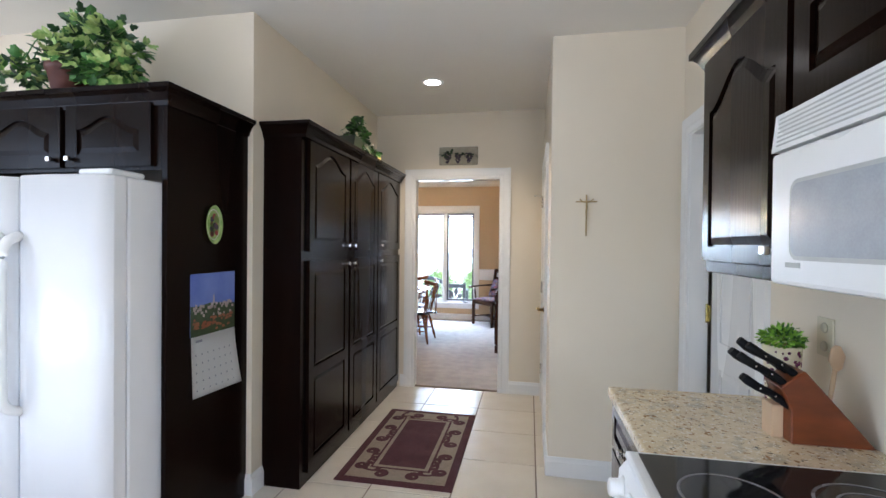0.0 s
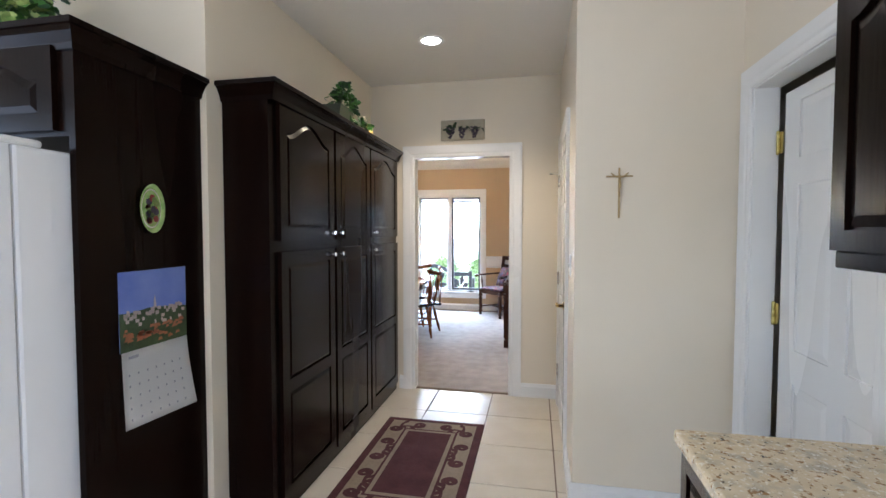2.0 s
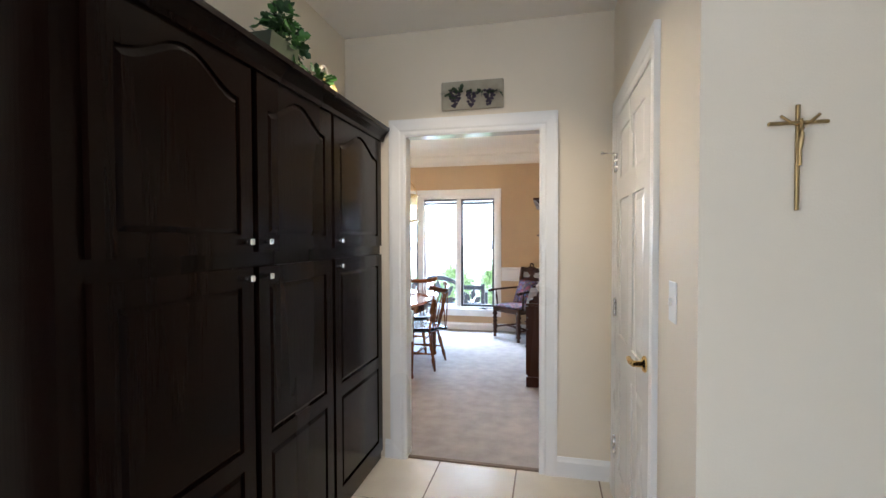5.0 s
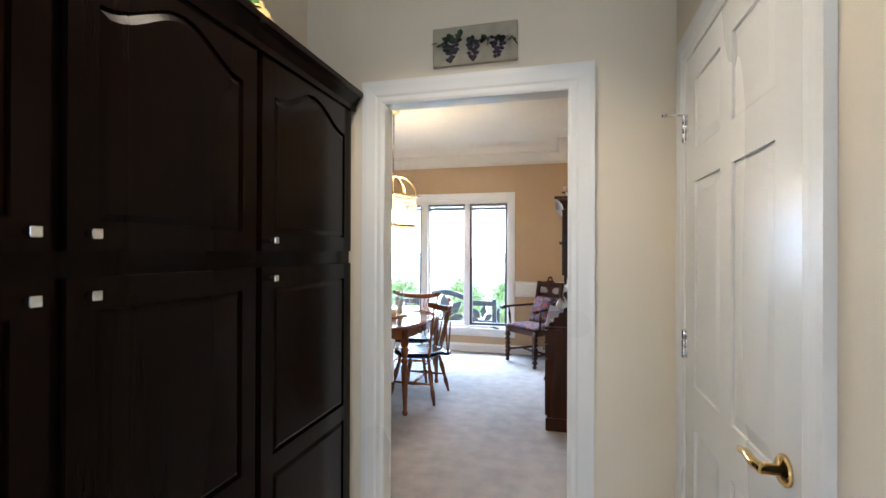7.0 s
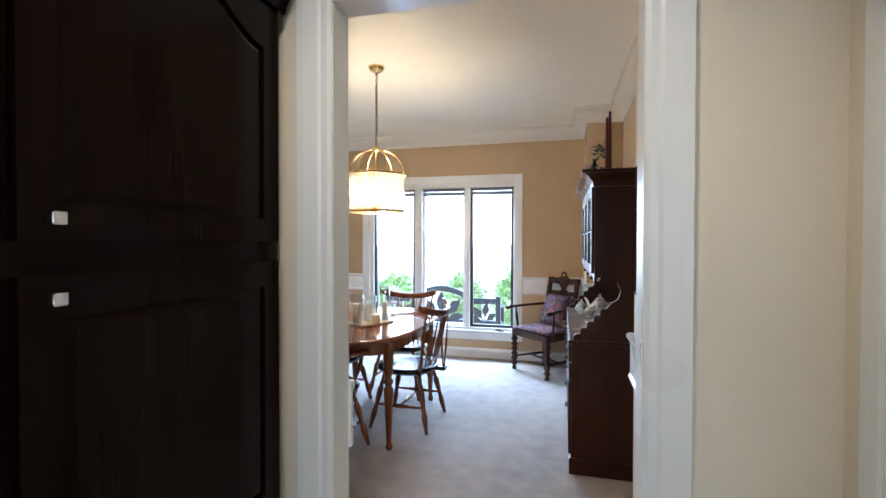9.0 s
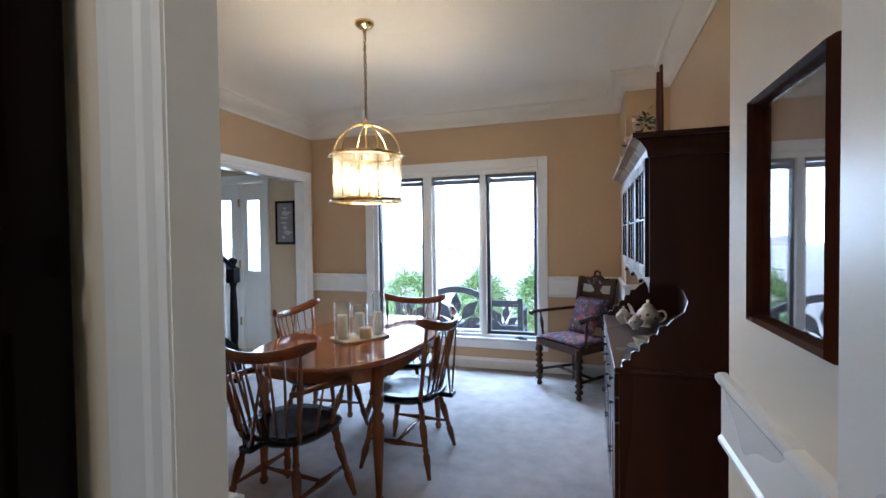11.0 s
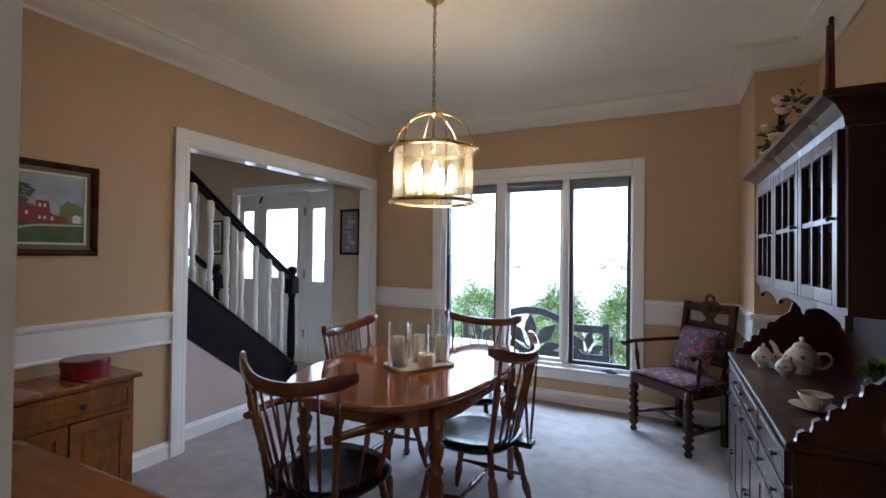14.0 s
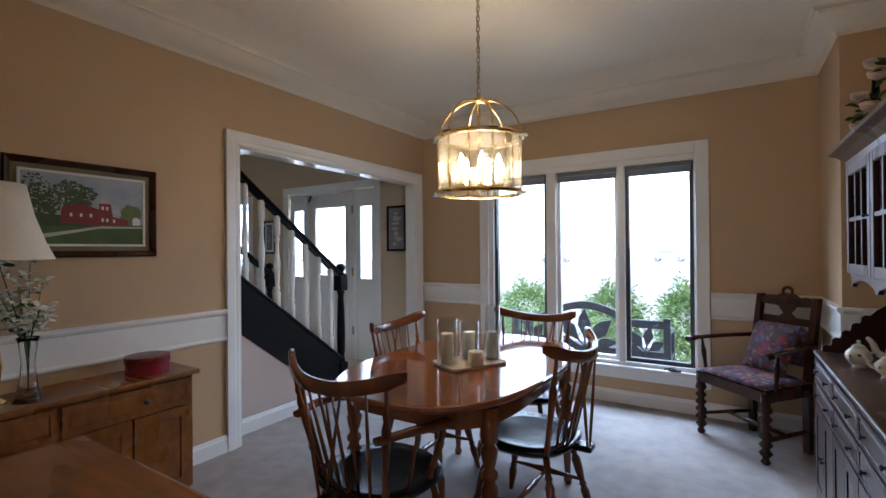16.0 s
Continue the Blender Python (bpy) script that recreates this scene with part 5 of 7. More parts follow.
P_SKY = material("paint_sky", (0.24, 0.30, 0.40), (0.46, 0.47, 0.46), 9, 0.6, bump=0.2)
P_BLUE = material("paint_blue", (0.06, 0.11, 0.42), (0.22, 0.28, 0.56), 5, 0.5)
P_GREEN = material("paint_grass", (0.075, 0.13, 0.022), (0.04, 0.075, 0.014), 14, 0.6, bump=0.2)
P_TREE = material("paint_trees", (0.025, 0.045, 0.015), (0.05, 0.085, 0.03), 40, 0.6, bump=0.3)
P_TREE3 = material("paint_light_leaves", (0.07, 0.10, 0.035), (0.035, 0.06, 0.025), 40, 0.6)
P_TREE2 = material("paint_bush", (0.14, 0.19, 0.04), (0.08, 0.12, 0.03), 40, 0.6)
P_RED = material("paint_barn_red", (0.25, 0.030, 0.024), (0.17, 0.022, 0.018), 20, 0.6)
P_WHITE = material("paint_white", (0.75, 0.73, 0.68), (0.68, 0.66, 0.60), 20, 0.6)
P_PATH = material("paint_path", (0.52, 0.50, 0.42), (0.44, 0.42, 0.35), 20, 0.6)
P_GREY = material("paint_grey", (0.52, 0.50, 0.48), (0.40, 0.38, 0.36), 20, 0.6)
P_PURPLE = material("paint_grape", (0.035, 0.025, 0.045), (0.06, 0.04, 0.06), 30, 0.6)
P_LINEN = material("linen_liner", (0.20, 0.165, 0.085), (0.16, 0.13, 0.065), 80, 0.8, bump=0.3, bump_scale=300)
P_NIGHT = material("dark_print", (0.055, 0.040, 0.050), (0.025, 0.025, 0.035), 7, 0.7)
P_MATBLUE = material("violet_grey_mat", (0.26, 0.24, 0.25), (0.20, 0.19, 0.20), 10, 0.7)


def farm_art(pic, u0, u1, v0, v1):
    w, h = u1 - u0, v1 - v0

    def at(s, t):
        return (u0 + w * s, v0 + h * t)
    inner = frame_bars(bmesh.new(), u0 - 0.012, u1 + 0.012, v0 - 0.012, v1 + 0.012, 0.012, -0.016, -0.006, 0.002)
    part("inner_fillet", inner, P_WHITE, pic, "cream inner fillet")
    canvas = part("canvas", boxed(u0, u1, -0.010, -0.006, v0, v1), P_SKY, pic, "painting of a red farmhouse")

    def lay(name, mat, shapes, y):
        bm = bmesh.new()
        for q in shapes:
            patch(bm, q, y)
        part(name, bm, mat, canvas)
    lay("painted_lawn", P_GREEN, [[at(0, 0), at(1, 0), at(1, 0.30), at(0.6, 0.33), at(0, 0.28)]], -0.0101)
    lay("painted_path", P_PATH, [[at(0, 0.10), at(0.30, 0.18), at(0.62, 0.27), at(1, 0.28), at(1, 0.255), at(0.6, 0.235), at(0.30, 0.13), at(0, 0.03)]], -0.0109)
    lay("painted_bank", P_TREE, [[at(0, 0.24), at(0.55, 0.26), at(0.5, 0.40), at(0.2, 0.42), at(0, 0.46)]], -0.0117)
    for s0 in (0.06, 0.12, 0.20, 0.33):
        lay("painted_trunk", M_FRAME, [[at(s0, 0.35), at(s0 + 0.014, 0.35), at(s0 + 0.010, 0.85), at(s0 + 0.004, 0.85)]], -0.0112)
    random.seed(17)
    for q, m in enumerate((P_TREE, P_TREE3, P_TREE, P_TREE3)):
        bm = bmesh.new()
        for k in range(230):
            cs, ct, rs, rt = random.choice(((0.10, 0.76, 0.11, 0.21), (0.10, 0.55, 0.11, 0.16), (0.22, 0.60, 0.08, 0.18), (0.36, 0.78, 0.13, 0.14), (0.48, 0.72, 0.10, 0.12), (0.42, 0.60, 0.12, 0.07)))
            a = random.uniform(0, math.tau)
            r = random.random() ** 0.6
            p = at(max(0.02, cs + rs * r * math.cos(a)), min(0.97, ct + rt * r * math.sin(a)))
            patch(bm, blob(*p, w * random.uniform(0.005, 0.016), h * random.uniform(0.007, 0.020), 7, 0.45), -0.0118 - 0.0001 * q - 0.000002 * k)
        ob = part("painted_foliage", bm, m, canvas)
        ob["kind"] = "stuff"
    lay("painted_bush", P_TREE2, [blob(*at(0.88, 0.46), w * 0.10, h * 0.16, 14, 0.15)], -0.0113)
    lay("painted_house", P_RED, [[at(0.28, 0.30), at(0.60, 0.28), at(0.60, 0.52), at(0.46, 0.60), at(0.30, 0.54)], [at(0.60, 0.28), at(0.78, 0.29), at(0.78, 0.40), at(0.72, 0.42), at(0.70, 0.62), at(0.60, 0.62)], [at(0.78, 0.29), at(0.86, 0.30), at(0.86, 0.38), at(0.78, 0.40)]], -0.0125)
    for s0, t0 in ((0.36, 0.40), (0.44, 0.40), (0.52, 0.40), (0.62, 0.34), (0.66, 0.34), (0.62, 0.52), (0.66, 0.52), (0.72, 0.33)):
        lay("painted_window", P_WHITE, [[at(s0, t0), at(s0 + 0.02, t0), at(s0 + 0.02, t0 + 0.05), at(s0, t0 + 0.05)]], -0.0133)
    lay("painted_gable", P_GREY, [[at(0.70, 0.62), at(0.76, 0.58), at(0.80, 0.44), at(0.72, 0.46)]], -0.0134)
    lay("painted_shed", P_WHITE, [[at(0.90, 0.30), at(0.97, 0.30), at(0.97, 0.40), at(0.93, 0.43), at(0.90, 0.40)]], -0.0134)
    lay("painted_roof", P_GREY, [[at(0.585, 0.615), at(0.715, 0.615), at(0.67, 0.69), at(0.63, 0.69)]], -0.0135)


picture("framed_painting", "farmhouse painting in dark wood frame with linen liner", pose(-3.468, 5.075, 1.275, 0, 0, 90), 0.65, 0.475, 0.032, 0.03, M_WALNUT, 0.035, P_LINEN, farm_art)


def tonal_art(tones):
    def art(pic, u0, u1, v0, v1):
        sheet = part("print", boxed(u0, u1, -0.0075, -0.006, v0, v1), tones[0], pic)
        bm = bmesh.new()
        for k in range(7):
            patch(bm, blob((u0 + u1) / 2 + random.uniform(-0.2, 0.2) * (u1 - u0), v0 + (v1 - v0) * (0.12 + 0.125 * k), (u1 - u0) * random.uniform(0.10, 0.28), (v1 - v0) * random.uniform(0.03, 0.06), 12, 0.35), -0.0076)
        part("printed_shape", bm, tones[1], sheet)
    return art


random.seed(4)
picture("framed_print", "grey print in a narrow black frame", pose(-3.985, 8.448, 1.29), 0.265, 0.51, 0.026, 0.02, M_BLACK, 0.0, P_MATBLUE, tonal_art((P_MATBLUE, P_GREY)))
picture("framed_print", "small grey print in a black frame", pose(-6.16, 8.448, 1.27), 0.22, 0.45, 0.022, 0.02, M_BLACK, 0.03, M_PAPER, tonal_art((P_MATBLUE, P_GREY)))
picture("framed_print", "glazed dark print in a wide brown wood frame", pose(-0.092, 5.005, 1.158, 0, 0, -90), 0.35, 0.472, 0.024, 0.045, M_FRAME, 0.02, P_NIGHT, None, True)

# ---- chandelier ----
CX, CY = -1.79, 6.49
ch = thing("chandelier", "brass drum chandelier with clear glass panels, lit", "chandelier", at=(CX, CY, 2.7))
part("canopy", lathe(bmesh.new(), [(0.062, 0), (0.062, -0.008), (0.055, -0.022), (0.034, -0.036), (0.012, -0.042), (0.008, -0.06), (0.001, -0.06)], 20, at=(CX, CY, DZ)), M_BRASS, ch)
z = 2.645
k = 0
while z > 2.10:
    m = pose(CX, CY, z, 0, 0, 90 * (k % 2)) @ pose(0, 0, 0, 90)
    lk = tube(bmesh.new(), [m @ Vector((0.009 * math.cos(a), 0.017 * math.sin(a), 0)) for a in [j * math.tau / 8 for j in range(8)]], 0.0028, 5, closed=True)
    part("chain_link", lk, M_DULLBRASS, ch)
    z -= 0.0265
    k += 1
part("cord", tube(bmesh.new(), smooth_path([(CX + 0.006 * math.cos(j), CY + 0.006 * math.sin(j), 2.65 - j * 0.055) for j in range(11)], 3), 0.0025, 5), M_DULLBRASS, ch)
part("finial", lathe(bmesh.new(), [(0.004, 2.10), (0.010, 2.095), (0.012, 2.08), (0.022, 2.07), (0.030, 2.062), (0.022, 2.05), (0.008, 2.045), (0.007, 1.90), (0.016, 1.885), (0.018, 1.86), (0.006, 1.845)], 14, at=(CX, CY, 0)), M_BRASS, ch)
R = 0.215
for j in range(6):
    a = j * math.tau / 6 + 0.26
    pts = []
    for s in range(11):
        b = s / 10 * math.pi / 2
        r = 0.012 + (R - 0.012) * math.sin(b)
        pts.append((CX + r * math.cos(a), CY + r * math.sin(a), 1.868 + 0.195 * math.cos(b)))
    part("dome_rib", tube(bmesh.new(), pts, 0.0055, 6), M_BRASS, ch)
for z0, z1 in ((1.855, 1.875), (1.575, 1.595)):
    part("ring", lathe(bmesh.new(), [(R - 0.008, z0), (R + 0.010, z0), (R + 0.016, (z0 + z1) / 2), (R + 0.010, z1), (R - 0.008, z1), (R - 0.008, z0)], 36, at=(CX, CY, 0)), M_BRASS, ch)
M_PANEL = pane_glass("bevelled_panel_glass", (0.97, 0.97, 0.88), 0.14)
nt = M_PANEL.node_tree
flute = nt.nodes.new("ShaderNodeTexNoise")
flute.inputs["Scale"].default_value = 1.0
where = nt.nodes.new("ShaderNodeTexCoord")
thin = nt.nodes.new("ShaderNodeMapping")
thin.inputs["Scale"].default_value = (70, 70, 2)
ripple = nt.nodes.new("ShaderNodeBump")
ripple.inputs["Strength"].default_value, ripple.inputs["Distance"].default_value = 0.8, 0.01
nt.links.new(where.outputs["Object"], thin.inputs["Vector"])
nt.links.new(thin.outputs["Vector"], flute.inputs["Vector"])
nt.links.new(flute.outputs["Fac"], ripple.inputs["Height"])
nt.links.new(ripple.outputs["Normal"], nt.nodes["Glossy BSDF"].inputs["Normal"])
frost = nt.nodes.new("ShaderNodeBsdfTranslucent")
frost.inputs["Color"].default_value = (1.0, 0.95, 0.80, 1)
both = nt.nodes.new("ShaderNodeMixShader")
both.inputs["Fac"].default_value = 0.035
last = nt.nodes["Material Output"].inputs["Surface"].links[0].from_socket
nt.links.new(last, both.inputs[1])
nt.links.new(frost.outputs[0], both.inputs[2])
nt.links.new(both.outputs[0], nt.nodes["Material Output"].inputs["Surface"])
for j in range(12):
    a = j * math.tau / 12 + 0.26
    part("upright", tube(bmesh.new(), [(CX + R * math.cos(a), CY + R * math.sin(a), 1.59), (CX + R * math.cos(a), CY + R * math.sin(a), 1.86)], 0.004, 6), M_BRASS, ch)
    b = a + math.tau / 24
    m = pose(CX + (R - 0.010) * math.cos(b), CY + (R - 0.010) * math.sin(b), 1.725, 0, 0, math.degrees(b) + 90)
    g = part("glass_panel", shaped(boxed(-0.050, 0.050, -0.002, 0.002, -0.13, 0.13, bevel=0.0015), m), M_PANEL, ch)
    g.visible_shadow = False
M_BOBECHE = glassy("crystal_dish", (0.95, 0.97, 0.95))
for j in range(6):
    a = j * math.tau / 6 + 0.26
    for zz in (1.868, 1.582):
        part("glass_tab", lathe(bmesh.new(), [(0.001, -0.006), (0.022, -0.004), (0.025, 0), (0.022, 0.004), (0.001, 0.006)], 12, at=(CX + (R + 0.012) * math.cos(a), CY + (R + 0.012) * math.sin(a), zz)), M_BOBECHE, ch)
M_FLAME = glow("lit_bulb", (1.0, 0.88, 0.66), 26.0)
for j in range(5):
    a = j * math.tau / 5 + 0.3
    x, y = CX + 0.10 * math.cos(a), CY + 0.10 * math.sin(a)
    part("arm", tube(bmesh.new(), smooth_path([(CX, CY, 1.63), (CX + 0.05 * math.cos(a), CY + 0.05 * math.sin(a), 1.60), (x, y, 1.635)], 5), 0.005, 6), M_BRASS, ch)
    part("candle_sleeve", lathe(bmesh.new(), [(0.018, 1.632), (0.018, 1.638), (0.011, 1.640), (0.011, 1.70)], 10, at=(x, y, 0)), M_WAX, ch)
    part("bulb", lathe(bmesh.new(), [(0.008, 1.70), (0.016, 1.72), (0.017, 1.735), (0.010, 1.765), (0.002, 1.785)], 12, at=(x, y, 0)), M_FLAME, ch)
part("hub", lathe(bmesh.new(), [(0.004, 1.60), (0.020, 1.61), (0.024, 1.625), (0.014, 1.65), (0.007, 1.66), (0.007, 1.86)], 14, at=(CX, CY, 0)), M_BRASS, ch)

# ---- corner armchair ----
ac = thing("armchair", "carved dark wood armchair with floral tapestry seat", "armchair")
AW, AD, ASH, BW = 0.535, 0.42, 0.44, 0.43
TWIST = [(0, 0.018), (0.04, 0.028), (0.08, 0.018)] + [(0.10 + 0.06 * k, 0.037 if k % 2 else 0.018) for k in range(12)] + [(0.84, 0.026), (1, 0.026)]
for sx in (-1, 1):
    part("front_leg", turned(bmesh.new(), (sx * (AW / 2 - 0.02), AD / 2 - 0.02, 0), (sx * (AW / 2 - 0.02), AD / 2 - 0.02, ASH - 0.02), TWIST, 12), M_WALNUT, ac)
    rb = bmesh.new()
    prism(rb, [(-AD / 2, 0), (-AD / 2 + 0.035, 0), (-AD / 2 + 0.04, 0.42), (-AD / 2 - 0.05, 0.965), (-AD / 2 - 0.085, 0.965), (-AD / 2, 0.42)], "x", sx * (BW / 2 - 0.02) - 0.02, sx * (BW / 2 - 0.02) + 0.02)
    part("back_post", rb, M_WALNUT, ac)
    part("arm", tube(bmesh.new(), smooth_path([(sx * (BW / 2 - 0.005), -AD / 2 - 0.01, 0.675), (sx * (AW / 2 - 0.01), 0.0, 0.668), (sx * (AW / 2 + 0.03), 0.20, 0.655), (sx * (AW / 2 + 0.03), 0.245, 0.645)], 5), [0.014] * 10 + [0.020] * 6, 8, 1.5), M_WALNUT, ac)
    part("arm_post", turned(bmesh.new(), (sx * (AW / 2 - 0.005), 0.13, ASH - 0.02), (sx * (AW / 2 + 0.02), 0.14, 0.65), POST, 10), M_WALNUT, ac)
    part("side_stretcher", tube(bmesh.new(), [(sx * (BW / 2 - 0.02), -AD / 2 + 0.02, 0.14), (sx * (AW / 2 - 0.02), AD / 2 - 0.02, 0.14)], 0.013, 8), M_WALNUT, ac)
part("cross_stretcher", turned(bmesh.new(), (-(AW + BW) / 4 + 0.02, 0, 0.14), ((AW + BW) / 4 - 0.02, 0, 0.14), [(0, 0.010), (0.3, 0.013), (0.45, 0.020), (0.55, 0.020), (0.7, 0.013), (1, 0.010)], 10), M_WALNUT, ac)
part("seat_frame", prism(bmesh.new(), [(-BW / 2, -AD / 2), (BW / 2, -AD / 2), (AW / 2, AD / 2), (-AW / 2, AD / 2)], "z", ASH - 0.075, ASH - 0.01), M_WALNUT, ac)


def pillow(bm, w, d, h, n=9):
    """A stuffed pad about the origin, thick along z."""
    for sgn in (1, -1):
        grid = [[bm.verts.new((w * (i / n - 0.5), d * (j / n - 0.5), sgn * h * (max(0.0, math.sin(math.pi * i / n) * math.sin(math.pi * j / n)) ** 0.35))) for j in range(n + 1)] for i in range(n + 1)]
        for i in range(n):
            for j in range(n):
                f = bm.faces.new((grid[i][j], grid[i + 1][j], grid[i + 1][j + 1], grid[i][j + 1]))
                f.smooth = True
    bmesh.ops.remove_doubles(bm, verts=bm.verts[:], dist=1e-4)
    return bm


seat_pad = shaped(pillow(bmesh.new(), AW + 0.01, AD + 0.01, 0.035), pose(0, 0, ASH + 0.005))
for v in seat_pad.verts:
    v.co.x *= (BW + (AW - BW) * (v.co.y / AD + 0.5)) / AW
part("seat", seat_pad, M_FLORAL, ac, "floral tapestry seat")
part("upholstered_back", boxed(-BW / 2 + 0.045, BW / 2 - 0.045, -AD / 2 - 0.045, -AD / 2 - 0.02, 0.52, 0.78, bevel=0.010), M_FLORAL, ac)
cb = bmesh.new()
n = 36
topline = []
for k in range(n + 1):
    s = -1 + 2 * k / n
    zt = 0.955 + 0.022 * math.exp(-(s / 0.22) ** 2) + 0.014 * abs(math.sin(s * 8.0)) - 0.01 * abs(s)
    topline.append((s * (BW / 2 - 0.005), zt))
prism(cb, topline[::-1] + [(-BW / 2 + 0.005, 0.905), (-0.06, 0.895), (0.06, 0.895), (BW / 2 - 0.005, 0.905)], "y", -AD / 2 - 0.085, -AD / 2 - 0.05)
crest_part = part("carved_crest", cb, M_WALNUT, ac, "carved and pierced crest")
for sx in (-1, 1):
    part("scroll", tube(bmesh.new(), [(sx * (0.07 + 0.035 * (1 - q / 14) * math.cos(q * 0.75)), -AD / 2 - 0.048, 0.925 + 0.022 * (1 - q / 14) * math.sin(q * 0.75)) for q in range(14)], 0.007, 6), M_WALNUT, crest_part)
part("crest_ring", tube(bmesh.new(), [(0.033 * math.cos(q * math.tau / 16), -AD / 2 - 0.068, 0.993 + 0.028 * math.sin(q * math.tau / 16)) for q in range(16)], 0.011, 8, closed=True), M_WALNUT, crest_part)
part("rosette", lathe(bmesh.new(), [(0.030, 0), (0.032, 0.008), (0.020, 0.012), (0.012, 0.008), (0.006, 0.014), (0.001, 0.014)], 14, m=along((0, -AD / 2 - 0.05, 0.93), (0, 0, 0.93))), M_WALNUT, crest_part)
part("back_slat", boxed(-BW / 2 + 0.035, BW / 2 - 0.035, -AD / 2 - 0.068, -AD / 2 - 0.048, 0.775, 0.825, bevel=0.006), M_WALNUT, ac)
part("vase_splat", prism(bmesh.new(), [(-0.055, 0.825), (0.055, 0.825), (0.022, 0.848), (0.050, 0.880), (0.062, 0.90), (-0.062, 0.90), (-0.050, 0.880), (-0.022, 0.848)], "y", -AD / 2 - 0.072, -AD / 2 - 0.055), M_WALNUT, ac)
ac.matrix_basis = pose(-0.571, 8.02, 0.006, 0, 0, 135)
cu = single("throw_cushion", shaped(pillow(bmesh.new(), 0.31, 0.33, 0.05), pose(0, 0, 0)), M_FLORAL, "floral tapestry cushion leaning on the armchair back", "cushion")
cu.matrix_basis = ac.matrix_basis @ pose(0.0, -0.125, 0.635, 68, 0, 180)

# ---- on the dining table ----
tray = single("candle_tray", prism(bmesh.new(), [(x, y) for x, y in [(-0.155, -0.09), (-0.135, -0.11), (0.135, -0.11), (0.155, -0.09), (0.155, 0.09), (0.135, 0.11), (-0.135, 0.11), (-0.155, 0.09)]], "z", 0, 0.012), material("woven_tray", (0.60, 0.52, 0.38), (0.48, 0.38, 0.26), 60, 0.7, bump=0.6, bump_scale=150), "woven beige candle tray on the table", "tray")
tray.matrix_basis = pose(-1.775, 6.34, 0.746, 0, 0, 62)


M_SHEET = pane_glass("cylinder_glass", (0.95, 0.97, 0.97), 0.06)


def hurricane(x, y, r, h, wax):
    """A glass cylinder with a pillar candle in it."""
    t = thing("candle_holder", "clear glass cylinder with an ivory pillar candle", "candle holder", "candles on the tray", at=(x, y, 0.758))
    g = lathe(bmesh.new(), [(r, 0), (r, h), (r - 0.003, h), (r - 0.003, 0.008), (0.002, 0.008)], 24, at=(x, y, 0.758))
    gp = part("glass", g, M_SHEET, t)
    gp.visible_shadow = False
    part("candle", lathe(bmesh.new(), [(r * 0.62, 0.0085), (r * 0.62, wax - 0.004), (r * 0.56, wax), (r * 0.2, wax - 0.006), (0.001, wax - 0.006)], 20, at=(x, y, 0.758)), M_WAX, t)
    part("wick", tube(bmesh.new(), [(x, y, 0.758 + wax - 0.006), (x + 0.002, y, 0.758 + wax + 0.008)], 0.0015, 5), M_BLACK, t)


hurricane(-1.835, 6.235, 0.048, 0.215, 0.145)
hurricane(-1.795, 6.375, 0.048, 0.185, 0.135)
hurricane(-1.700, 6.435, 0.040, 0.265, 0.135)
pc = thing("pillar_candle", "short ivory pillar candle on the tray", "candle", at=(-1.715, 6.295, 0.758))
part("wax", lathe(bmesh.new(), [(0.036, 0), (0.037, 0.058), (0.033, 0.063), (0.010, 0.056), (0.001, 0.056)], 20, at=(-1.715, 6.295, 0.758)), M_WAX, pc)
part("wick", tube(bmesh.new(), [(-1.715, 6.295, 0.81), (-1.714, 6.295, 0.825)], 0.0015, 5), M_BLACK, pc)

# ---- on the hutch ----
HT = 0.787


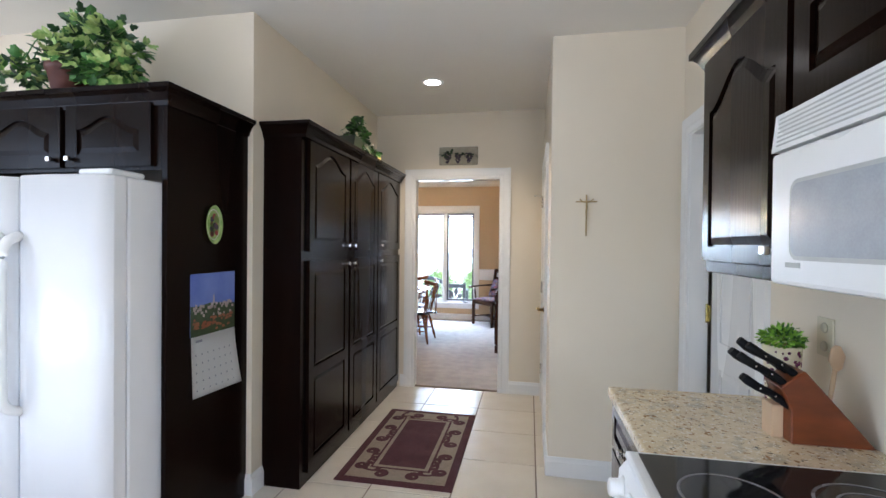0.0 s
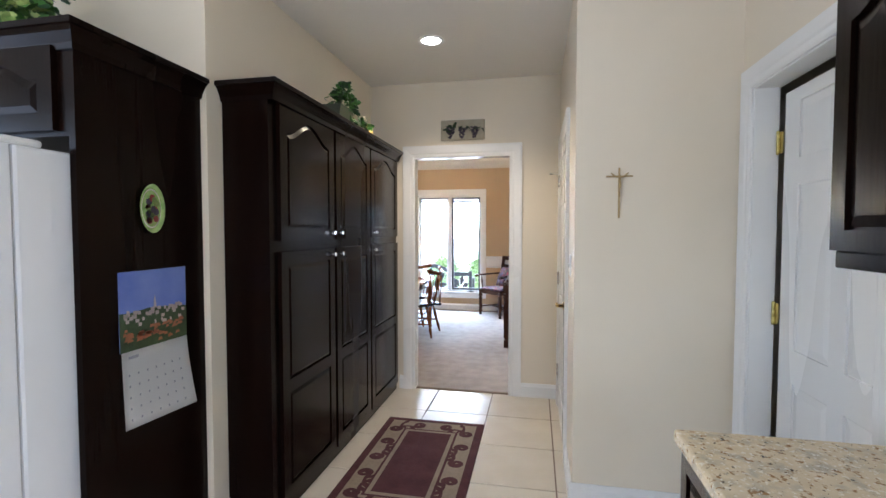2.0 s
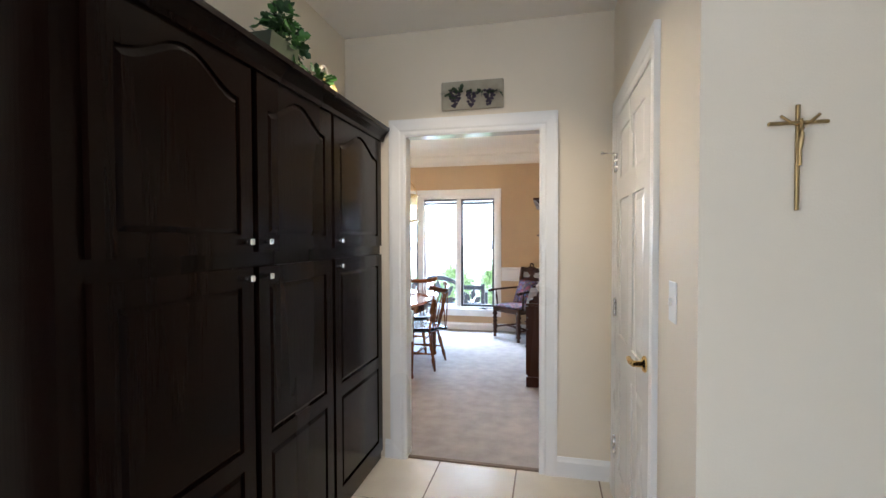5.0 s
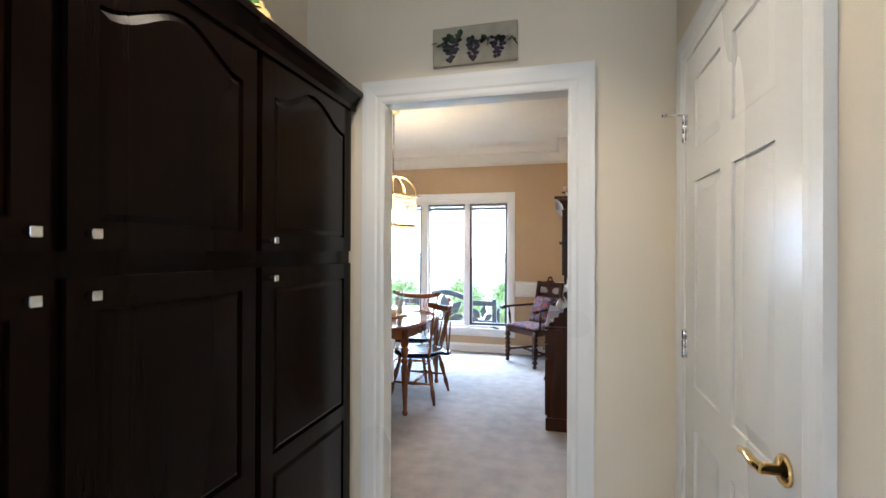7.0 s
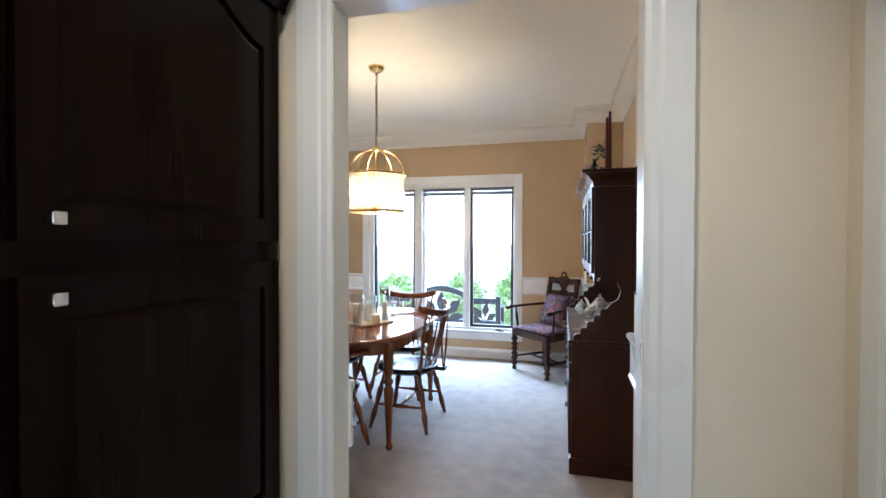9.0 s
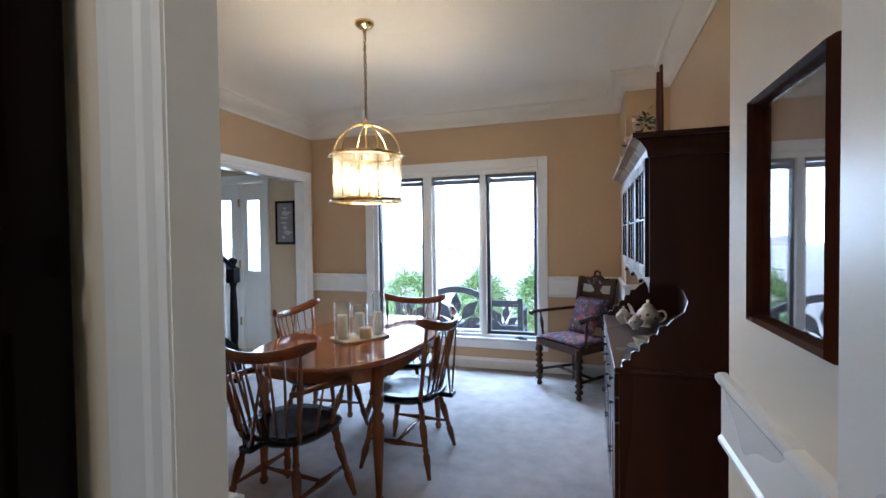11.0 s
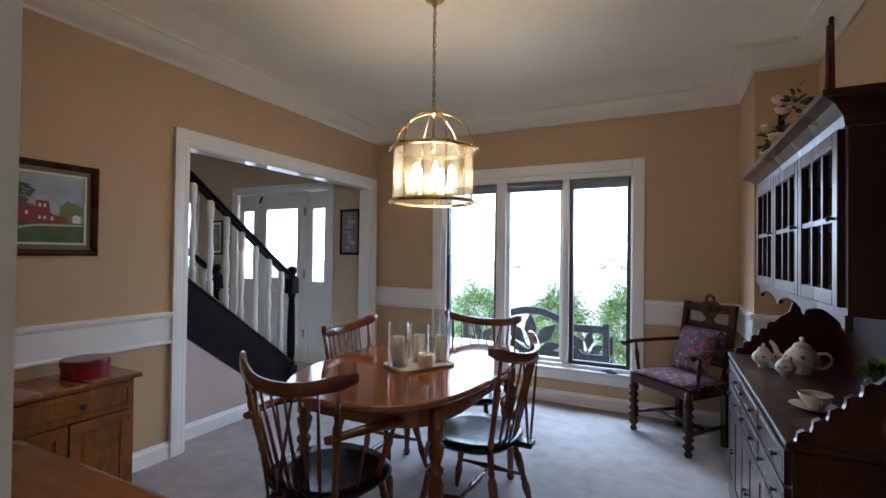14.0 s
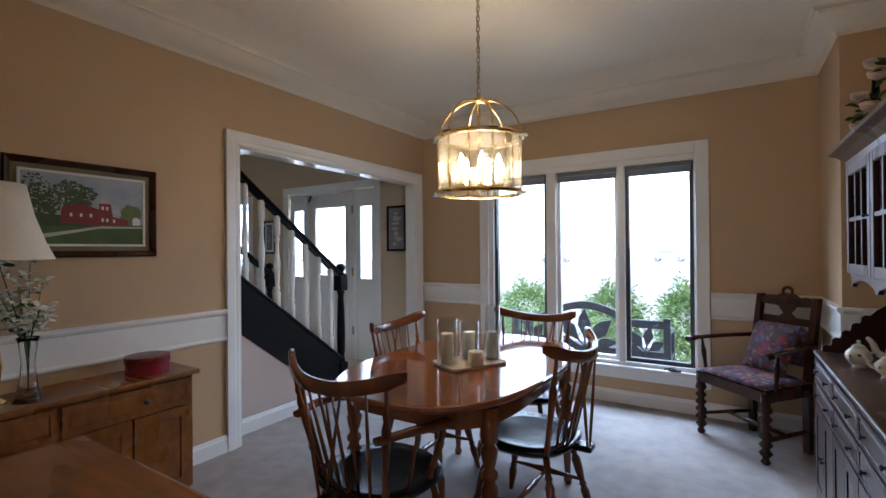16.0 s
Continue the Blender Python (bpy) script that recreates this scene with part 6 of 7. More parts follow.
def teapot(x, y, s, label, category, handle=True, spout=True):
    t = thing("teapot" if spout and s > 0.9 else ("creamer" if spout else "sugar_bowl"), label, category, "tea set", at=(x, y, HT))
    b = lathe(bmesh.new(), [(r * s, z * s) for r, z in ((0.030, 0), (0.032, 0.006), (0.026, 0.012), (0.050, 0.030), (0.064, 0.055), (0.062, 0.080), (0.044, 0.103), (0.034, 0.110), (0.036, 0.114), (0.030, 0.116), (0.002, 0.116))], 22, at=(x, y, HT))
    part("body", b, M_CHINA, t)
    part("lid", lathe(bmesh.new(), [(r * s, z * s) for r, z in ((0.034, 0.1165), (0.026, 0.128), (0.010, 0.136), (0.006, 0.140), (0.011, 0.148), (0.008, 0.156), (0.001, 0.158))], 18, at=(x, y, HT)), M_CHINA, t)
    if handle:
        part("handle", tube(bmesh.new(), smooth_path([(x - 0.01, y - 0.056 * s, HT + 0.095 * s), (x - 0.01, y - 0.092 * s, HT + 0.10 * s), (x - 0.01, y - 0.105 * s, HT + 0.07 * s), (x - 0.01, y - 0.08 * s, HT + 0.04 * s), (x - 0.01, y - 0.056 * s, HT + 0.038 * s)], 5), 0.006 * s, 8), M_CHINA, t)
    if spout:
        n_pts = smooth_path([(x, y + 0.052 * s, HT + 0.05 * s), (x, y + 0.085 * s, HT + 0.065 * s), (x, y + 0.100 * s, HT + 0.10 * s), (x, y + 0.118 * s, HT + 0.122 * s)], 4)
        part("spout", tube(bmesh.new(), n_pts, [0.017 * s - 0.0008 * s * q for q in range(len(n_pts))], 8), M_CHINA, t)
    gm = bmesh.new()
    for q in range(9):
        a = q * 0.7
        lathe(gm, [(0.001, -0.002), (0.010 * s, 0), (0.001, 0.002)], 6, m=along((x + 0.0635 * s * math.cos(a), y + 0.0635 * s * math.sin(a), HT + (0.058 + 0.01 * (q % 3)) * s), (x + math.cos(a), y + math.sin(a), HT + 0.06 * s)))
    part("flower_sprig", gm, material("sprig_gilt", (0.30, 0.20, 0.12), (0.15, 0.20, 0.10), 60, 0.3), t, "painted flower sprigs")["kind"] = "stuff"
    t.matrix_basis = Matrix.Translation((x, y, 0)) @ pose(0, 0, 0, 0, 0, 62) @ Matrix.Translation((-x, -y, 0)) @ t.matrix_basis
    return t


teapot(-0.11, 6.90, 1.05, "white china teapot with painted sprigs on the hutch", "teapot")
teapot(-0.19, 6.80, 0.62, "white china creamer beside the teapot", "creamer")
teapot(-0.245, 6.96, 0.72, "white china sugar bowl with lid on the hutch", "sugar bowl", True, False)
cs = thing("cup_and_saucer", "white china cup on a saucer on the hutch", "teacup", at=(-0.20, 6.30, HT))
part("saucer", lathe(bmesh.new(), [(0.030, 0.0), (0.034, 0.003), (0.070, 0.014), (0.074, 0.017), (0.070, 0.017), (0.034, 0.007), (0.001, 0.006)], 26, at=(-0.20, 6.30, HT)), M_CHINA, cs)
cup = part("cup", lathe(bmesh.new(), [(0.022, 0.0075), (0.024, 0.012), (0.040, 0.032), (0.050, 0.056), (0.048, 0.057), (0.037, 0.033), (0.020, 0.016), (0.001, 0.015)], 24, at=(-0.20, 6.30, HT)), M_CHINA, cs)
part("handle", tube(bmesh.new(), smooth_path([(-0.20, 6.255, HT + 0.05), (-0.20, 6.230, HT + 0.048), (-0.20, 6.228, HT + 0.03), (-0.20, 6.260, HT + 0.025)], 4), 0.003, 6), M_CHINA, cup)


def leaves(parent, name, mats, places, size, lobes=True):
    """Many leaves joined by colour, each with its own turn."""
    groups = {m.name: (m, bmesh.new()) for m in mats}
    for p, d in places:
        m = random.choice(mats)
        bm = groups[m.name][1]
        out = [(0, 0), (0.30, 0.02), (0.52, 0.36), (0.27, 0.45), (0.33, 0.72), (0, 1.0), (-0.33, 0.72), (-0.27, 0.45), (-0.52, 0.36), (-0.30, 0.02)] if lobes else [(0, 0), (0.20, 0.25), (0.24, 0.5), (0.15, 0.8), (0, 1.0), (-0.15, 0.8), (-0.24, 0.5), (-0.20, 0.25)]
        s = size * random.uniform(0.65, 1.2)
        q = Vector(d).to_track_quat("Y", "Z").to_matrix().to_4x4()
        mm = Matrix.Translation(p) @ q @ pose(0, 0, 0, random.uniform(-35, 35), random.uniform(-60, 60), random.uniform(-50, 50))
        c = bm.verts.new(mm @ Vector((0, 0.42 * s, -0.08 * s)))
        vs = [bm.verts.new(mm @ Vector((x * s, y * s, (0.12 * abs(x) - 0.15 * y * y) * s))) for x, y in out]
        for k in range(len(vs)):
            bm.faces.new((c, vs[k], vs[(k + 1) % len(vs)]))
    for m, bm in groups.values():
        ob = part(name, bm, m, parent)
        ob["kind"] = "stuff"


def shell(c, rx, ry, rz, n, low=-0.3):
    out = []
    while len(out) < n:
        d = Vector((random.gauss(0, 1), random.gauss(0, 1), random.gauss(0, 1))).normalized()
        if d.z < low:
            continue
        r = random.uniform(0.55, 1.0)
        bump = 0.8 + 0.35 * noise.noise(d * 2.2)
        out.append((Vector((c[0] + d.x * rx * r * bump, c[1] + d.y * ry * r * bump, c[2] + d.z * rz * r * bump)), d + Vector((0, 0, -0.2))))
    return out


M_LEAFDARK = material("dark_ivy_leaf", (0.022, 0.060, 0.018), (0.04, 0.10, 0.03), 26, 0.4)
random.seed(7)
ivy = thing("potted_ivy", "variegated ivy in a brown clay pot on the cabinet top", "plant", at=(-2.20, 1.98, 2.062))
part("pot", lathe(bmesh.new(), [(0.055, 0), (0.060, 0.004), (0.082, 0.11), (0.088, 0.112), (0.090, 0.135), (0.082, 0.136), (0.076, 0.115), (0.001, 0.112)], 22, at=(-2.06, 1.83, 2.062)), M_TERRA, ivy)
pl = shell((-2.12, 2.0, 2.31), 0.31, 0.18, 0.25, 560, -0.5) + shell((-2.45, 1.88, 2.19), 0.22, 0.14, 0.13, 170, -0.5) + shell((-1.86, 1.84, 2.15), 0.20, 0.12, 0.10, 180, -0.6) + shell((-2.02, 1.76, 2.21), 0.13, 0.06, 0.05, 40, -0.4)
leaves(ivy, "foliage", [M_LEAF, M_LEAF, M_LEAF2, M_LEAF2, M_LEAFDARK, M_LEAFDARK], pl, 0.054)
for k in range(9):
    a = random.uniform(0, math.tau)
    e = (-2.20 + 0.26 * math.cos(a), 1.93 + 0.12 * math.sin(a), 2.22 + random.uniform(-0.06, 0.14))
    part("stem", tube(bmesh.new(), smooth_path([(-2.20, 1.90, 2.17), ((-2.20 + e[0]) / 2, (1.90 + e[1]) / 2, 2.36), e], 5), 0.003, 5), M_LEAF, ivy)

box_ivy = thing("ivy_planter", "dark green planter with trailing ivy on the pantry cabinet", "plant", at=(-1.29, 3.40, 2.078))
pb = bmesh.new()
prism(pb, [(-1.385, 2.078), (-1.215, 2.078), (-1.195, 2.205), (-1.405, 2.205)], "y", 3.22, 3.42)
part("planter", pb, material("dark_green_tin", (0.05, 0.065, 0.035), (0.035, 0.045, 0.025), 20, 0.4), box_ivy)
leaves(box_ivy, "foliage", [M_LEAFDARK, M_LEAF], shell((-1.27, 3.40, 2.22), 0.11, 0.16, 0.15, 170, -0.9) + shell((-1.24, 3.36, 2.30), 0.06, 0.08, 0.10, 70) + shell((-1.20, 3.58, 2.13), 0.07, 0.10, 0.05, 40), 0.042)
fig = thing("glass_ornament", "clear and gold glass ornament beside the planter", "ornament", at=(-1.22, 3.74, 2.082))
part("jar", lathe(bmesh.new(), [(0.030, 0), (0.046, 0.012), (0.052, 0.045), (0.040, 0.075), (0.022, 0.088), (0.026, 0.10), (0.022, 0.10), (0.018, 0.088), (0.001, 0.085)], 18, at=(-1.22, 3.72, 2.082)), material("gold_glass", (0.70, 0.55, 0.25), (0.60, 0.45, 0.18), 20, 0.15), fig)
part("loop", tube(bmesh.new(), smooth_path([(-1.22, 3.66, 2.12), (-1.22, 3.64, 2.19), (-1.22, 3.69, 2.235), (-1.22, 3.73, 2.19)], 5), 0.008, 8), M_CHINA, fig)

hb = thing("salad_plant", "small green plant in a white bowl on the hutch", "plant", at=(0.05, 6.53, HT))
part("bowl", lathe(bmesh.new(), [(0.032, 0), (0.036, 0.004), (0.062, 0.050), (0.058, 0.052), (0.030, 0.010), (0.001, 0.009)], 20, at=(0.05, 6.53, HT)), M_CHINA, hb)
leaves(hb, "foliage", [M_LEAF, M_LEAFDARK, M_LEAF2], shell((0.05, 6.53, HT + 0.095), 0.075, 0.075, 0.055, 100), 0.034)

for x, y, h in ((-0.095, 6.58, 0.46), (-0.070, 6.65, 0.52)):
    cd = thing("taper_candle", "tall burgundy taper candle in a small holder on the hutch", "candle", "candles on the hutch", at=(x, y, 1.758))
    part("holder", lathe(bmesh.new(), [(0.032, 0), (0.034, 0.006), (0.016, 0.014), (0.014, 0.03), (0.018, 0.034)], 14, at=(x, y, 1.758)), M_CHINA, cd)
    part("taper", lathe(bmesh.new(), [(0.014, 0.034), (0.013, h * 0.5), (0.009, h), (0.002, h + 0.006)], 12, at=(x, y, 1.758)), M_REDWAX, cd)
M_ROSE = material("porcelain_rose", (0.58, 0.42, 0.32), (0.68, 0.55, 0.44), 60, 0.5)
RO = Vector((-0.14, 7.17, 1.758))
roses = thing("rose_ornament", "porcelain rose ornament with dark leaves on the hutch", "ornament", at=tuple(RO))
part("base", lathe(bmesh.new(), [(0.06, 0), (0.065, 0.010), (0.04, 0.03), (0.022, 0.12), (0.012, 0.30), (0.001, 0.30)], 16, at=tuple(RO)), M_BLACK, roses)
for dx, dy, dz, r in ((-0.05, 0.03, 0.09, 0.046), (-0.03, -0.05, 0.16, 0.044), (-0.05, 0.03, 0.23, 0.042), (0.0, -0.03, 0.30, 0.044), (0.0, 0.03, 0.37, 0.046), (0.03, 0.06, 0.17, 0.036)):
    rb = bmesh.new()
    r *= 0.85
    c = RO + Vector((dx, dy, dz))
    for q in range(4):
        rr = r * (1 - q * 0.2)
        lathe(rb, [(0.002, -rr * 0.7), (rr * 0.8, -rr * 0.35), (rr, rr * 0.25), (rr * 0.82, rr * 0.5), (rr * 0.7, rr * 0.2)], 9, m=Matrix.Translation(c) @ pose(0, 0, 0, 25 * math.cos(q), 25 * math.sin(q), q * 25))
    part("rose", rb, M_ROSE, roses)
leaves(roses, "foliage", [M_LEAFDARK], shell(tuple(RO + Vector((0, 0, 0.14))), 0.08, 0.09, 0.12, 50) + shell(tuple(RO + Vector((0.05, -0.05, 0.30))), 0.06, 0.07, 0.12, 40), 0.045, False)

# ---- on the sideboard ----
rb = thing("round_box", "round red lacquer box with lid on the sideboard", "box", at=(-3.285, 5.60, 0.67))
part("drum", lathe(bmesh.new(), [(0.097, 0), (0.099, 0.001), (0.100, 0.003), (0.100, 0.006), (0.100, 0.056), (0.100, 0.0575), (0.001, 0.0575)], 32, at=(-3.285, 5.60, 0.67)), material("red_lacquer", (0.30, 0.014, 0.022), (0.22, 0.010, 0.016), 16, 0.25), rb)
part("lid", lathe(bmesh.new(), [(0.1005, 0.0578), (0.104, 0.058), (0.105, 0.060), (0.105, 0.064), (0.105, 0.084), (0.105, 0.088), (0.103, 0.0915), (0.100, 0.0925), (0.095, 0.093), (0.001, 0.094)], 32, at=(-3.285, 5.60, 0.67)), material("red_lacquer_lid", (0.24, 0.014, 0.018), (0.17, 0.010, 0.014), 16, 0.25), rb)
vs = thing("flower_vase", "flared glass vase with white blossom stems on the sideboard", "vase", at=(-3.19, 5.07, 0.67))
VX, VY = -3.215, 5.10
gv = part("glass", lathe(bmesh.new(), [(0.050, 0), (0.053, 0.006), (0.043, 0.02), (0.031, 0.09), (0.024, 0.165), (0.033, 0.255), (0.040, 0.272), (0.037, 0.272), (0.029, 0.25), (0.021, 0.165), (0.027, 0.08), (0.036, 0.02), (0.001, 0.014)], 20, at=(VX, VY, 0.67)), M_CLEAR, vs)
gv.visible_shadow = False
M_BLOOM = material("white_petal", (0.84, 0.83, 0.77), (0.76, 0.78, 0.66), 30, 0.6)
random.seed(11)
blooms, greens = [], []
for k in range(17):
    a, r = random.uniform(0, math.tau), random.uniform(0.03, 0.16)
    e = Vector((VX + r * math.cos(a) * 0.8, VY + r * math.sin(a), 1.0 + random.uniform(0.0, 0.27)))
    path = smooth_path([(VX, VY, 0.70), (VX + 0.012 * math.cos(a), VY + 0.012 * math.sin(a), 0.92), tuple(e)], 6)
    part("stem", tube(bmesh.new(), path, 0.002, 5), M_WALNUT if k % 2 else M_LEAF, vs)
    for q in range(7):
        p = path[-1 - q % 5] + Vector((random.uniform(-0.02, 0.02), random.uniform(-0.02, 0.02), random.uniform(-0.02, 0.02)))
        blooms += [(p, Vector((random.uniform(-1, 1), random.uniform(-1, 1), random.uniform(-0.2, 1)))) for _ in range(5)]
        greens.append((p, Vector((random.uniform(-1, 1), random.uniform(-1, 1), 0.2))))
leaves(vs, "blossom", [M_BLOOM], blooms, 0.036, False)
leaves(vs, "foliage", [M_LEAF], greens[:80], 0.045, False)
lamp = thing("table_lamp", "table lamp with cream bell shade on the sideboard", "lamp", at=(-3.27, 4.93, 0.67))
part("base", lathe(bmesh.new(), [(0.055, 0), (0.057, 0.012), (0.025, 0.03), (0.035, 0.10), (0.042, 0.16), (0.028, 0.25), (0.014, 0.30), (0.010, 0.60)], 20, at=(-3.30, 5.0, 0.67)), M_BRASS, lamp)
sh = bmesh.new()
lathe(sh, [(0.215, 0.60), (0.180, 0.68), (0.145, 0.79), (0.118, 0.92), (0.116, 0.92), (0.143, 0.79), (0.178, 0.68), (0.212, 0.60), (0.215, 0.60)], 32, at=(-3.30, 5.0, 0.67))
part("shade", sh, material("cream_lampshade", (0.74, 0.68, 0.55), (0.70, 0.63, 0.50), 60, 0.8, bump=0.2, bump_scale=300), lamp)

# ---- kitchen small things ----
rug = thing("runner_rug", "burgundy and tan rug with scrolled border", "rug", at=(-0.69, 3.13, 0))
RX0, RX1, RY0, RY1 = -1.045, -0.335, 2.54, 3.72
part("border", boxed(RX0, RX1, RY0, RY1, 0.0005, 0.0095, bevel=0.003), M_RUG, rug)
part("tan_field", boxed(RX0 + 0.05, RX1 - 0.05, RY0 + 0.05, RY1 - 0.05, 0.0095, 0.0115), M_RUGTAN, rug)
part("line", boxed(RX0 + 0.165, RX1 - 0.165, RY0 + 0.175, RY1 - 0.175, 0.0115, 0.0122), M_RUG, rug)
part("tan_line", boxed(RX0 + 0.180, RX1 - 0.180, RY0 + 0.190, RY1 - 0.190, 0.0122, 0.0129), M_RUGTAN, rug)
part("centre", boxed(RX0 + 0.205, RX1 - 0.205, RY0 + 0.215, RY1 - 0.215, 0.0129, 0.0137), M_RUG, rug)


def ribbon(bm, pts, w):
    pts = [Vector(p) for p in pts]
    L, Rr = [], []
    for i, p in enumerate(pts):
        d = (pts[min(i + 1, len(pts) - 1)] - pts[max(i - 1, 0)]).normalized()
        nrm = Vector((-d.y, d.x))
        ww = w[i] if isinstance(w, list) else w
        L.append(bm.verts.new((p.x + nrm.x * ww, p.y + nrm.y * ww, 0.0123)))
        Rr.append(bm.verts.new((p.x - nrm.x * ww, p.y - nrm.y * ww, 0.0123)))
    for i in range(len(pts) - 1):
        bm.faces.new((L[i], L[i + 1], Rr[i + 1], Rr[i]))


def scroll(cx, cy, turn, flip, s=1.2):
    """A curling tendril with a leaf."""
    bm = bmesh.new()
    m = pose(cx, cy, 0, 0, 0, turn)

    def tr(p):
        q = m @ Vector((p[0] * s * flip, p[1] * s, 0))
        return (q.x, q.y)
    spiral = [tr((0.034 * (1 - q / 26) * math.cos(q * 0.42), 0.034 * (1 - q / 26) * math.sin(q * 0.42))) for q in range(24)]
    tail = [tr((0.034 - 0.012 * math.sin(q / 8 * math.pi), -0.105 * q / 8)) for q in range(9)][::-1]
    ribbon(bm, tail[:-1] + spiral, [0.008 + 0.006 * math.sin(i / 31 * math.pi) for i in range(len(tail) - 1 + len(spiral))])
    for o, a in ((-0.05, 50), (-0.075, -60)):
        c = Vector((0.025, o))
        d = Vector((math.cos(radians(a)), math.sin(radians(a))))
        nn = Vector((-d.y, d.x))
        pts = [tr(tuple(c + d * l + nn * w)) for l, w in ((0, 0), (0.024, 0.015), (0.056, 0.0), (0.024, -0.015))]
        vs = [bm.verts.new((x, y, 0.0118 + 0.0003 * (a > 0))) for x, y in pts]
        bm.faces.new(vs)
    return bm


for j in range(5):
    y = RY0 + 0.16 + j * 0.20
    for x, f in ((RX0 + 0.105, 1), (RX1 - 0.105, -1)):
        part("scroll", scroll(x, y + 0.03, 0 if j % 2 else 180, f * (1 if j % 2 else -1)), M_RUG, rug)
for j in range(2):
    x = RX0 + 0.255 + j * 0.20
    for y, f in ((RY0 + 0.112, 1), (RY1 - 0.112, -1)):
        part("scroll", scroll(x, y, 90 if j else -90, f * (1 if j else -1)), M_RUG, rug)

# plaque, crucifix, switch
pq = thing("grape_plaque", "stone plaque with painted dark grapes above the doorway", "wall plaque", at=(-0.60, 4.37, 2.25))
random.seed(5)
part("slab", boxed(-0.787, -0.412, 4.346, 4.368, 2.168, 2.338, bevel=0.006), material("tumbled_stone", (0.42, 0.38, 0.28), (0.33, 0.29, 0.21), 26, 0.85, bump=0.5), pq)
for cx in (-0.70, -0.60, -0.495):
    bm = bmesh.new()
    for q in range(26):
        zz = 2.288 - 0.013 * (q // 4) - 0.02
        lathe(bm, [(0.001, -0.009), (0.008, -0.004), (0.011, 0), (0.008, 0.004), (0.001, 0.009)], 7, at=(cx + (q % 4 - 1.5) * 0.019 * (1 - q / 34) + random.uniform(-0.008, 0.008), 4.345, zz + random.uniform(-0.008, 0.008)))
    part("grape_cluster", bm, P_PURPLE, pq)["kind"] = "stuff"
leaves(pq, "painted_leaf", [P_TREE], [(Vector((-0.765 + 0.033 * q, 4.344, 2.262 + random.uniform(-0.012, 0.022))), Vector((random.uniform(-1, 1), -0.3, random.uniform(-1, 0.6)))) for q in range(11) for _ in range(2)], 0.042)

cx, cy = 0.411, 2.868
crucifix = thing("crucifix", "slim brass wall crucifix", "crucifix", at=(cx, 2.87, 1.46))
part("upright", boxed(cx - 0.0042, cx + 0.0042, cy - 0.009, cy, 1.462, 1.708, bevel=0.002), M_DULLBRASS, crucifix)
part("crossbar", boxed(cx - 0.062, cx + 0.062, cy - 0.011, cy - 0.001, 1.662, 1.670, bevel=0.002), M_DULLBRASS, crucifix)
fb = tube(bmesh.new(), smooth_path([(cx, cy - 0.018, 1.672), (cx + 0.001, cy - 0.020, 1.64), (cx - 0.002, cy - 0.019, 1.60), (cx, cy - 0.016, 1.565)], 4), [0.004] * 3 + [0.006] * 5 + [0.0045] * 5, 8)
tube(fb, smooth_path([(cx - 0.040, cy - 0.014, 1.682), (cx - 0.015, cy - 0.018, 1.662), (cx, cy - 0.019, 1.664), (cx + 0.015, cy - 0.018, 1.662), (cx + 0.040, cy - 0.014, 1.682)], 4), 0.0035, 6)
part("figure", fb, M_DULLBRASS, crucifix)

sw = thing("light_switch", "ivory light switch plate beside the closet door", "switch", at=(0.205, 3.09, 1.21))
part("plate", boxed(0.199, 0.204, 3.05, 3.125, 1.15, 1.27, bevel=0.002), M_APPL, sw)
part("toggle", boxed(0.190, 0.199, 3.082, 3.092, 1.20, 1.222, bevel=0.002), M_APPL, sw)
M_SOCKET = material("ivory_socket", (0.50, 0.45, 0.32), (0.44, 0.40, 0.28), 20, 0.35)
ol = thing("wall_outlet", "ivory double outlet plate above the counter", "outlet", at=(0.95, 1.42, 1.1))
part("plate", boxed(0.943, 0.949, 1.52, 1.595, 1.08, 1.195, bevel=0.002), material("ivory_plastic", (0.62, 0.56, 0.40), (0.58, 0.52, 0.36), 20, 0.35), ol)
for z in (1.11, 1.165):
    part("socket", lathe(bmesh.new(), [(0.016, 0), (0.015, 0.003), (0.001, 0.003)], 14, m=along((0.943, 1.5575, z), (0, 1.5575, z))), M_SOCKET, ol)

# calendar and plate on the tall side panel
cal = thing("wall_calendar", "wall calendar with a city photo above a month grid", "calendar", at=(-1.5, 2.08, 1.25))
PX = -1.4985
photo = part("photo", boxed(PX, PX + 0.002, 1.925, 2.245, 0.955, 1.25), P_BLUE, cal, "photo of rooftops under blue sky")
random.seed(9)


def ypatch(bm, pts, x):
    return prism(bm, pts, "x", x, x + 0.0005)


bm = ypatch(bmesh.new(), [(1.925, 0.955), (2.245, 0.955), (2.245, 1.085), (2.16, 1.095), (2.06, 1.105), (1.97, 1.095), (1.925, 1.10)], PX + 0.002)
part("town", bm, P_TREE, photo)
bm = bmesh.new()
for k in range(44):
    ypatch(bm, blob(random.uniform(1.945, 2.225), random.uniform(0.968, 1.08), random.uniform(0.010, 0.028), random.uniform(0.005, 0.011), 9, 0.3), PX + 0.0025)
part("painted_foliage", bm, P_TREE, photo)["kind"] = "stuff"
bm = bmesh.new()
for k in range(44):
    y, zz, w = random.uniform(1.93, 2.22), random.choice((random.uniform(1.072, 1.095), random.uniform(1.035, 1.09))), random.uniform(0.008, 0.022)
    ypatch(bm, [(y, zz), (y + w, zz), (y + w, zz + 0.012), (y, zz + 0.014)], PX + 0.0031)
ypatch(bm, [(2.075, 1.10), (2.090, 1.10), (2.086, 1.135), (2.0825, 1.15), (2.079, 1.135)], PX + 0.0031)
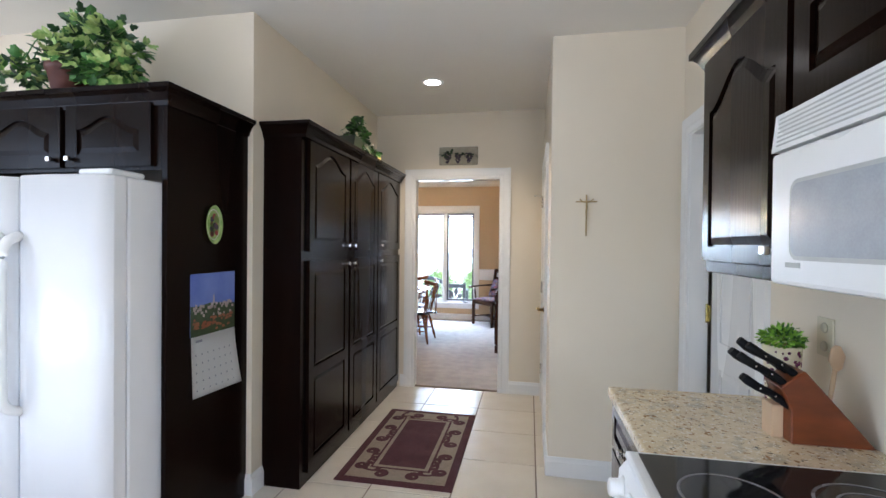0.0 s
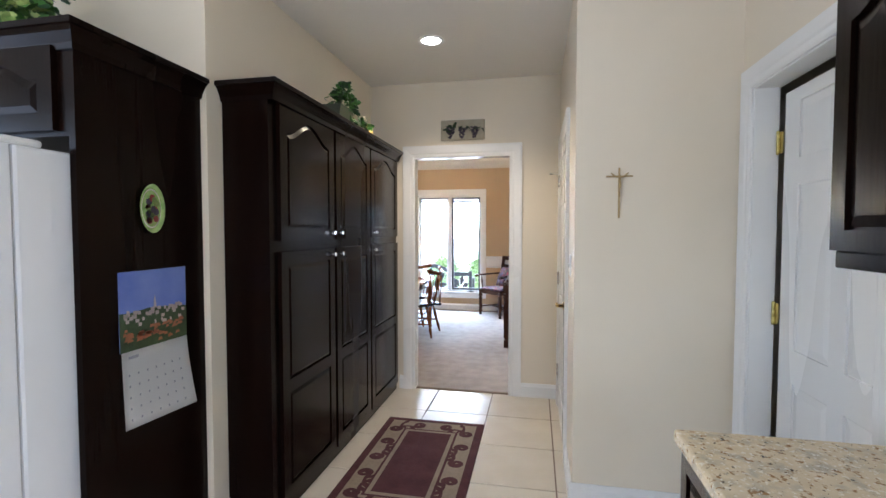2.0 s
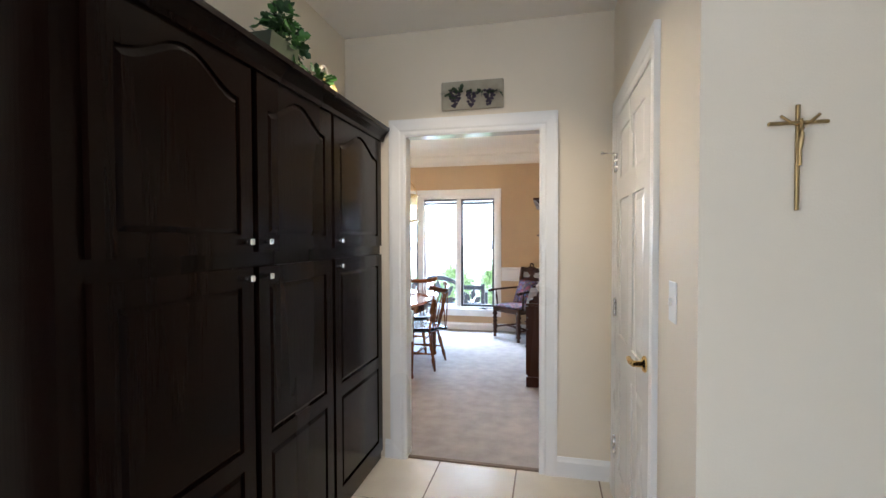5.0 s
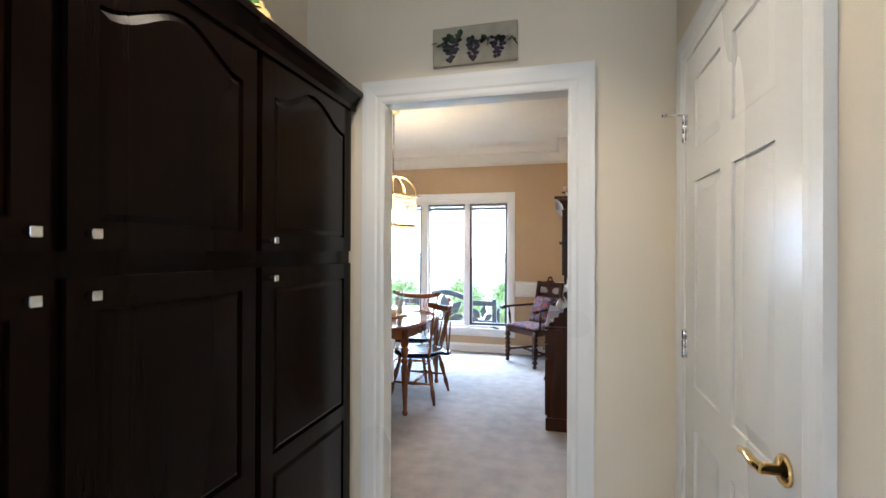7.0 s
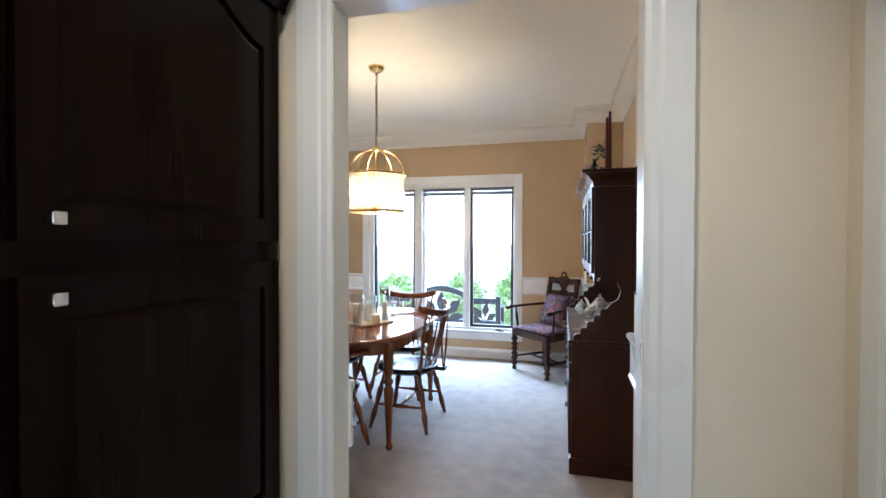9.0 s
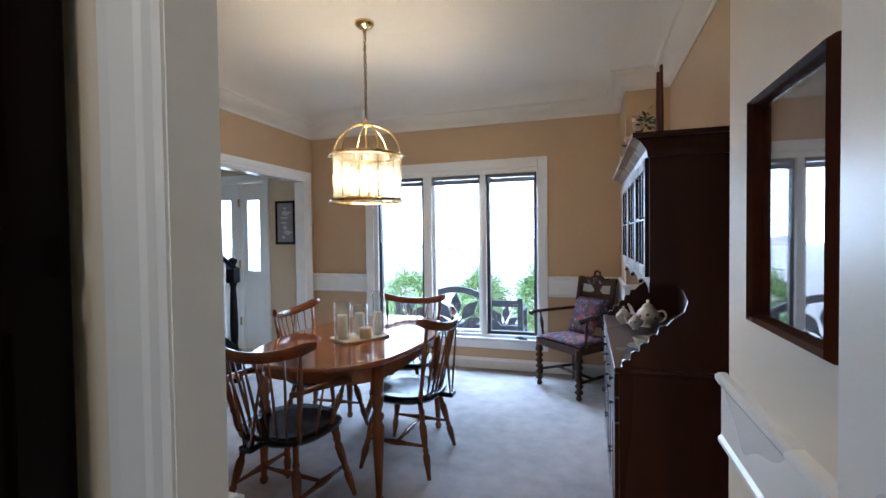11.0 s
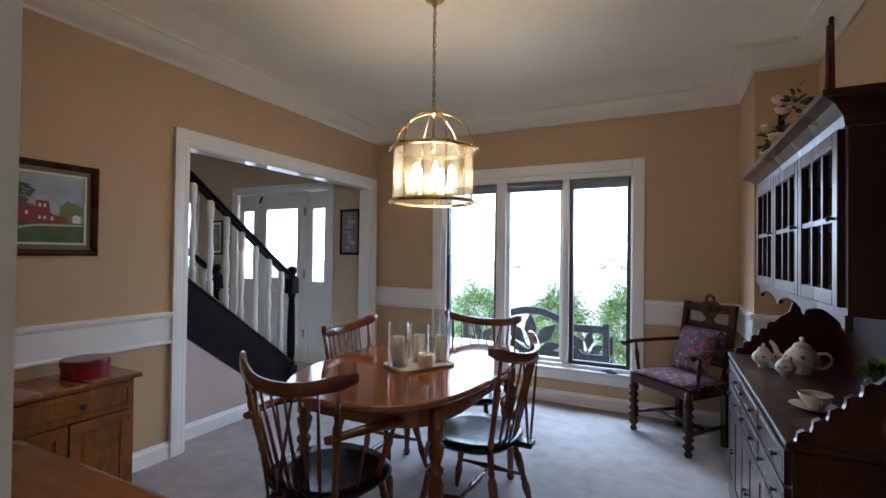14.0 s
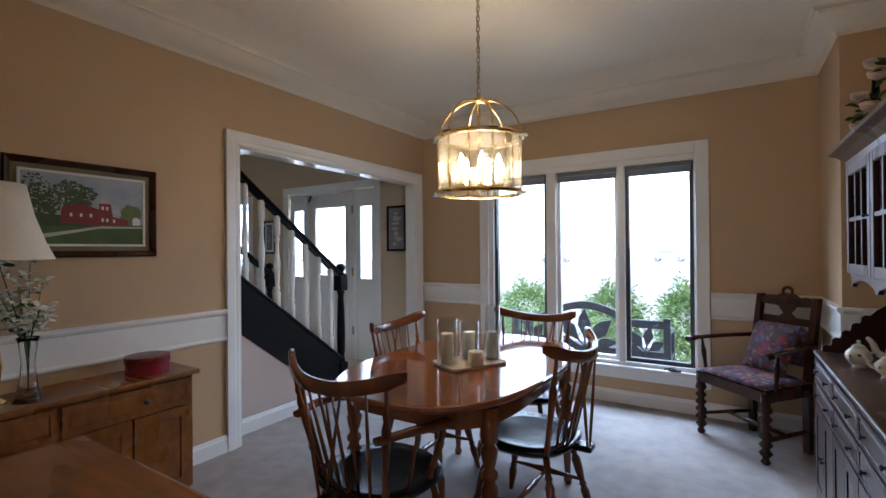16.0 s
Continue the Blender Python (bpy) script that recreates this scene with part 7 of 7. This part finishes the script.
part("skyline", bm, material("paint_rosy_stone", (0.56, 0.42, 0.38), (0.42, 0.36, 0.36), 60, 0.6), photo)["kind"] = "stuff"
bm = bmesh.new()
for k in range(46):
    y, zz, w = random.uniform(1.932, 2.212), random.choice((random.uniform(0.985, 1.03), random.uniform(0.985, 1.03), random.uniform(0.962, 1.06))), random.uniform(0.014, 0.032)
    ypatch(bm, [(y, zz), (y + w, zz + 0.002), (y + w * 0.8, zz + 0.012), (y + w * 0.2, zz + 0.012)], PX + 0.0036)
part("tiled_roof", bm, material("paint_terracotta", (0.42, 0.15, 0.07), (0.30, 0.10, 0.05), 30, 0.6), photo)["kind"] = "stuff"
bm = ypatch(bmesh.new(), [(1.925, 1.085), (2.245, 1.085), (2.245, 1.112), (2.17, 1.122), (2.11, 1.112), (2.03, 1.124), (1.925, 1.112)], PX + 0.0014)
part("far_hill", bm, material("paint_hills", (0.30, 0.27, 0.34), (0.38, 0.32, 0.34), 20, 0.6), photo)
page = bmesh.new()
grid = []
for i in range(9):
    row = []
    for j in range(9):
        s, t = i / 8, j / 8
        row.append(page.verts.new((PX + 0.002 + 0.035 * s * (1 - t) ** 1.5 + 0.010 * (1 - t), 1.93 + 0.315 * s, 0.955 - 0.285 * (1 - t))))
    grid.append(row)
for i in range(8):
    for j in range(8):
        f = page.faces.new((grid[i][j], grid[i + 1][j], grid[i + 1][j + 1], grid[i][j + 1]))
        f.smooth = True
bmesh.ops.solidify(page, geom=page.faces[:], thickness=0.0012)
sheet = part("month_page", page, M_PAPER, cal)


def on_page(s, t):
    return (PX + 0.0035 + 0.035 * s * (1 - t) ** 1.5 + 0.010 * (1 - t), 1.93 + 0.315 * s, 0.955 - 0.285 * (1 - t))


ink = bmesh.new()
for i in range(7):
    for j in range(5):
        s, t = 0.07 + i * 0.125, 0.10 + j * 0.145
        vs = [ink.verts.new(on_page(s + a, t + b)) for a, b in ((0, 0), (0.02, 0), (0.02, 0.028), (0, 0.028))]
        ink.faces.new(vs)
vs = [ink.verts.new(on_page(0.08 + a, 0.90 + b)) for a, b in ((0, 0), (0.14, 0), (0.14, 0.04), (0, 0.04))]
ink.faces.new(vs)
for v in ink.verts:
    v.co.x += 0.0012
part("print", ink, M_INK, sheet)["kind"] = "stuff"

pt = thing("oval_plate", "oval porcelain plate painted with fruit on the panel", "wall plate", at=(-1.5, 2.08, 1.49))
m = pose(-1.4995, 2.075, 1.487, 0, 90, 0) @ Matrix.Diagonal((0.98, 0.60, 1, 1))
part("rim", lathe(bmesh.new(), [(0.076, 0.006), (0.080, 0.007), (0.094, 0.016), (0.097, 0.015), (0.094, 0.010), (0.076, 0.0)], 30, m=m), material("green_glaze", (0.16, 0.30, 0.08), (0.42, 0.50, 0.20), 40, 0.2), pt)
part("well", lathe(bmesh.new(), [(0.001, 0.005), (0.060, 0.005), (0.078, 0.0065), (0.078, 0.003)], 30, m=m), M_CHINA, pt)
random.seed(3)
for col, nn in ((P_RED, 5), (P_PURPLE, 6), (P_TREE2, 7)):
    bm = bmesh.new()
    for k in range(nn):
        prism(bm, blob(2.075 + random.uniform(-0.028, 0.028), 1.487 + random.uniform(-0.05, 0.05), 0.013, 0.013, 10, 0.15), "x", -1.4945, -1.4935 + 0.0004 * k)
    part("painted_fruit", bm, col, pt)

for ob in (ivy, cal, pt):
    ob.matrix_basis = Matrix.Translation((0.045, -0.062, 0)) @ ob.matrix_basis

# knife block
kb = thing("knife_block", "slanted cherry-wood knife block with black-handled knives", "knife block", at=(0.80, 1.376, 0.897))
km = pose(0.745, 1.376, 0.897)
blk = bmesh.new()
prism(blk, [(0.0, 0.0), (0.192, 0.0), (0.030, 0.190), (-0.024, 0.144), (0.0, 0.088)], "y", -0.046, 0.046)
bmesh.ops.bevel(blk, geom=blk.edges[:], offset=0.003, segments=1, affect="EDGES")
part("block", shaped(blk, km), M_KNIFEBLOCK, kb)
part("rear_block", shaped(boxed(-0.028, 0.0, -0.01, 0.046, 0.0, 0.088, bevel=0.003), km), M_BEECH, kb)
for u, w, v, l in ((-0.008, 0.148, -0.034, 0.135), (-0.008, 0.148, 0.0, 0.14), (-0.008, 0.148, 0.032, 0.13), (0.018, 0.172, -0.030, 0.14), (0.018, 0.172, 0.002, 0.15), (0.018, 0.172, 0.032, 0.135), (0.004, 0.090, -0.026, 0.13), (0.004, 0.090, 0.010, 0.12)):
    d = Vector((-0.83, 0, 0.56)).normalized()
    pts = [km @ (Vector((u, v, w)) + d * (l * q / 6) + Vector((0, 0, 0.004 * math.sin(q)))) for q in range(-1, 7)]
    handle = part("knife_handle", tube(bmesh.new(), pts, [0.009, 0.0095, 0.0105, 0.0098, 0.0100, 0.0108, 0.0118, 0.010], 8, 0.7), M_BLACK, kb, "black riveted knife handle")
    for q in (1, 3, 5):
        c = pts[q]
        part("rivet", lathe(bmesh.new(), [(0.0025, -0.0012), (0.0025, 0.0012), (0.001, 0.0016)], 8, m=along(c + Vector((0, -0.0096, 0)), c + Vector((0, -1, 0)))), M_CHROME, handle)

PGX, PGY = 0.825, 1.545
gp = thing("potted_grass", "leafy green plant in a flower-painted cup on the counter", "plant", at=(PGX, PGY, 0.897))
M_CUP = material("cream_cup", (0.74, 0.66, 0.46), (0.68, 0.60, 0.40), 20, 0.35)
cup = part("cup", lathe(bmesh.new(), [(0.034, 0), (0.036, 0.003), (0.046, 0.15), (0.051, 0.214), (0.048, 0.214), (0.042, 0.19), (0.001, 0.188)], 24, at=(PGX, PGY, 0.897)), M_CUP, gp)
random.seed(21)
sprig = bmesh.new()
for q in range(110):
    a, z = random.uniform(0, math.tau), random.uniform(0.03, 0.205)
    rr = 0.0358 + 0.0104 * min(z, 0.15) / 0.15 + max(0, z - 0.15) * 0.078
    c = Vector((PGX + rr * math.cos(a), PGY + rr * math.sin(a), 0.897 + z))
    lathe(sprig, [(0.001, -0.001), (random.uniform(0.003, 0.008), 0), (0.001, 0.0012)], 6, m=along(c, c + Vector((math.cos(a), math.sin(a), 0))))
part("painted_flower", sprig, material("plum_glaze", (0.20, 0.035, 0.10), (0.09, 0.02, 0.06), 60, 0.3), cup, "plum flowers painted on the cup")["kind"] = "stuff"
M_BRIGHT = material("bright_leaf", (0.20, 0.42, 0.03), (0.34, 0.58, 0.07), 30, 0.5)
leaves(gp, "foliage", [M_BRIGHT, M_BRIGHT, M_LEAF], shell((PGX, PGY, 1.115), 0.068, 0.068, 0.058, 700, 0.0), 0.017, False)
sp = thing("wooden_spoon", "pale wooden spoon leaning on the wall behind the knife block", "spoon", at=(0.905, 1.468, 0.897))
spb = lathe(bmesh.new(), [(0.001, -0.038), (0.018, -0.030), (0.030, 0), (0.018, 0.030), (0.001, 0.038)], 16, m=pose(0.915, 1.452, 1.098, 0, -8, 25) @ Matrix.Diagonal((1.0, 0.28, 1.0, 1)))
tube(spb, [(0.913, 1.453, 1.08), (0.895, 1.462, 0.8975)], 0.006, 8)
part("spoon", spb, M_BEECH, sp)

# ---- outside ----
random.seed(31)
M_SHRUB = material("shrub_leaf", (0.13, 0.23, 0.07), (0.21, 0.31, 0.12), 20, 0.6)
for x, y, r, h in ((-3.30, 10.9, 0.56, 0.98), (-2.08, 11.0, 0.50, 0.96), (-1.14, 10.6, 0.44, 1.04), (0.35, 10.2, 0.45, 0.85)):
    bush = thing("bush", "rounded green garden bush outside the window", "bush", "bushes by the porch", at=(x, y, -0.18))
    part("trunk", turned(bmesh.new(), (x, y, -0.18), (x, y, 0.15), [(0, 0.03), (1, 0.02)], 8), M_WALNUT, bush)
    leaves(bush, "crown", [M_SHRUB], shell((x, y, -0.15 + h * 0.5), r, r, h * 0.62, 7500, -0.9), 0.046, False)
bench = thing("garden_bench", "dark cast-iron garden bench with leaf pattern back", "bench", at=(-1.98, 9.35, -0.18))
M_IRON = material("dark_iron", (0.030, 0.036, 0.045), (0.042, 0.048, 0.058), 20, 0.5, spec=0.3)
BX0, BX1, BY = -2.75, -1.21, 9.20
for k in range(5):
    part("seat_slat", boxed(BX0, BX1, BY + 0.06 + k * 0.085, BY + 0.125 + k * 0.085, 0.225, 0.245, bevel=0.004), M_IRON, bench)
for x in (BX0, BX1):
    part("leg", boxed(x - 0.022, x + 0.022, BY + 0.42, BY + 0.47, -0.18, 0.45, bevel=0.006), M_IRON, bench)
    part("arm", tube(bmesh.new(), smooth_path([(x, BY - 0.01, 0.50), (x, BY + 0.2, 0.47), (x, BY + 0.46, 0.45), (x, BY + 0.50, 0.42)], 5), 0.026, 8), M_IRON, bench)
    post = prism(bmesh.new(), [(BY + 0.02, -0.18), (BY + 0.06, -0.18), (BY + 0.05, 0.24), (BY + 0.01, 0.625), (BY - 0.03, 0.625), (BY + 0.0, 0.24)], "x", x - 0.03, x + 0.03)
    part("end_post", post, M_IRON, bench)
    part("seat_rail", boxed(x - 0.018, x + 0.018, BY + 0.05, BY + 0.47, 0.19, 0.225, bevel=0.004), M_IRON, bench)
MID = (BX0 + BX1) / 2
for x0, x1 in ((BX0 + 0.03, MID - 0.40), (MID + 0.40, BX1 - 0.03)):
    part("top_rail", boxed(x0, x1, BY - 0.028, BY + 0.008, 0.525, 0.60, bevel=0.005), M_IRON, bench)
arc = [(MID + 0.46 * s / 12, 0.60 + 0.155 * math.cos(s / 12 * math.pi / 2)) for s in range(-12, 13)]
part("arched_rail", prism(bmesh.new(), arc + [(x, z - 0.075) for x, z in arc[::-1]], "y", BY - 0.032, BY + 0.004), M_IRON, bench)
part("lower_rail", boxed(BX0 + 0.03, BX1 - 0.03, BY - 0.005, BY + 0.03, 0.235, 0.30, bevel=0.005), M_IRON, bench)
for x in (MID - 0.42, MID + 0.42):
    part("back_bar", boxed(x - 0.022, x + 0.022, BY - 0.02, BY + 0.012, 0.30, 0.60, bevel=0.004), M_IRON, bench)
SHAPE = ((0, 0.05), (0.25, 0.12), (0.42, 0.55), (0.55, 0.95), (0.75, 0.80), (1, 0), (0.85, -0.35), (0.6, -0.85), (0.45, -0.55), (0.25, -0.12), (0, -0.05))
for c0, fan in ((MID - 0.58, ((100, 0.27, 0.05), (58, 0.24, 0.06), (22, 0.19, 0.045), (145, 0.20, 0.05))),
                (MID, ((90, 0.40, 0.075), (48, 0.40, 0.08), (132, 0.40, 0.08), (14, 0.34, 0.06), (166, 0.34, 0.06))),
                (MID + 0.58, ((80, 0.27, 0.05), (122, 0.24, 0.06), (158, 0.19, 0.045), (35, 0.20, 0.05)))):
    for a, l, w in fan:
        d = Vector((math.cos(radians(a)), 0, math.sin(radians(a))))
        nn = Vector((-d.z, 0, d.x))
        c = Vector((c0, BY - 0.01, 0.285))
        pts = [c + d * (l * s) + nn * (w * q) for s, q in SHAPE]
        part("iron_leaf", prism(bmesh.new(), [(p.x, p.z) for p in pts], "y", BY - 0.024, BY - 0.004), M_IRON, bench)


def parked_car(x, y, turn, label, paint):
    car = thing("parked_car", label, "car", "cars across the road")
    bm = bmesh.new()
    side = [(-2.1, 0.35), (2.1, 0.35), (2.15, 0.75), (1.9, 0.9), (1.0, 0.98), (-1.7, 1.0), (-2.1, 0.85)]
    prism(bm, side, "y", -0.85, 0.85)
    bmesh.ops.bevel(bm, geom=bm.edges[:], offset=0.06, segments=2, affect="EDGES")
    body = part("body", bm, paint, car)
    cb = bmesh.new()
    prism(cb, [(-1.5, 0.98), (0.95, 0.96), (0.3, 1.42), (-1.0, 1.44)], "y", -0.72, 0.72)
    bmesh.ops.bevel(cb, geom=cb.edges[:], offset=0.05, segments=2, affect="EDGES")
    part("cabin", cb, M_CARGLARE, body)
    for sx in (-1.3, 1.3):
        for sy in (-0.86, 0.66):
            w = part("wheel", lathe(bmesh.new(), [(0.18, 0), (0.32, 0.01), (0.33, 0.1), (0.32, 0.19), (0.18, 0.2)], 18, m=along((sx, sy, 0.33), (sx, sy + 1, 0.33))), M_CARGLARE, car)
            part("rim", lathe(bmesh.new(), [(0.001, -0.01), (0.17, -0.006), (0.18, 0.21), (0.001, 0.215)], 14, m=along((sx, sy, 0.33), (sx, sy + 1, 0.33))), M_CHROME, w)
    car.matrix_basis = pose(x, y, -0.28, 0, 0, turn)


M_SILVER = material("silver_car_paint", (0.74, 0.75, 0.77), (0.70, 0.71, 0.73), 5, 0.3)
# cabin glass and tyres in pale grey: the outdoor glare is put into their colour
M_CARGLARE = material("glare_washed_grey", (0.58, 0.61, 0.64), (0.52, 0.55, 0.58), 5, 0.1)
parked_car(-19.0, 60, 8, "silver car parked across the road", M_SILVER)
parked_car(-6.9, 66, -4, "pale silver car parked farther off", M_SILVER)

# ---- kitchen floor tiles ----
floor = structure("floor", boxed(-4.3, 1.02, -3.55, 4.385, -0.1, -0.004), M_GROUT, "beige ceramic tile floor with dark joints", "floor")
P = 0.472
tile_mesh = mesh_of("tile", boxed(-P / 2 + 0.004, P / 2 - 0.004, -P / 2 + 0.004, P / 2 - 0.004, -0.008, 0.0, bevel=0.0018), M_TILE)
for i in range(-8, 4):
    for j in range(17):
        x, y = -0.338 + (i + 0.5) * P, 4.385 - (j + 0.5) * P
        if -4.4 < x < 1.2:
            t = part("tile", None, M_TILE, floor, data=tile_mesh)
            t.matrix_basis = pose(x, y, 0)
